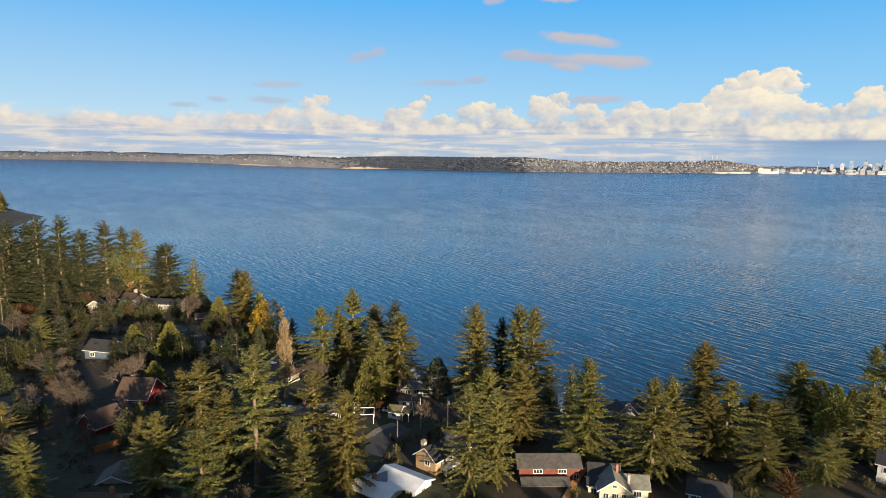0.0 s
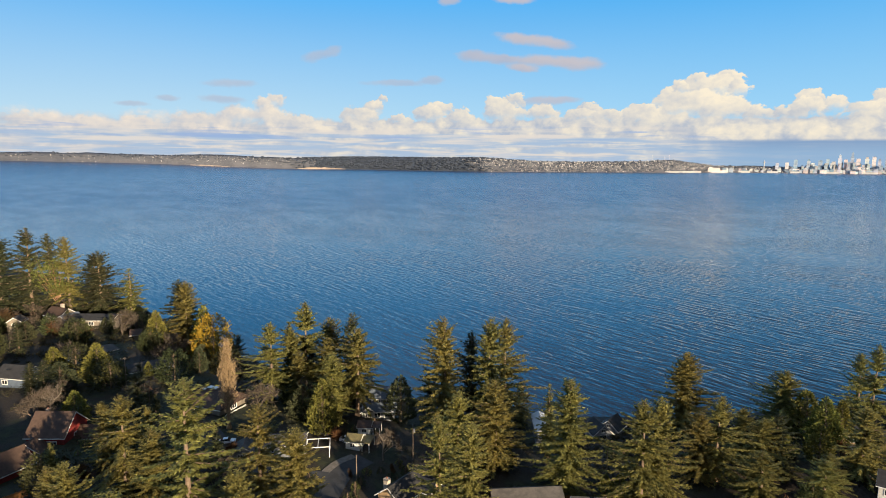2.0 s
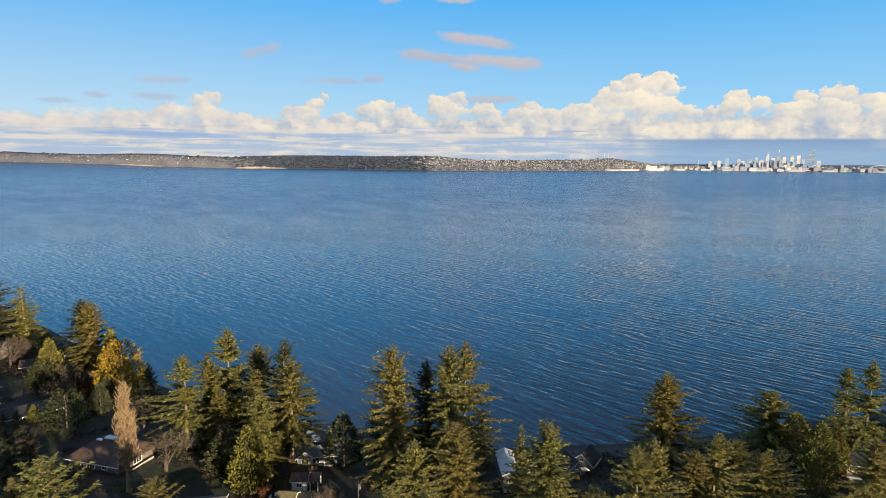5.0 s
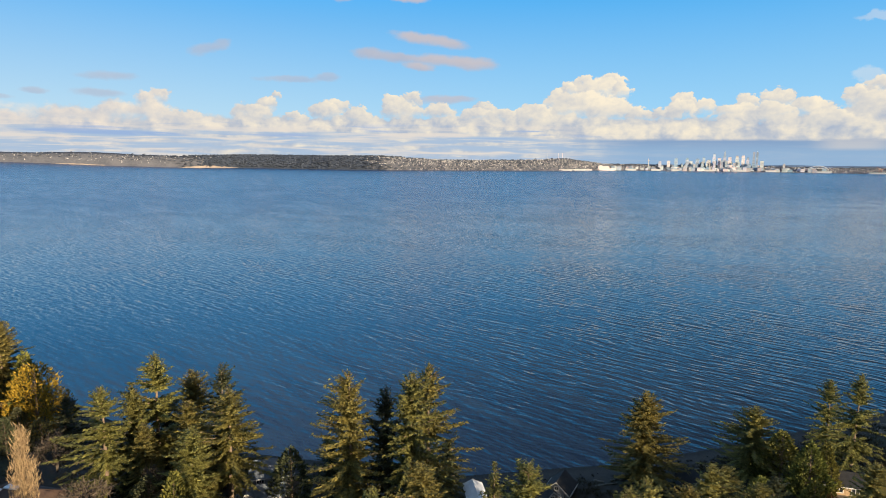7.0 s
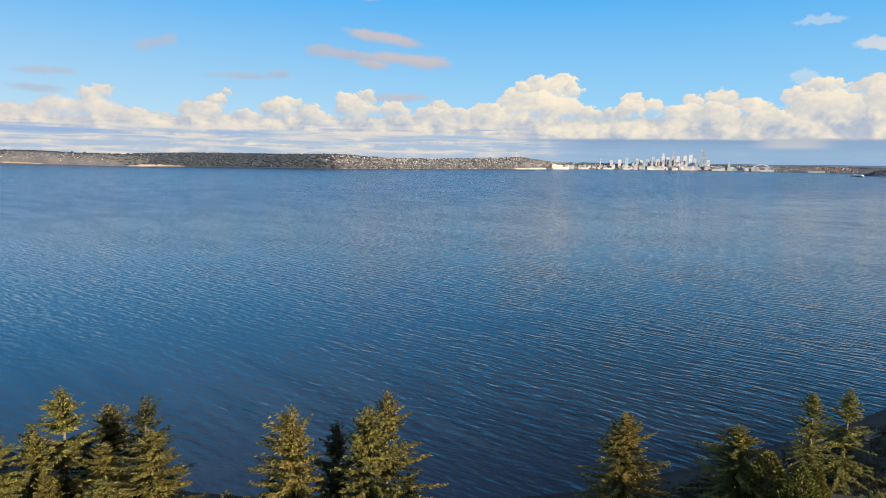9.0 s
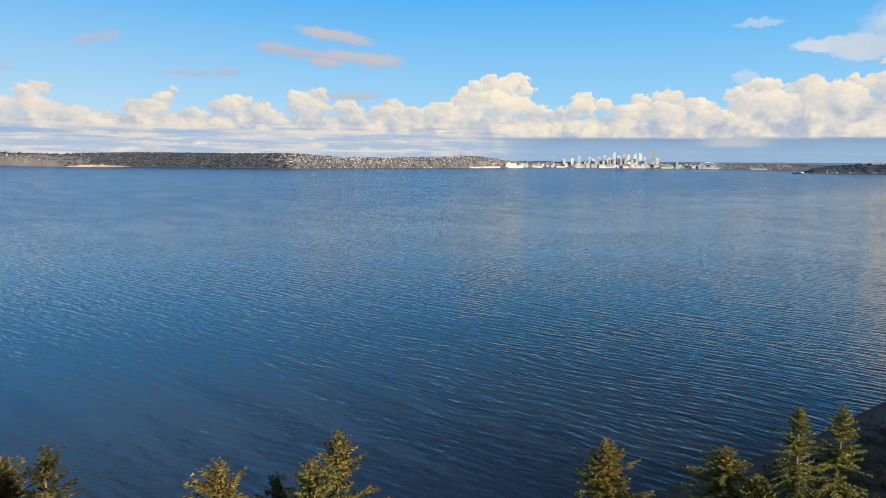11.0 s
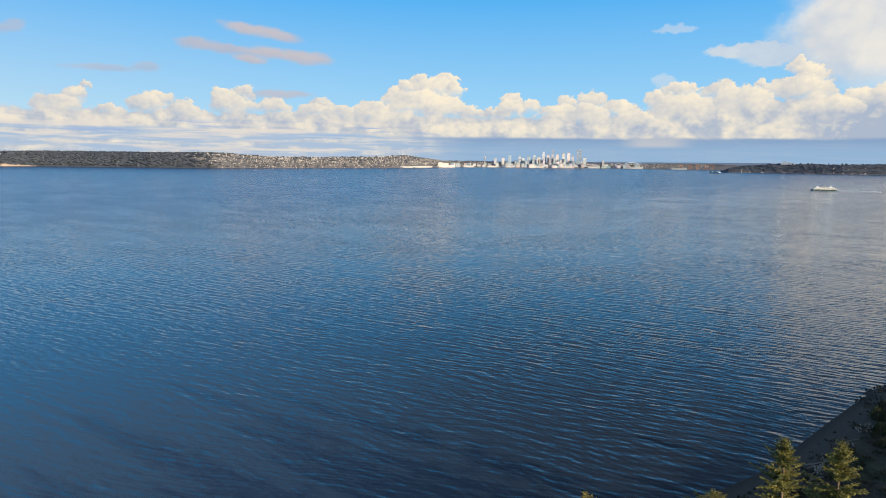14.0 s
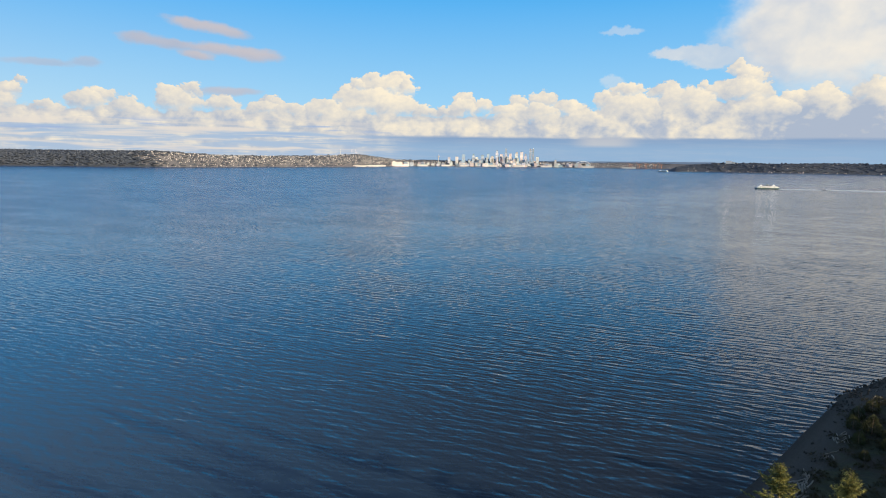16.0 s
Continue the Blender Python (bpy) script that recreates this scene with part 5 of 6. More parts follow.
block(d, pose(0, 0, 0, 0, 0, 90), 7.6, 7.0, 3.4, 2.5, "cream", "greenroof", 0.6, windows=(("w", -2.0, 1.8, 1.2, 1.3, 2), ("w", 0.2, 1.6, 1.5, 1.8, 3), ("w", 2.2, 1.8, 1.0, 1.3, 2), ("w", 0, 4.3, 0.9, 0.7, 2)))
block(d, pose(5.2, 1.4, 0), 6.2, 6.0, 3.0, 1.9, "cream", "greenroof", 0.5, windows=(("s", 0.6, 1.6, 1.8, 1.3, 3),))
block(d, pose(-1.8, 4.2, 0, 0, 0, 0), 7.0, 5.0, 3.6, 2.3, "cream", "slate", 0.5)
block(d, pose(-4.6, 0.8, 0), 2.6, 4.4, 2.8, 0.9, "cream", "slate", 0.4, windows=(("s", 0, 1.5, 1.2, 1.2, 2),))
chimney(d, 1.1, 1.3, 4.4, 7.3, "brick", 0.6), chimney(d, 3.7, -0.6, 3.4, 6.0, "stone", 0.6)
part("patio", boxes((-6.5, 7.5, -8.4, -3.9, -0.4, 0.08)), MAT["gravel"], d, "grey paved patio")
railing(d, -6.0, -2.2, -4.2, 0.1)
for u in (-4.4, -2.9, 3.6, 4.6):
    part("planter", boxes((u - 0.35, u + 0.35, -4.8, -4.2, 0.08, 0.6)), MAT["brick"], d)

# dark-roofed house beside it
e = house(40.8, 150.0, -12, "white house under dark hipped shingle roofs", 7.4)
block(e, pose(1.2, 2, 0), 9.0, 6.5, 3.1, 2.1, "whitewall", "slate", 0.7, hip=2.6, windows=(("s", -3, 1.7, 1.8, 1.3, 3), ("e", 0, 1.7, 1.4, 1.3, 2)))
block(e, pose(2.6, -3.2, 0, 0, 0, 90), 6.0, 5.4, 3.0, 1.9, "whitewall", "slate", 0.5, windows=(("w", 0, 1.7, 2.0, 1.4, 3),))

# white house in the eastern gardens
f = house(92.0, 170.5, -30, "white boarded house with dark roof and porch rail", 8.4)
block(f, I4, 9.0, 6.5, 4.6, 2.3, "whitewall", "slate", 0.6, windows=(("w", -1.2, 3.2, 1.2, 1.3, 2), ("w", 1.3, 3.2, 1.2, 1.3, 2), ("w", 0, 1.1, 1.6, 1.4, 2), ("s", -2.5, 3.0, 1.5, 1.3, 2)))
railing(f, -4.4, 0.5, -4.4, 0.6)

# low house with a deck near the beach
g = house(101.0, 205.5, -18, "low dark-roofed beach house with a pale deck rail", 7.9)
block(g, I4, 12.0, 8.0, 2.7, 1.5, "tan", "slate", 0.8, hip=3.0, windows=(("s", -3.5, 1.5, 2.4, 1.5, 3), ("s", 0.8, 1.4, 2.4, 1.7, 3)))
part("deck", boxes((-6.5, 3.0, -8.6, -4.0, -0.3, 0.05)), MAT["deck"], g)
part("windscreen", boxes((-6.5, -0.5, -8.7, -8.58, 0.05, 1.25)), MAT["greywall"], g)
railing(g, -0.4, 3.0, -8.6, 0.05)

# blue-grey house on the shore
s = house(-40.5, 203.5, 12, "two-storey blue-grey shore house with dormers and white trim", 8.8)
block(s, pose(1.0, 3.0, 0), 11.5, 7.5, 4.8, 2.4, "greywall", "bluegrey", 0.5, windows=(("s", -3.6, 3.9, 1.6, 1.1, 3), ("s", 0.0, 3.9, 1.6, 1.1, 3), ("s", 3.4, 3.9, 1.6, 1.1, 3), ("w", 0, 3.6, 1.6, 1.3, 2)))
block(s, pose(-2.0, -3.0, 0), 9.5, 5.4, 2.6, 1.5, "greywall", "bluegrey", 0.5, windows=(("s", 2.6, 1.4, 2.4, 1.3, 4), ("s", -0.6, 1.4, 1.6, 1.3, 2)))
block(s, pose(-5.4, -4.2, 0, 0, 0, 90), 3.4, 4.0, 2.5, 1.6, "whitewall", "bluegrey", 0.5, windows=(("w", 0, 1.3, 1.6, 1.3, 3),))
chimney(s, 4.4, 3.2, 6.4, 9.2, "brick", 0.7)
part("porch_post", boxes((-0.6, -0.3, -6.2, -5.9, -0.6, 2.3)), MAT["trim"], s)

# garden sheds with mossy roofs
for x, y, turn, roof, w, dd, lab in ((-40.8, 173.6, -4, "moss", 7.0, 4.6, "white garden pavilion with mossy roof and open posts"), (-40.3, 182.5, 3, "brownroof", 6.4, 3.8, "low garden shed with brown shingle roof")):
    k = house(x, y, turn, lab, gz(x, y) + 0.1, "garden_shed")
    block(k, pose(-1.4, 0, 0), w * 0.55, dd, 2.3, 1.1, "whitewall", roof, 0.35, windows=(("s", 0, 1.3, 1.2, 0.9, 2),))
    part("porch_roof", boxes((w * 0.08, w * 0.5, -dd / 2 - 0.3, dd / 2 + 0.3, 2.35, 2.5)), MAT[roof], k)
    for u in (0.18, 0.46):
        for v in (-1, 1):
            part("post", boxes((w * u - 0.08, w * u + 0.08, v * dd / 2 - 0.08, v * dd / 2 + 0.08, -0.3, 2.35)), MAT["trim"], k)

# brown hip-roofed house
h = house(-89.4, 186.8, -14, "large house under a brown hipped roof with skylights", 14.0)
block(h, I4, 14.5, 11.5, 3.2, 3.0, "taupe", "brownroof", 0.9, hip=5.2, windows=(("s", -1.0, 1.8, 2.2, 1.3, 3), ("s", 3.0, 1.9, 1.4, 1.0, 2), ("e", 0, 1.8, 2.4, 1.5, 3), ("s", -5, 1.9, 1.6, 1.0, 2)))
part("skylight", boxes((-1.6, 1.6, -0.8, 0.8, 6.25, 6.5), (-3.4, -1.9, -1.4, -0.4, 5.85, 6.1)), MAT["whiteroof"], h, "pale ridge skylight")
part("balcony", boxes((7.3, 9.0, -5.4, 3.4, -0.6, 0.2)), MAT["deck"], h)
rl = railing(h, -5.4, 3.4, 0, 0.2, "trim")
rl.matrix_basis = pose(8.9, 0, 0, 0, 0, 90)
part("garden_wall", boxes((-3.0, 6.6, -9.4, -9.0, -0.9, 0.7), (6.2, 6.6, -9.0, -5.6, -0.9, 0.7)), MAT["taupe"], h)

# low house by the turning place, with a pergola
l = house(-61.5, 163.2, 16, "low grey-roofed house with brick chimney and white pergola", 13.7)
block(l, pose(2, 1, 0), 13.0, 6.4, 2.6, 1.3, "greywall", "shingle", 0.6, windows=(("s", -2, 1.5, 1.8, 1.2, 3), ("s", 3, 1.5, 1.8, 1.2, 3)))
block(l, pose(-6.2, -2.2, 0, 0, 0, 90), 5.0, 5.0, 2.5, 1.4, "greywall", "shingle", 0.5, windows=(("w", 0, 1.3, 2.6, 1.2, 4),))
chimney(l, -5.4, 1.2, 2.8, 5.2, "brick", 0.8)
part("porch_post", boxes((-9.3, -9.05, -4.8, -4.55, -0.3, 2.3)), MAT["trim"], l)
p = part("pergola", boxes((9.0, 15.0, -4.2, -4.08, 2.3, 2.5), (9.0, 15.0, 0.7, 0.82, 2.3, 2.5), (9.0, 9.12, -4.08, 0.7, 2.3, 2.5), (14.88, 15.0, -4.08, 0.7, 2.3, 2.5), (11.94, 12.06, -4.08, 0.7, 2.32, 2.48)), MAT["trim"], l, "white painted pergola frame")
for u in (9.1, 14.88):
    for v in (-4.08, 0.72):
        part("post", boxes((u - 0.07, u + 0.07, v - 0.07, v + 0.07, -0.5, 2.3)), MAT["trim"], p)

# red houses in the western gardens
r = house(-118.2, 159.0, 8, "dark red house with brown roof and lit red gable", 13.2)
block(r, pose(0, 0, 0), 9.5, 10.5, 5.0, 4.4, "redwall", "brownroof", 0.5, windows=(("e", 0, 3.4, 1.6, 1.2, 2), ("s", 1.6, 3.2, 2.4, 0.9, 3), ("s", -1.6, 3.2, 1.6, 0.9, 2)))
block(r, pose(-2.2, -6.5, 0, 0, 0, 90), 6.0, 7.0, 2.8, 2.2, "redwall", "brownroof", 0.5, windows=(("e", 0, 1.5, 1.6, 1.2, 2),))
block(r, pose(8.2, 2.2, 0), 7.0, 6.6, 2.9, 2.0, "redwall", "brownroof", 0.5, windows=(("s", 0, 1.5, 1.8, 1.2, 2),))
chimney(r, -3.4, 2.2, 6.4, 9.4, "stone", 0.7)
r2 = house(-116.4, 140.6, -18, "dark red two-storey gabled house with white-framed windows", 12.6)
block(r2, pose(0, 0, 0, 0, 0, 90), 8.0, 7.6, 4.8, 3.2, "redwall", "brownroof", 0.5, windows=(("w", 1.4, 4.7, 1.8, 1.1, 2), ("w", 1.6, 1.9, 1.8, 1.1, 2)))
block(r2, pose(-6.0, 2.0, 0), 6.0, 6.4, 2.8, 2.2, "redwall", "brownroof", 0.5)
sh = house(-94.5, 119.4, 22, "grey-roofed garden shed with pale gutter", 12.6, "garden_shed")
block(sh, pose(0, 0, 0, 0, 0, 90), 6.8, 7.4, 2.3, 1.8, "greywall", "shingle", 0.4, windows=(("w", 0, 1.2, 1.2, 0.9, 2),))
n = house(-88.8, 107.5, 10, "white-gabled house with dark brown roof", 13.4)
block(n, I4, 9.0, 6.5, 2.6, 1.8, "whitewall", "brownroof", 0.5, windows=(("s", 0, 1.4, 2.0, 1.2, 3),))
chimney(n, 2.4, 0.4, 3.4, 5.8, "brick", 0.7)

# houses further along the bank
q = house(-125.5, 209.0, 44, "long low house with dark roof and white fascia", 15.0)
block(q, I4, 14.5, 8.5, 2.6, 1.3, "bluewall", "slate", 0.8, windows=(("s", -3.5, 1.4, 2.2, 1.3, 3), ("s", 1.5, 1.4, 2.2, 1.3, 3), ("e", 0, 1.4, 2.0, 1.3, 3)))
q2 = house(-155.0, 219.5, 64, "low house with pale grey roof", 14.6)
block(q2, I4, 16.0, 7.5, 2.7, 0.9, "greywall", "shingle", 0.8, windows=(("w", 0, 1.4, 2.2, 1.2, 3),))
q3 = house(-176.8, 253.0, 8, "wide house with dark grey roof", 17.6)
block(q3, I4, 17.5, 8.0, 3.2, 1.5, "taupe", "slate", 0.7, windows=(("s", -5, 1.7, 2.0, 1.3, 3), ("s", 0, 1.7, 2.0, 1.3, 3), ("s", 5, 1.7, 2.0, 1.3, 3)))
part("solar_panel", boxes((2.0, 6.0, -2.8, -0.9, 3.9, 4.05)), MAT["glass"], q3, "dark solar panel").rotation_euler = (0, 0, 0)
q4 = house(-194.5, 254.6, -16, "brown-roofed house with a stone chimney", 18.0)
block(q4, I4, 9.5, 7.5, 3.4, 2.6, "taupe", "brownroof", 0.6, windows=(("s", 0, 1.7, 2.0, 1.3, 3), ("e", 0, 1.8, 1.6, 1.3, 2)))
block(q4, pose(6.8, -1.0, 0, 0, 0, 90), 7.0, 5.0, 2.9, 1.2, "taupe", "bluegrey", 0.6)
chimney(q4, 0.8, 0.6, 5.2, 7.6, "stone", 1.1)
q5 = house(-205.0, 243.0, 24, "small gabled cottage with white trim", 18.4)
block(q5, pose(0, 0, 0, 0, 0, 90), 6.0, 5.4, 2.6, 1.8, "taupe", "shingle", 0.5, windows=(("w", 0, 1.4, 1.6, 1.1, 2),))
q6 = house(-151.5, 250.0, 30, "low beige house near the bank", 14.0)
block(q6, I4, 12.0, 7.0, 2.8, 1.2, "taupe", "brownroof", 0.7, windows=(("s", 0, 1.5, 2.2, 1.2, 3),))
q7 = house(-155.5, 189.0, -2, "dark blue gabled house with skylight", 16.6)
block(q7, I4, 10.5, 7.6, 3.6, 2.7, "bluewall", "slate", 0.5, windows=(("e", -1.2, 2.4, 1.0, 1.3, 2), ("e", 1.2, 2.4, 1.0, 1.3, 2), ("s", -2, 2.0, 1.8, 1.2, 2)))
part("skylight", boxes((-2.6, -1.4, -2.2, -1.2, 5.35, 5.6)), MAT["glass"], q7)
q8 = house(-147.5, 142.5, 70, "flat-roofed white house with a dark eave", 15.6)
block(q8, I4, 12.0, 8.0, 3.6, 0, "whitewall", "slate", 0.4, windows=(("s", 0, 1.8, 3.0, 1.3, 4), ("e", 0, 1.8, 2.4, 1.3, 3)))
hut = house(8.0, 198.0, 96, "narrow boathouse with a pale grey roof", 7.0, "boathouse")
block(hut, I4, 12.0, 4.0, 3.6, 0.9, "greywall", "whiteroof", 0.4, windows=(("w", 0, 2.0, 1.4, 1.2, 2),))
for x, y, t in ((26.0, 208.0, 20), (31.0, 213.5, -30), (66.0, 214.0, 10)):
    w = house(x, y, t, "small dark beach cottage with steep roof", None)
    block(w, pose(0, 0, 0, 0, 0, 90), 6.5, 6.0, 2.4, 2.6, "greywall", "slate", 0.5, windows=(("w", 0, 1.4, 2.0, 1.2, 3), ("w", 0, 3.3, 1.0, 0.9, 2)))

# ---- lane, car, poles, fences, beach ----
def ribbon(name, line, width, lift, mat, label, category):
    """A strip laid along the ground through a few points."""
    pts = []
    for (x0, y0), (x1, y1) in zip(line, line[1:]):
        k = max(2, int(math.hypot(x1 - x0, y1 - y0) / 2))
        pts += [(x0 + (x1 - x0) * i / k, y0 + (y1 - y0) * i / k) for i in range(k)]
    pts.append(line[-1])
    P = np.array(pts)
    for _ in range(6):
        P[1:-1] = (P[:-2] + 2 * P[1:-1] + P[2:]) / 4
    d = unit(np.gradient(P, axis=0))
    nrm = np.stack([-d[:, 1], d[:, 0]], 1)
    verts, faces, cols = [], [], 7
    for i in range(len(P)):
        for k in range(cols):
            q = P[i] + nrm[i] * width * (k / (cols - 1) - 0.5)
            verts.append((q[0], q[1], gz(*q) + lift))
    for i in range(len(P) - 1):
        for k in range(cols - 1):
            faces.append((i * cols + k, i * cols + k + 1, (i + 1) * cols + k + 1, (i + 1) * cols + k))
    return tagged(new(name, mesh_from(name, verts, faces, MAT[mat])), label, category, kind="structure")


ribbon("road", [(-50, 90), (-44, 125), (-42, 145), (-42, 160), (-38, 168)], 6.0, 0.16, "asphalt", "narrow dark asphalt lane between the gardens", "road")
ribbon("driveway", [(-42, 156), (-56, 154), (-68, 158), (-78, 166), (-84, 172)], 5.5, 0.20, "asphalt", "dark driveway with a parking place", "driveway")
ribbon("garden_path", [(7.5, 140), (9.5, 147), (12, 156), (14.6, 164)], 1.7, 0.14, "wood", "curved path of golden bark chips", "path")
ribbon("verge", [(-45.5, 158), (-44.5, 164), (-41, 168)], 2.0, 0.2, "gravel", "pale gravel verge", "verge")


def car(x, y, turn, paint, label):
    ob = new("car")
    ob.matrix_basis = pose(x, y, gz(x, y) + 0.22, 0, 0, turn)
    side = [(-2.2, 0.35), (2.2, 0.35), (2.25, 0.62), (2.1, 0.82), (1.1, 0.93), (-1.6, 0.98), (-2.2, 0.9), (-2.27, 0.6)]
    top = [(1.0, 0.93), (0.35, 1.42), (-0.9, 1.45), (-1.65, 0.98)]
    for name, prof, w0, w1, mat in (("body", side, 0.88, 0.88, paint), ("cabin", top, 0.80, 0.62, "glass")):
        bm = bmesh.new()
        rows = []
        for sy in (-1, 1):
            rows.append([bm.verts.new((px, sy * (w0 if pz < 1.2 else w1), pz)) for px, pz in prof])
        bm.faces.new(rows[0]), bm.faces.new(rows[1][::-1])
        for i in range(len(prof)):
            k = (i + 1) % len(prof)
            bm.faces.new((rows[0][k], rows[0][i], rows[1][i], rows[1][k]))
        bmesh.ops.recalc_face_normals(bm, faces=bm.faces)
        bmesh.ops.bevel(bm, geom=list(bm.edges), offset=0.06, segments=2, affect="EDGES")
        part(name, bm, MAT[mat], ob)
    part("roof", boxes((-0.88, 0.33, -0.62, 0.62, 1.43, 1.475)), MAT[paint], ob)
    for wx in (-1.35, 1.4):
        for wy in (-0.8, 0.8):
            bm = bmesh.new()
            tube(bm, (wx, wy - 0.1, 0.33), (wx, wy + 0.1, 0.33), 0.33, 0.33, 14)
            t = part("wheel", bm, MAT["rubber"], ob)
            bm = bmesh.new()
            tube(bm, (wx, wy - 0.112, 0.33), (wx, wy + 0.112, 0.33), 0.2, 0.2, 10)
            part("rim", bm, MAT["metal"], t)
    for wy in (-0.62, 0.62):
        part("headlight", boxes((2.14, 2.25, wy - 0.17, wy + 0.17, 0.64, 0.78)), MAT["trim"], ob)
        part("tail_light", boxes((-2.28, -2.2, wy - 0.17, wy + 0.17, 0.7, 0.85)), MAT["redwall"], ob)
    return tagged(ob, label, "car", "parked cars")


car(-74.4, 164.9, 22, "paint", "white saloon car parked on the dark driveway")
car(-52.5, 177.5, 160, "darkpaint", "dark saloon car parked in shade by a garden")
car(-140.5, 136.5, 75, "darkpaint", "dark car parked beside the flat-roofed house")
car(-45.0, 176.0, 10, "paint", "pale car partly hidden behind garden shrubs")


def utility_pole(x, y, tall, arm=0.0, turn=20, transformer=False):
    ob = new("utility_pole")
    ob.matrix_basis = pose(x, y, gz(x, y) - 0.2, 0, 0, turn)
    bm = bmesh.new()
    tube(bm, (0, 0, 0), (0, 0, tall), 0.16, 0.11, 8)
    part("post", bm, MAT["pole"], ob)
    if arm:
        part("crossarm", boxes((-arm, arm, -0.07, 0.07, tall - 0.7, tall - 0.56)), MAT["pole"], ob)
        for u in (-arm * 0.85, -arm * 0.3, arm * 0.3, arm * 0.85):
            bm = bmesh.new()
            tube(bm, (u, 0, tall - 0.56), (u, 0, tall - 0.36), 0.06, 0.03, 6)
            part("insulator", bm, MAT["trim"], ob)
    if transformer:
        bm = bmesh.new()
        tube(bm, (0.35, 0, tall - 2.2), (0.35, 0, tall - 1.3), 0.24, 0.24, 10)
        part("transformer", bm, MAT["metal"], ob)
    return tagged(ob, "weathered wooden utility pole" + (" with crossarm" if arm else ""), "utility pole", "utility poles")


utility_pole(-36.8, 155.5, 7.6)
utility_pole(-25.8, 170.5, 10.0, 0.0, 0, True)
utility_pole(-121.0, 191.5, 11.0, 1.2, 30)
utility_pole(24.5, 176.0, 9.0)
utility_pole(-226.0, 214.0, 12.0, 1.1)
utility_pole(-139.5, 138.5, 9.0, 1.0)


def wire(p, q, sag):
    bm = bmesh.new()
    last = None
    for i in range(13):
        t = i / 12
        c = Vector(p).lerp(Vector(q), t) - Vector((0, 0, sag * 4 * t * (1 - t)))
        if last is not None:
            tube(bm, last, c, 0.02, 0.02, 4)
        last = c
    ob = part("power_line", bm, MAT["rubber"])
    return tagged(ob, "thin black overhead power line", "power line", "power lines")


wire((-36.8, 155.5, gz(-36.8, 155.5) + 7.2), (-25.8, 170.5, gz(-25.8, 170.5) + 9.0), 0.5)
wire((-121, 191.5, gz(-121, 191.5) + 10.4), (-139.5, 138.5, gz(-139.5, 138.5) + 8.4), 1.0)


def fence(x, y, turn, n, label, mat="wood", tall=1.7):
    ob = new("fence")
    ob.matrix_basis = pose(x, y, gz(x, y), 0, 0, turn)
    w = 0.22
    board = None
    for i in range(n):
        if board is None:
            board = part("board", boxes((-0.1, 0.1, -0.02, 0.02, 0.0, tall)), MAT[mat], ob)
            me = board.data
        else:
            board = piece("board", me, ob)
        board.location = (i * w, 0, 0.06 * math.sin(i * 1.7))
    for k in range(0, n, 10):
        part("post", boxes((k * w - 0.06, k * w + 0.06, 0.03, 0.13, -0.4, tall + 0.15)), MAT[mat], ob)
    return tagged(ob, label, "fence")


fence(-107.5, 127.5, 62, 30, "new cedar board fence glowing orange")
fence(-134.0, 118.0, 70, 70, "grey weathered board fence along a garden", "deck")


def log(rng, x, y, first=[]):
    bm = bmesh.new()
    length, r = rng.uniform(2.0, 6.5), rng.uniform(0.15, 0.32)
    last = Vector((-length / 2, 0, 0))
    for i in range(1, 5):
        p = Vector((-length / 2 + length * i / 4, rng.uniform(-0.15, 0.15), rng.uniform(-0.04, 0.04)))
        tube(bm, last, p, r * (1 - 0.1 * (i - 1)), r * (1 - 0.1 * i), 7)
        last = p
    ob = part("driftwood_log", bm, MAT["drift"])
    slope = (float(shore_y(x + 4)) - float(shore_y(x - 4))) / 8
    ob.matrix_basis = pose(x, y, gz(x, y) + r * 0.7, 0, 0, math.degrees(math.atan(slope)) + rng.uniform(-28, 28))
    tagged(ob, "bleached driftwood log lying on the beach", "log", "driftwood on the beach")


_rng = np.random.default_rng(9)
for i in range(76):
    x = _rng.uniform(30, 235) if i < 46 else (187, 153, 145)[i % 3] + _rng.uniform(-4, 4)
    log(_rng, x, float(shore_y(x)) - _rng.uniform(9.5, 14.5))


def rocks():
    rng = np.random.default_rng(19)
    bm = bmesh.new()
    for i in range(420):
        x = rng.uniform(208, 262) if i < 200 else rng.uniform(-250, 210)
        y = float(shore_y(x)) - (rng.uniform(-1.5, 7) if i < 200 else rng.uniform(5, 11))
        r = rng.uniform(0.25, 0.7)
        m = Matrix.LocRotScale((x, y, gz(x, y) + r * 0.2), Euler(rng.uniform(0, 6, 3)), (r, r * rng.uniform(0.6, 1), r * rng.uniform(0.4, 0.8)))
        v = bmesh.ops.create_icosphere(bm, subdivisions=1, radius=1.0)["verts"]
        for q in v:
            q.co *= rng.uniform(0.75, 1.15)
        bmesh.ops.transform(bm, matrix=m, verts=v)
    return part("beach_rocks", bm, MAT["rock"])


tagged(rocks(), "dark weed-covered rocks along the waterline", "rocks", kind="stuff")

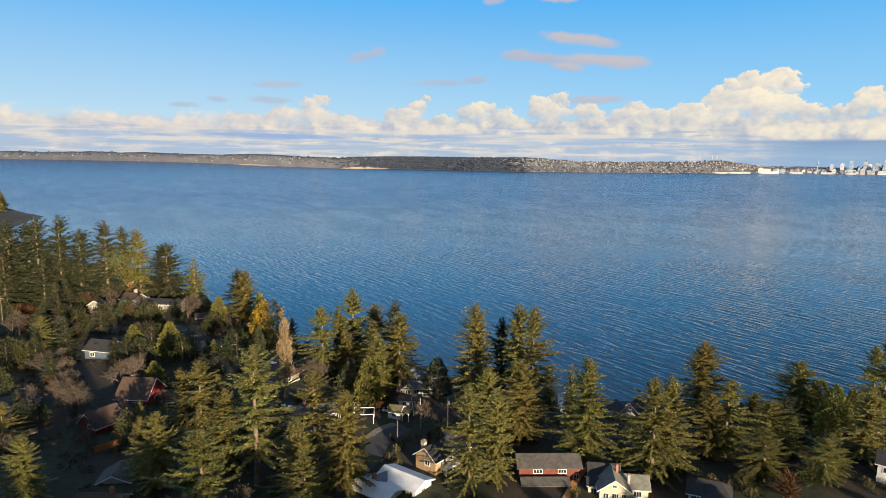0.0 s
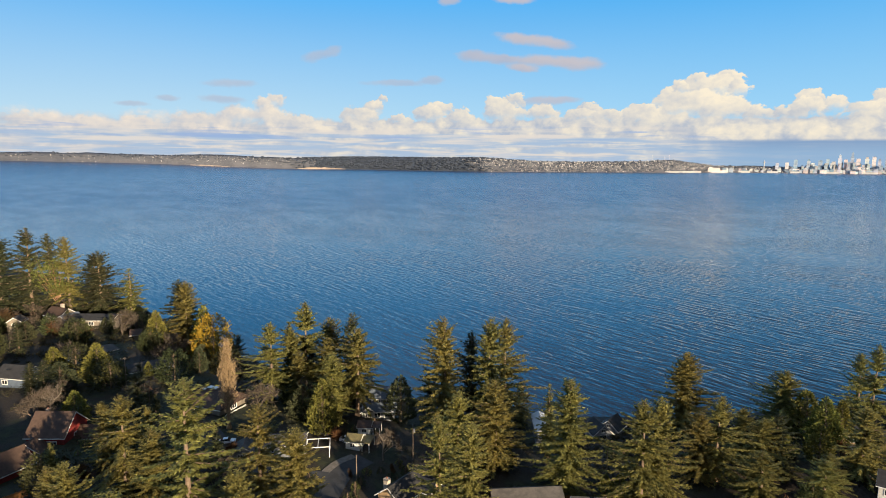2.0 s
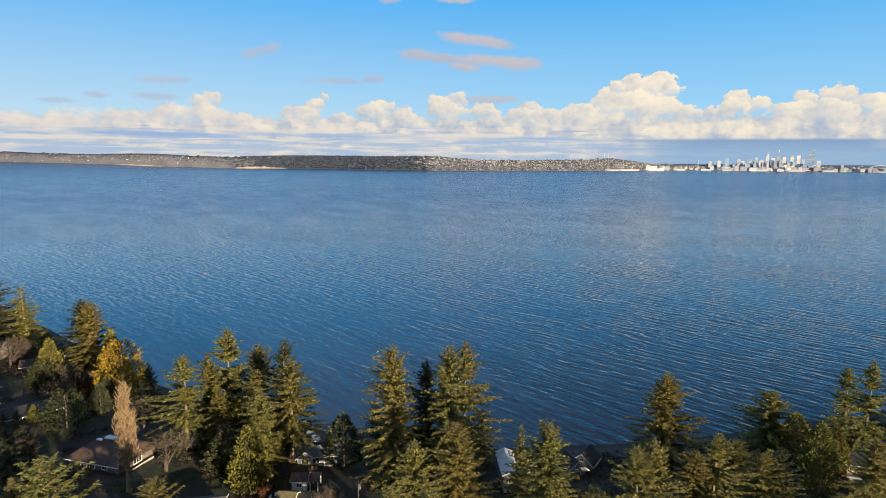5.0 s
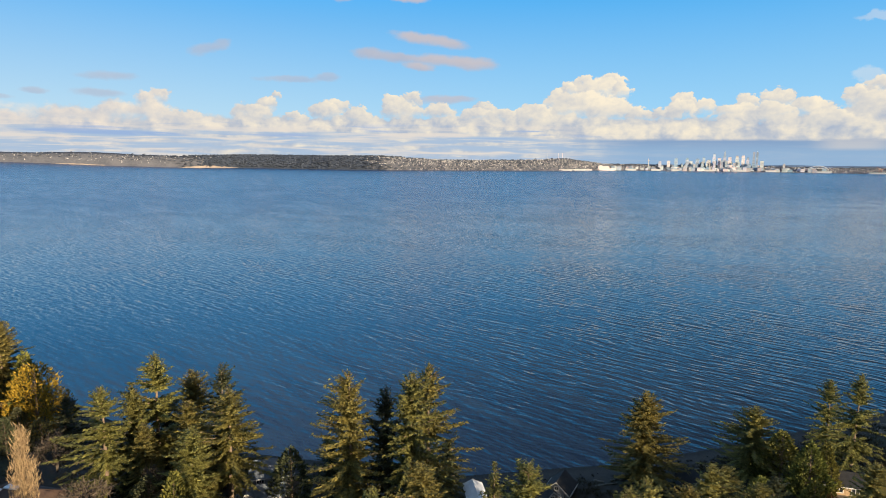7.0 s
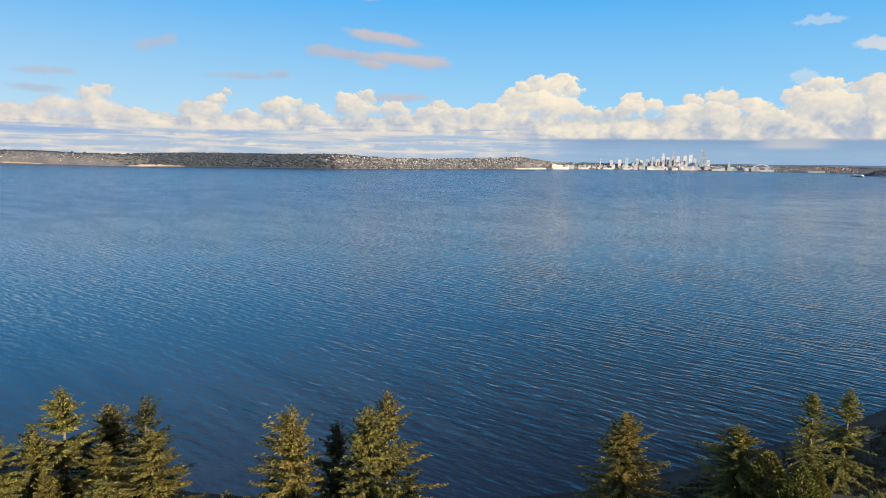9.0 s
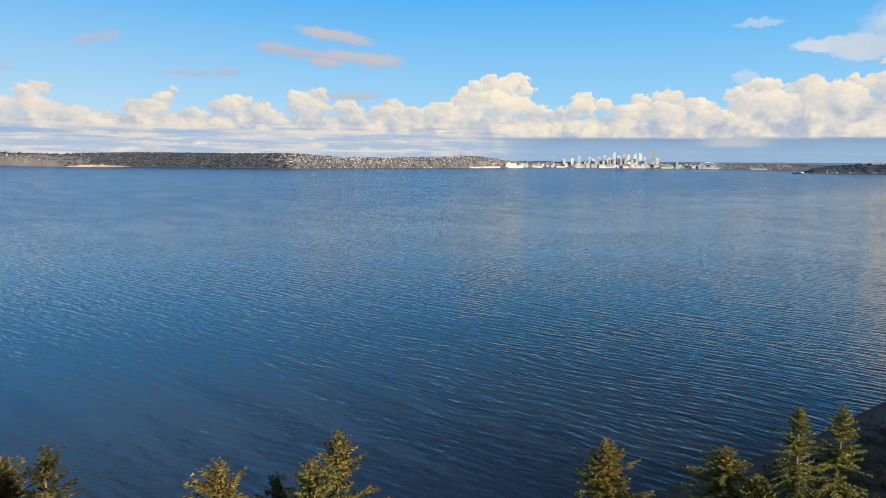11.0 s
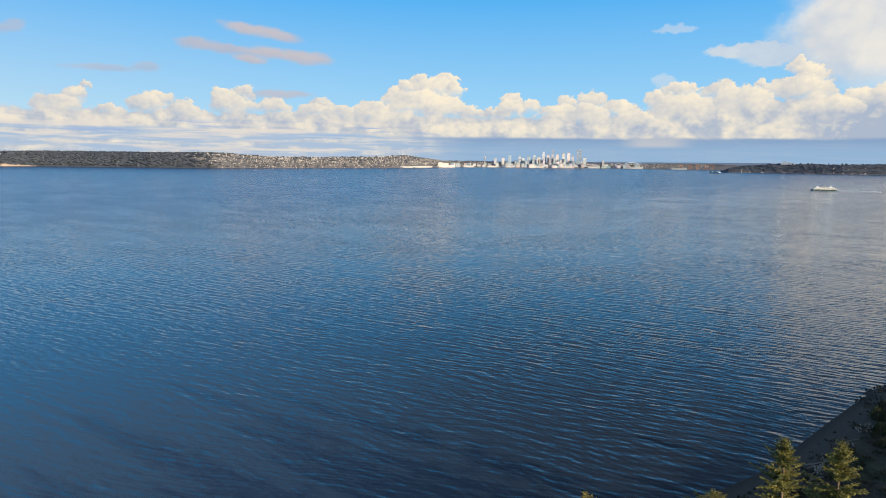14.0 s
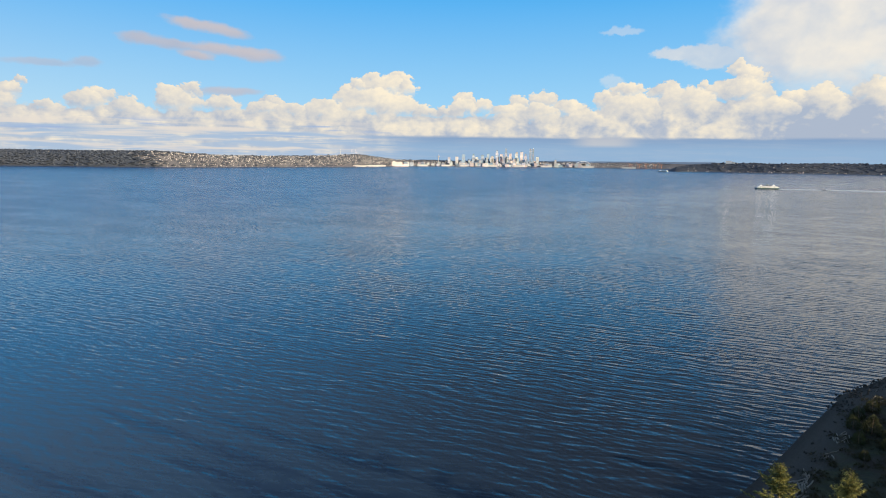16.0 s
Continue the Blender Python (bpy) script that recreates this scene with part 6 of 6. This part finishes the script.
# ---- the far shore ----
def far_strip(name, a0, a1, edge, depth, mat, seed, rough=5.0):
    rng = np.random.default_rng(seed)
    azs = np.arange(a0, a1 + 0.01, 0.2)
    verts, faces = [], []
    wob = np.convolve(rng.normal(0, 1, len(azs) + 8), np.ones(9) / 3, "valid")
    for az, w in zip(azs, wob):
        d, z0, top = edge(az)
        for r, z in ((-10, z0 - 3), (0, z0 + 0.4), (8, z0 + 3), (depth * 0.3, z0 + (top - z0) * 0.45), (depth * 0.65, z0 + (top - z0) * 0.8), (depth, top + w * rough * 0.4), (depth * 1.5, z0 - 4)):
            rr = d + r
            x, y = polar(az, rr)
            verts.append((x, y, z))
    k = 7
    for i in range(len(azs) - 1):
        for j in range(k - 1):
            faces.append((i * k + j, (i + 1) * k + j, (i + 1) * k + j + 1, i * k + j + 1))
    me = mesh_from(name, verts, faces, MAT[mat])
    me.polygons.foreach_set("use_smooth", np.ones(len(faces), dtype=bool))
    return me


def alki(az):
    """The nearer wooded point to the south-east."""
    d = np.interp(az, (39.6, 40.2, 41.7, 44, 48, 51, 55, 70), (3860, 3822, 3900, 3935, 3964, 4060, 4150, 4300))
    return d, 0.0, np.interp(az, (39.6, 40.2, 41.7, 44, 48, 55, 70), (4, 22, 38, 50, 52, 58, 60))


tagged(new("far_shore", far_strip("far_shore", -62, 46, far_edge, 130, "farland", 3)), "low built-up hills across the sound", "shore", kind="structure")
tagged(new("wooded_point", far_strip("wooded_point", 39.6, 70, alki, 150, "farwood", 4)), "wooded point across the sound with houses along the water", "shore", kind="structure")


def wooded_hill(az):
    """The dark wooded bluff, a little proud of the built-up slope behind it."""
    d, z0, top = far_edge(az)
    w = float(np.clip(min((az + 21.0) / 1.8, (-1.5 - az) / 4.5), 0, 1))
    return d + 4 - 8 * w, z0, z0 + (top + 1.5 - z0) * (0.25 + 0.75 * w)


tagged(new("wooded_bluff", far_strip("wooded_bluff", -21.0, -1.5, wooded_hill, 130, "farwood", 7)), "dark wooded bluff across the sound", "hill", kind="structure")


def mountain(az):
    return 4720.0, 0.0, np.interp(az, (26, 30, 33, 36, 39, 43, 48, 56, 70), (20, 42, 38, 42, 44, 46, 44, 44, 44))


tagged(new("far_ridge", far_strip("far_ridge", 26, 70, mountain, 90, "ridge", 6, 2.0)), "mountain foothills on the horizon, haze blue put into their colour", "hills", kind="structure")


def slope_point(edge, az, t, depth):
    """A place on the far hillside, t from the water (0) to the ridge (1)."""
    d, z0, top = edge(az)
    r = d + depth * t
    z = z0 + np.interp(t, (0, 0.06, 0.3, 0.65, 1.0), (0.4, 3, 0, 0, 0)) if t < 0.06 else z0 + (top - z0) * np.interp(t, (0.06, 0.3, 0.65, 1.0), (0.06, 0.45, 0.8, 1.0))
    return polar(az, r) + (float(z),)


def far_woods():
    rng = np.random.default_rng(41)
    verts, faces = [], []

    def clump(x, y, z, w, h):
        o = len(verts)
        k = 5
        for ring, (rr, zz) in enumerate(((0.75, 0.0), (1.0, 0.35), (0.6, 0.75))):
            for i in range(k):
                a = i * math.tau / k + ring
                verts.append((x + w * rr * math.cos(a) * rng.uniform(0.7, 1.2), y + w * rr * math.sin(a) * rng.uniform(0.7, 1.2), z - 2 + (h + 2) * zz))
        verts.append((x, y, z + h))
        for ring in range(2):
            for i in range(k):
                p, q = o + ring * k + i, o + ring * k + (i + 1) % k
                faces.append((p, q, q + k, p + k))
        for i in range(k):
            faces.append((o + 2 * k + i, o + 2 * k + (i + 1) % k, o + 3 * k))

    for n, a0, a1, edge, depth, t0, t1 in ((1450, -19.5, -5.5, far_edge, 130, 0.08, 1.02), (420, -21, -3, far_edge, 130, 0.95, 1.05), (260, -50, -21, far_edge, 130, 0.4, 1.0), (60, -62, -40, far_edge, 130, 0.5, 1.0), (900, -5, 18, far_edge, 130, 0.05, 1.03), (250, 18, 40, far_edge, 130, 0.6, 1.0), (1100, 40.2, 62, alki, 150, 0.08, 1.03)):
        for _ in range(n):
            az, t = rng.uniform(a0, a1) + (rng.normal(0, 1.3) if a1 < 30 else 0.0), rng.uniform(t0, t1)
            x, y, z = slope_point(edge, az, min(t, 1.0), depth)
            clump(x, y, z, rng.uniform(9, 17) if n == 1450 else rng.uniform(3, 11) if n > 100 else rng.uniform(8, 16), rng.uniform(2, 5.5) * (1.3 if t > 0.95 else 1.0))
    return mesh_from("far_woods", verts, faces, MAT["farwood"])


tagged(new("far_woods", far_woods()), "evergreen woods on the far hills, haze put into their blue-grey", "woods", kind="stuff")


def far_homes():
    rng = np.random.default_rng(43)
    verts, faces = [], []

    def home(x, y, z, w, h):
        o = len(verts)
        d = w * 0.35
        for zz in (-2.5, h):
            for sx, sy in ((-1, -1), (1, -1), (1, 1), (-1, 1)):
                verts.append((x + sx * w / 2, y + sy * d, z + zz))
        verts.append((x - w / 2, y, z + h * 1.45)), verts.append((x + w / 2, y, z + h * 1.45))
        for f in ((0, 1, 5, 4), (1, 2, 6, 5), (2, 3, 7, 6), (3, 0, 4, 7), (4, 5, 9, 8), (6, 7, 8, 9), (5, 6, 9), (7, 4, 8)):
            faces.append([o + i for i in f])

    for n, a0, a1, edge, depth, t0, t1 in ((60, -50, -33, far_edge, 130, 0.05, 0.6), (150, -33, -22, far_edge, 130, 0.2, 0.9), (30, -20, -5, far_edge, 130, 0.6, 0.95), (1500, -5.0, 16, far_edge, 130, 0.30, 1.0), (420, -4, 16, far_edge, 130, 0.02, 0.35), (1100, 14, 39, far_edge, 130, 0.02, 0.9), (70, 33, 40, far_edge, 130, 0.0, 0.3), (70, 40.5, 60, alki, 150, 0.3, 1.0), (90, 41, 60, alki, 150, 0.01, 0.1)):
        for _ in range(n):
            az, t = rng.uniform(a0, a1) + (rng.normal(0, 1.3) if a1 < 30 else 0.0), rng.uniform(t0, t1)
            x, y, z = slope_point(edge, az, t, depth)
            home(x, y, z + 1.5, rng.uniform(1.8, 4.4), rng.uniform(1.0, 2.1))
    return mesh_from("far_homes", verts, faces, MAT["farhome"])


tagged(new("far_homes", far_homes()), "hundreds of pale houses on the far hillsides", "houses", kind="stuff")


def bluff(a0, a1, low, high, name="bluff"):
    verts, faces = [], []
    for az in np.arange(a0, a1 + 0.01, 0.15):
        d, z0, _ = far_edge(az)
        w = math.sin((az - a0) / (a1 - a0) * math.pi)
        for r, z in ((-3, -1), (-2, low * w), (6, low * w + (high - low) * w + math.sin(az * 9) * 1.2)):
            x, y = polar(az, d + r)
            verts.append((x, y, z0 + z))
    n = len(verts) // 3
    for i in range(n - 1):
        for j in range(2):
            faces.append((i * 3 + j, i * 3 + 3 + j, i * 3 + 4 + j, i * 3 + 1 + j))
    return tagged(new(name, mesh_from(name, verts, faces, MAT["sand"])), "pale sandy bluff at the water's edge", "bluff", kind="structure")


bluff(-21.5, -16.2, 3, 13)
bluff(-30.5, -26.4, 2, 5, "sand_spit")


def far_thing(name, az, back, label, category, group=""):
    ob = new(name)
    d, z0, _ = far_edge(az)
    x, y = polar(az, d + back)
    ob.matrix_basis = pose(x, y, z0 + 1.0, 0, 0, -az)
    return tagged(ob, label, category, group)


def tower(az, back, w, h, kind, crown=0, setback=0.0):
    """An office tower: shaft, ledges between groups of storeys, and a roof house or mast."""
    ob = far_thing("office_tower", az, back, {"towerpale": "pale stone office tower on the skyline", "towerglass": "blue glass office tower on the skyline", "towerdark": "dark glass office tower on the skyline"}[kind], "skyscraper", "downtown skyline")
    d = w * 0.8
    top = h * (1 - setback)
    part("shaft", boxes((-w / 2, w / 2, -d / 2, d / 2, -4, top)), MAT[kind], ob)
    if setback:
        part("upper_shaft", boxes((-w * 0.33, w * 0.33, -d * 0.33, d * 0.33, top, h)), MAT[kind], ob)
    if w > 9:
        for z in np.arange(6, top - 3, 7.5):
            part("window_band", boxes((-w / 2 - 0.15, w / 2 + 0.15, -d / 2 - 0.15, d / 2 + 0.15, z, z + 2.6)), MAT["towerglass"], ob)
    part("roof_house", boxes((-w * 0.22, w * 0.22, -d * 0.22, d * 0.22, h, h + 3)), MAT["towerdark"], ob)
    if crown:
        bm = bmesh.new()
        tube(bm, (0, 0, h + 3), (0, 0, h + 3 + crown), 0.7, 0.25, 5)
        part("mast", bm, MAT["metal"], ob)


_rng = np.random.default_rng(61)
for az, w, h, kind, crown, setback in (
    (22.0, 16, 78, "towerdark", 0, 0), (22.9, 15, 80, "towerglass", 0, 0.1), (23.7, 17, 76, "towerdark", 0, 0), (24.2, 13, 84, "towerglass", 0, 0),
    (25.0, 15, 108, "towerglass", 4, 0.15), (25.8, 14, 122, "towerdark", 5, 0.2), (26.2, 15, 88, "towerpale", 0, 0), (26.75, 16, 98, "towerpale", 0, 0.1),
    (27.2, 15, 100, "towerpale", 0, 0), (27.55, 13, 86, "towerglass", 0, 0.15), (27.98, 11, 122, "towerdark", 3, 0), (28.22, 10, 122, "towerdark", 3, 0), (28.6, 16, 66, "towerpale", 0, 0),
    (23.2, 14, 60, "towerpale", 0, 0), (24.6, 16, 70, "towerpale", 0, 0), (25.4, 15, 82, "towerpale", 0, 0), (21.4, 15, 62, "towerpale", 0, 0), (20.7, 14, 58, "towerglass", 0, 0), (30.2, 10, 48, "towerpale", 3, 0),
):
    tower(az, 60, w * 1.3, h, kind, crown, setback)
for i in range(300):
    low = i % 2
    az = float(np.clip(_rng.normal(24.8, 4.2 if low else 2.8), 16.8, 33.0))
    tall = _rng.uniform(10, 26) if low else _rng.uniform(24, 72) * max(0.3, 1 - abs(az - 25.4) / 8)
    tower(az, _rng.uniform(5, 40) if low else _rng.uniform(30, 110), _rng.uniform(12, 28) if low else _rng.uniform(8, 17), tall, ("towerpale", "towerglass", "towerpale", "towerpale", "towerdark")[i % 5])

nd = far_thing("observation_tower", 19.75, 30, "slender observation tower with a saucer top", "tower")
bm = bmesh.new()
tube(bm, (0, 0, 0), (0, 0, 62), 4.0, 1.6, 8)
part("shaft", bm, MAT["towerpale"], nd)
bm = bmesh.new()
tube(bm, (0, 0, 60), (0, 0, 64), 2.5, 8.0, 14), tube(bm, (0, 0, 64), (0, 0, 67), 8.0, 3.0, 14)
part("saucer", bm, MAT["towerpale"], nd)
bm = bmesh.new()
tube(bm, (0, 0, 67), (0, 0, 80), 0.9, 0.3, 5)
part("spire", bm, MAT["towerpale"], nd)
for az in (11.0, 12.0, 12.35):
    m = far_thing("radio_mast", az, 120, "thin pale radio mast on the hill", "radio mast", "radio masts")
    bm = bmesh.new()
    for z in np.arange(60, 104, 4):
        tube(bm, (0, 0, z), (0, 0, z + 4), 1.0, 0.9, 4)
    part("mast", bm, MAT["towerpale"], m)
    part("base", boxes((-3, 3, -3, 3, 50, 62)), MAT["towerpale"], m)
pier = far_thing("pier_building", 16.0, -4, "large pale grain terminal on the waterfront", "building")
part("hall", boxes((-34, 34, -8, 8, -1, 27)), MAT["towerpale"], pier)
part("annex", boxes((34, 70, -7, 7, -1, 12)), MAT["towerpale"], pier)
part("roof_house", boxes((-26, -10, -5, 5, 27, 33)), MAT["towerpale"], pier)
for az, w, h in ((12.6, 90, 5), (13.6, 110, 6), (14.5, 70, 5), (18.3, 70, 9), (20.4, 60, 7), (22.0, 50, 8), (24.5, 80, 7), (27.0, 70, 8), (29.3, 60, 8), (33.0, 80, 8), (36.5, 90, 6)):
    p = far_thing("pier_shed", az, -3, "long pale waterfront shed", "shed", "waterfront sheds")
    part("wall", boxes((-w / 2, w / 2, -5, 5, -1, h)), MAT["whitewall"], p)
    bm = bmesh.new()
    solid(bm, [(-6, h), (6, h), (0, h + 2.5)], -w / 2 - 1, w / 2 + 1)
    part("roof", bm, MAT["towerpale"], p)
st = far_thing("stadium", 32.6, 60, "stadium with white roof arches", "stadium")
part("bowl", boxes((-48, 48, -20, 20, -2, 17)), MAT["towerpale"], st)
for dy in (-18, 18):
    bm = bmesh.new()
    last = None
    for i in range(17):
        t = i / 16 * math.pi
        p = Vector((-52 * math.cos(t), dy, 14 + 26 * math.sin(t)))
        if last is not None:
            tube(bm, last, p, 1.6, 1.6, 5)
        last = p
    part("arch", bm, MAT["whiteroof"], st)
part("roof", boxes((-40, 40, -18, 18, 24, 26)), MAT["whiteroof"], st)
for az in (36.6, 37.3, 37.9, 38.6, 39.1):
    k = far_thing("harbour_crane", az, -2, "orange harbour crane with raised boom", "crane", "harbour cranes")
    for x in (-5, 5):
        part("leg", boxes((x - 0.9, x + 0.9, -4, -2.4, -1, 26)), MAT["orange"], k)
    bm = bmesh.new()
    tube(bm, (-10, -3, 26), (16, -3, 27), 1.3, 1.3, 4), tube(bm, (-6, -3, 26), (-17, -3, 42), 1.1, 0.8, 4)
    part("boom", bm, MAT["orange"], k)
cap = far_thing("hospital", 44.3, -430, "pale block on the wooded ridge", "building")
part("wall", boxes((-16, 16, -6, 6, 46, 62)), MAT["trim"], cap)
part("wing", boxes((16, 34, -6, 6, 44, 56)), MAT["whitewall"], cap)


# ---- ferries ----
def ferry(x, y, turn, s, label):
    ob = new("ferry")
    ob.matrix_basis = pose(x, y, 0, 0, 0, turn) @ Matrix.Diagonal((s, s, s, 1))

    def deck(name, length, beam, z0, z1, mat, sharp=0.75):
        bm = bmesh.new()
        out = [(-0.5, 0.0), (-0.5 * sharp - 0.08, -0.5), (0.5 * sharp + 0.08, -0.5), (0.5, 0.0), (0.5 * sharp + 0.08, 0.5), (-0.5 * sharp - 0.08, 0.5)]
        a = [bm.verts.new((px * length, py * beam, z0)) for px, py in out]
        b = [bm.verts.new((px * length * 1.01, py * beam * 1.02, z1)) for px, py in out]
        bm.faces.new(a[::-1]), bm.faces.new(b)
        for i in range(6):
            bm.faces.new((a[i], a[(i + 1) % 6], b[(i + 1) % 6], b[i]))
        return part(name, bm, MAT[mat], ob)

    deck("hull", 100, 22, -1.5, 4.6, "ferrygreen", 0.7)
    deck("car_deck", 98, 22.5, 4.6, 7.6, "ferrywhite", 0.74)
    deck("passenger_deck", 78, 21, 7.6, 11.4, "ferrywhite", 0.84)
    deck("sun_deck", 60, 19, 11.4, 12.2, "ferrywhite", 0.84)
    for z, n, length, beam in ((5.4, 12, 84, 22.9), (9.2, 18, 66, 21.6)):
        for i in range(n):
            u = (i + 0.5) / n * length - length / 2
            for sy in (-1, 1):
                part("window", boxes((u - length / n * 0.32, u + length / n * 0.32, sy * beam / 2 - 0.15, sy * beam / 2 + 0.15, z, z + 1.5)), MAT["glass"], ob)
    for sx in (-1, 1):
        w = part("wheelhouse", boxes((sx * 26 - 4, sx * 26 + 4, -5, 5, 12.2, 16.4)), MAT["ferrywhite"], ob)
        part("bridge_window", boxes((sx * 26 - 4.15, sx * 26 + 4.15, -4.4, 4.4, 14.2, 15.4)), MAT["glass"], w)
        bm = bmesh.new()
        tube(bm, (sx * 24, 0, 16.4), (sx * 24, 0, 23), 0.3, 0.15, 5)
        part("mast", bm, MAT["ferrywhite"], ob)
    f = part("funnel", boxes((-4, 4, -2.6, 2.6, 12.2, 19.5)), MAT["ferrygreen"], ob)
    part("funnel_band", boxes((-4.1, 4.1, -2.7, 2.7, 16.2, 17.6)), MAT["ferrywhite"], f)
    return tagged(ob, label, "ferry", "ferries")


ferry(1478, 1470, -27, 0.66, "white and green car ferry crossing the sound")
ferry(2335, 2935, -60, 0.62, "distant white and green car ferry near the far shore")


def wake():
    verts, faces = [], []
    rng = np.random.default_rng(8)
    x, y = 1507.0, 1455.0
    for i in range(40):
        t = i / 39
        w = 16 + 60 * t
        px, py = x + 800 * t, y - 545 * t - 90 * t * t
        for k in (-1, 1):
            verts.append((px + 0.45 * k * w + rng.uniform(-1, 1), py + 0.9 * k * w, 0.12))
    for i in range(39):
        if rng.uniform() < 0.92:
            faces.append((2 * i, 2 * i + 2, 2 * i + 3, 2 * i + 1))
    return mesh_from("wake", verts, faces, MAT["foam"])


tagged(new("wake", wake()), "pale foam wake trailing behind the ferry", "wake", kind="structure")
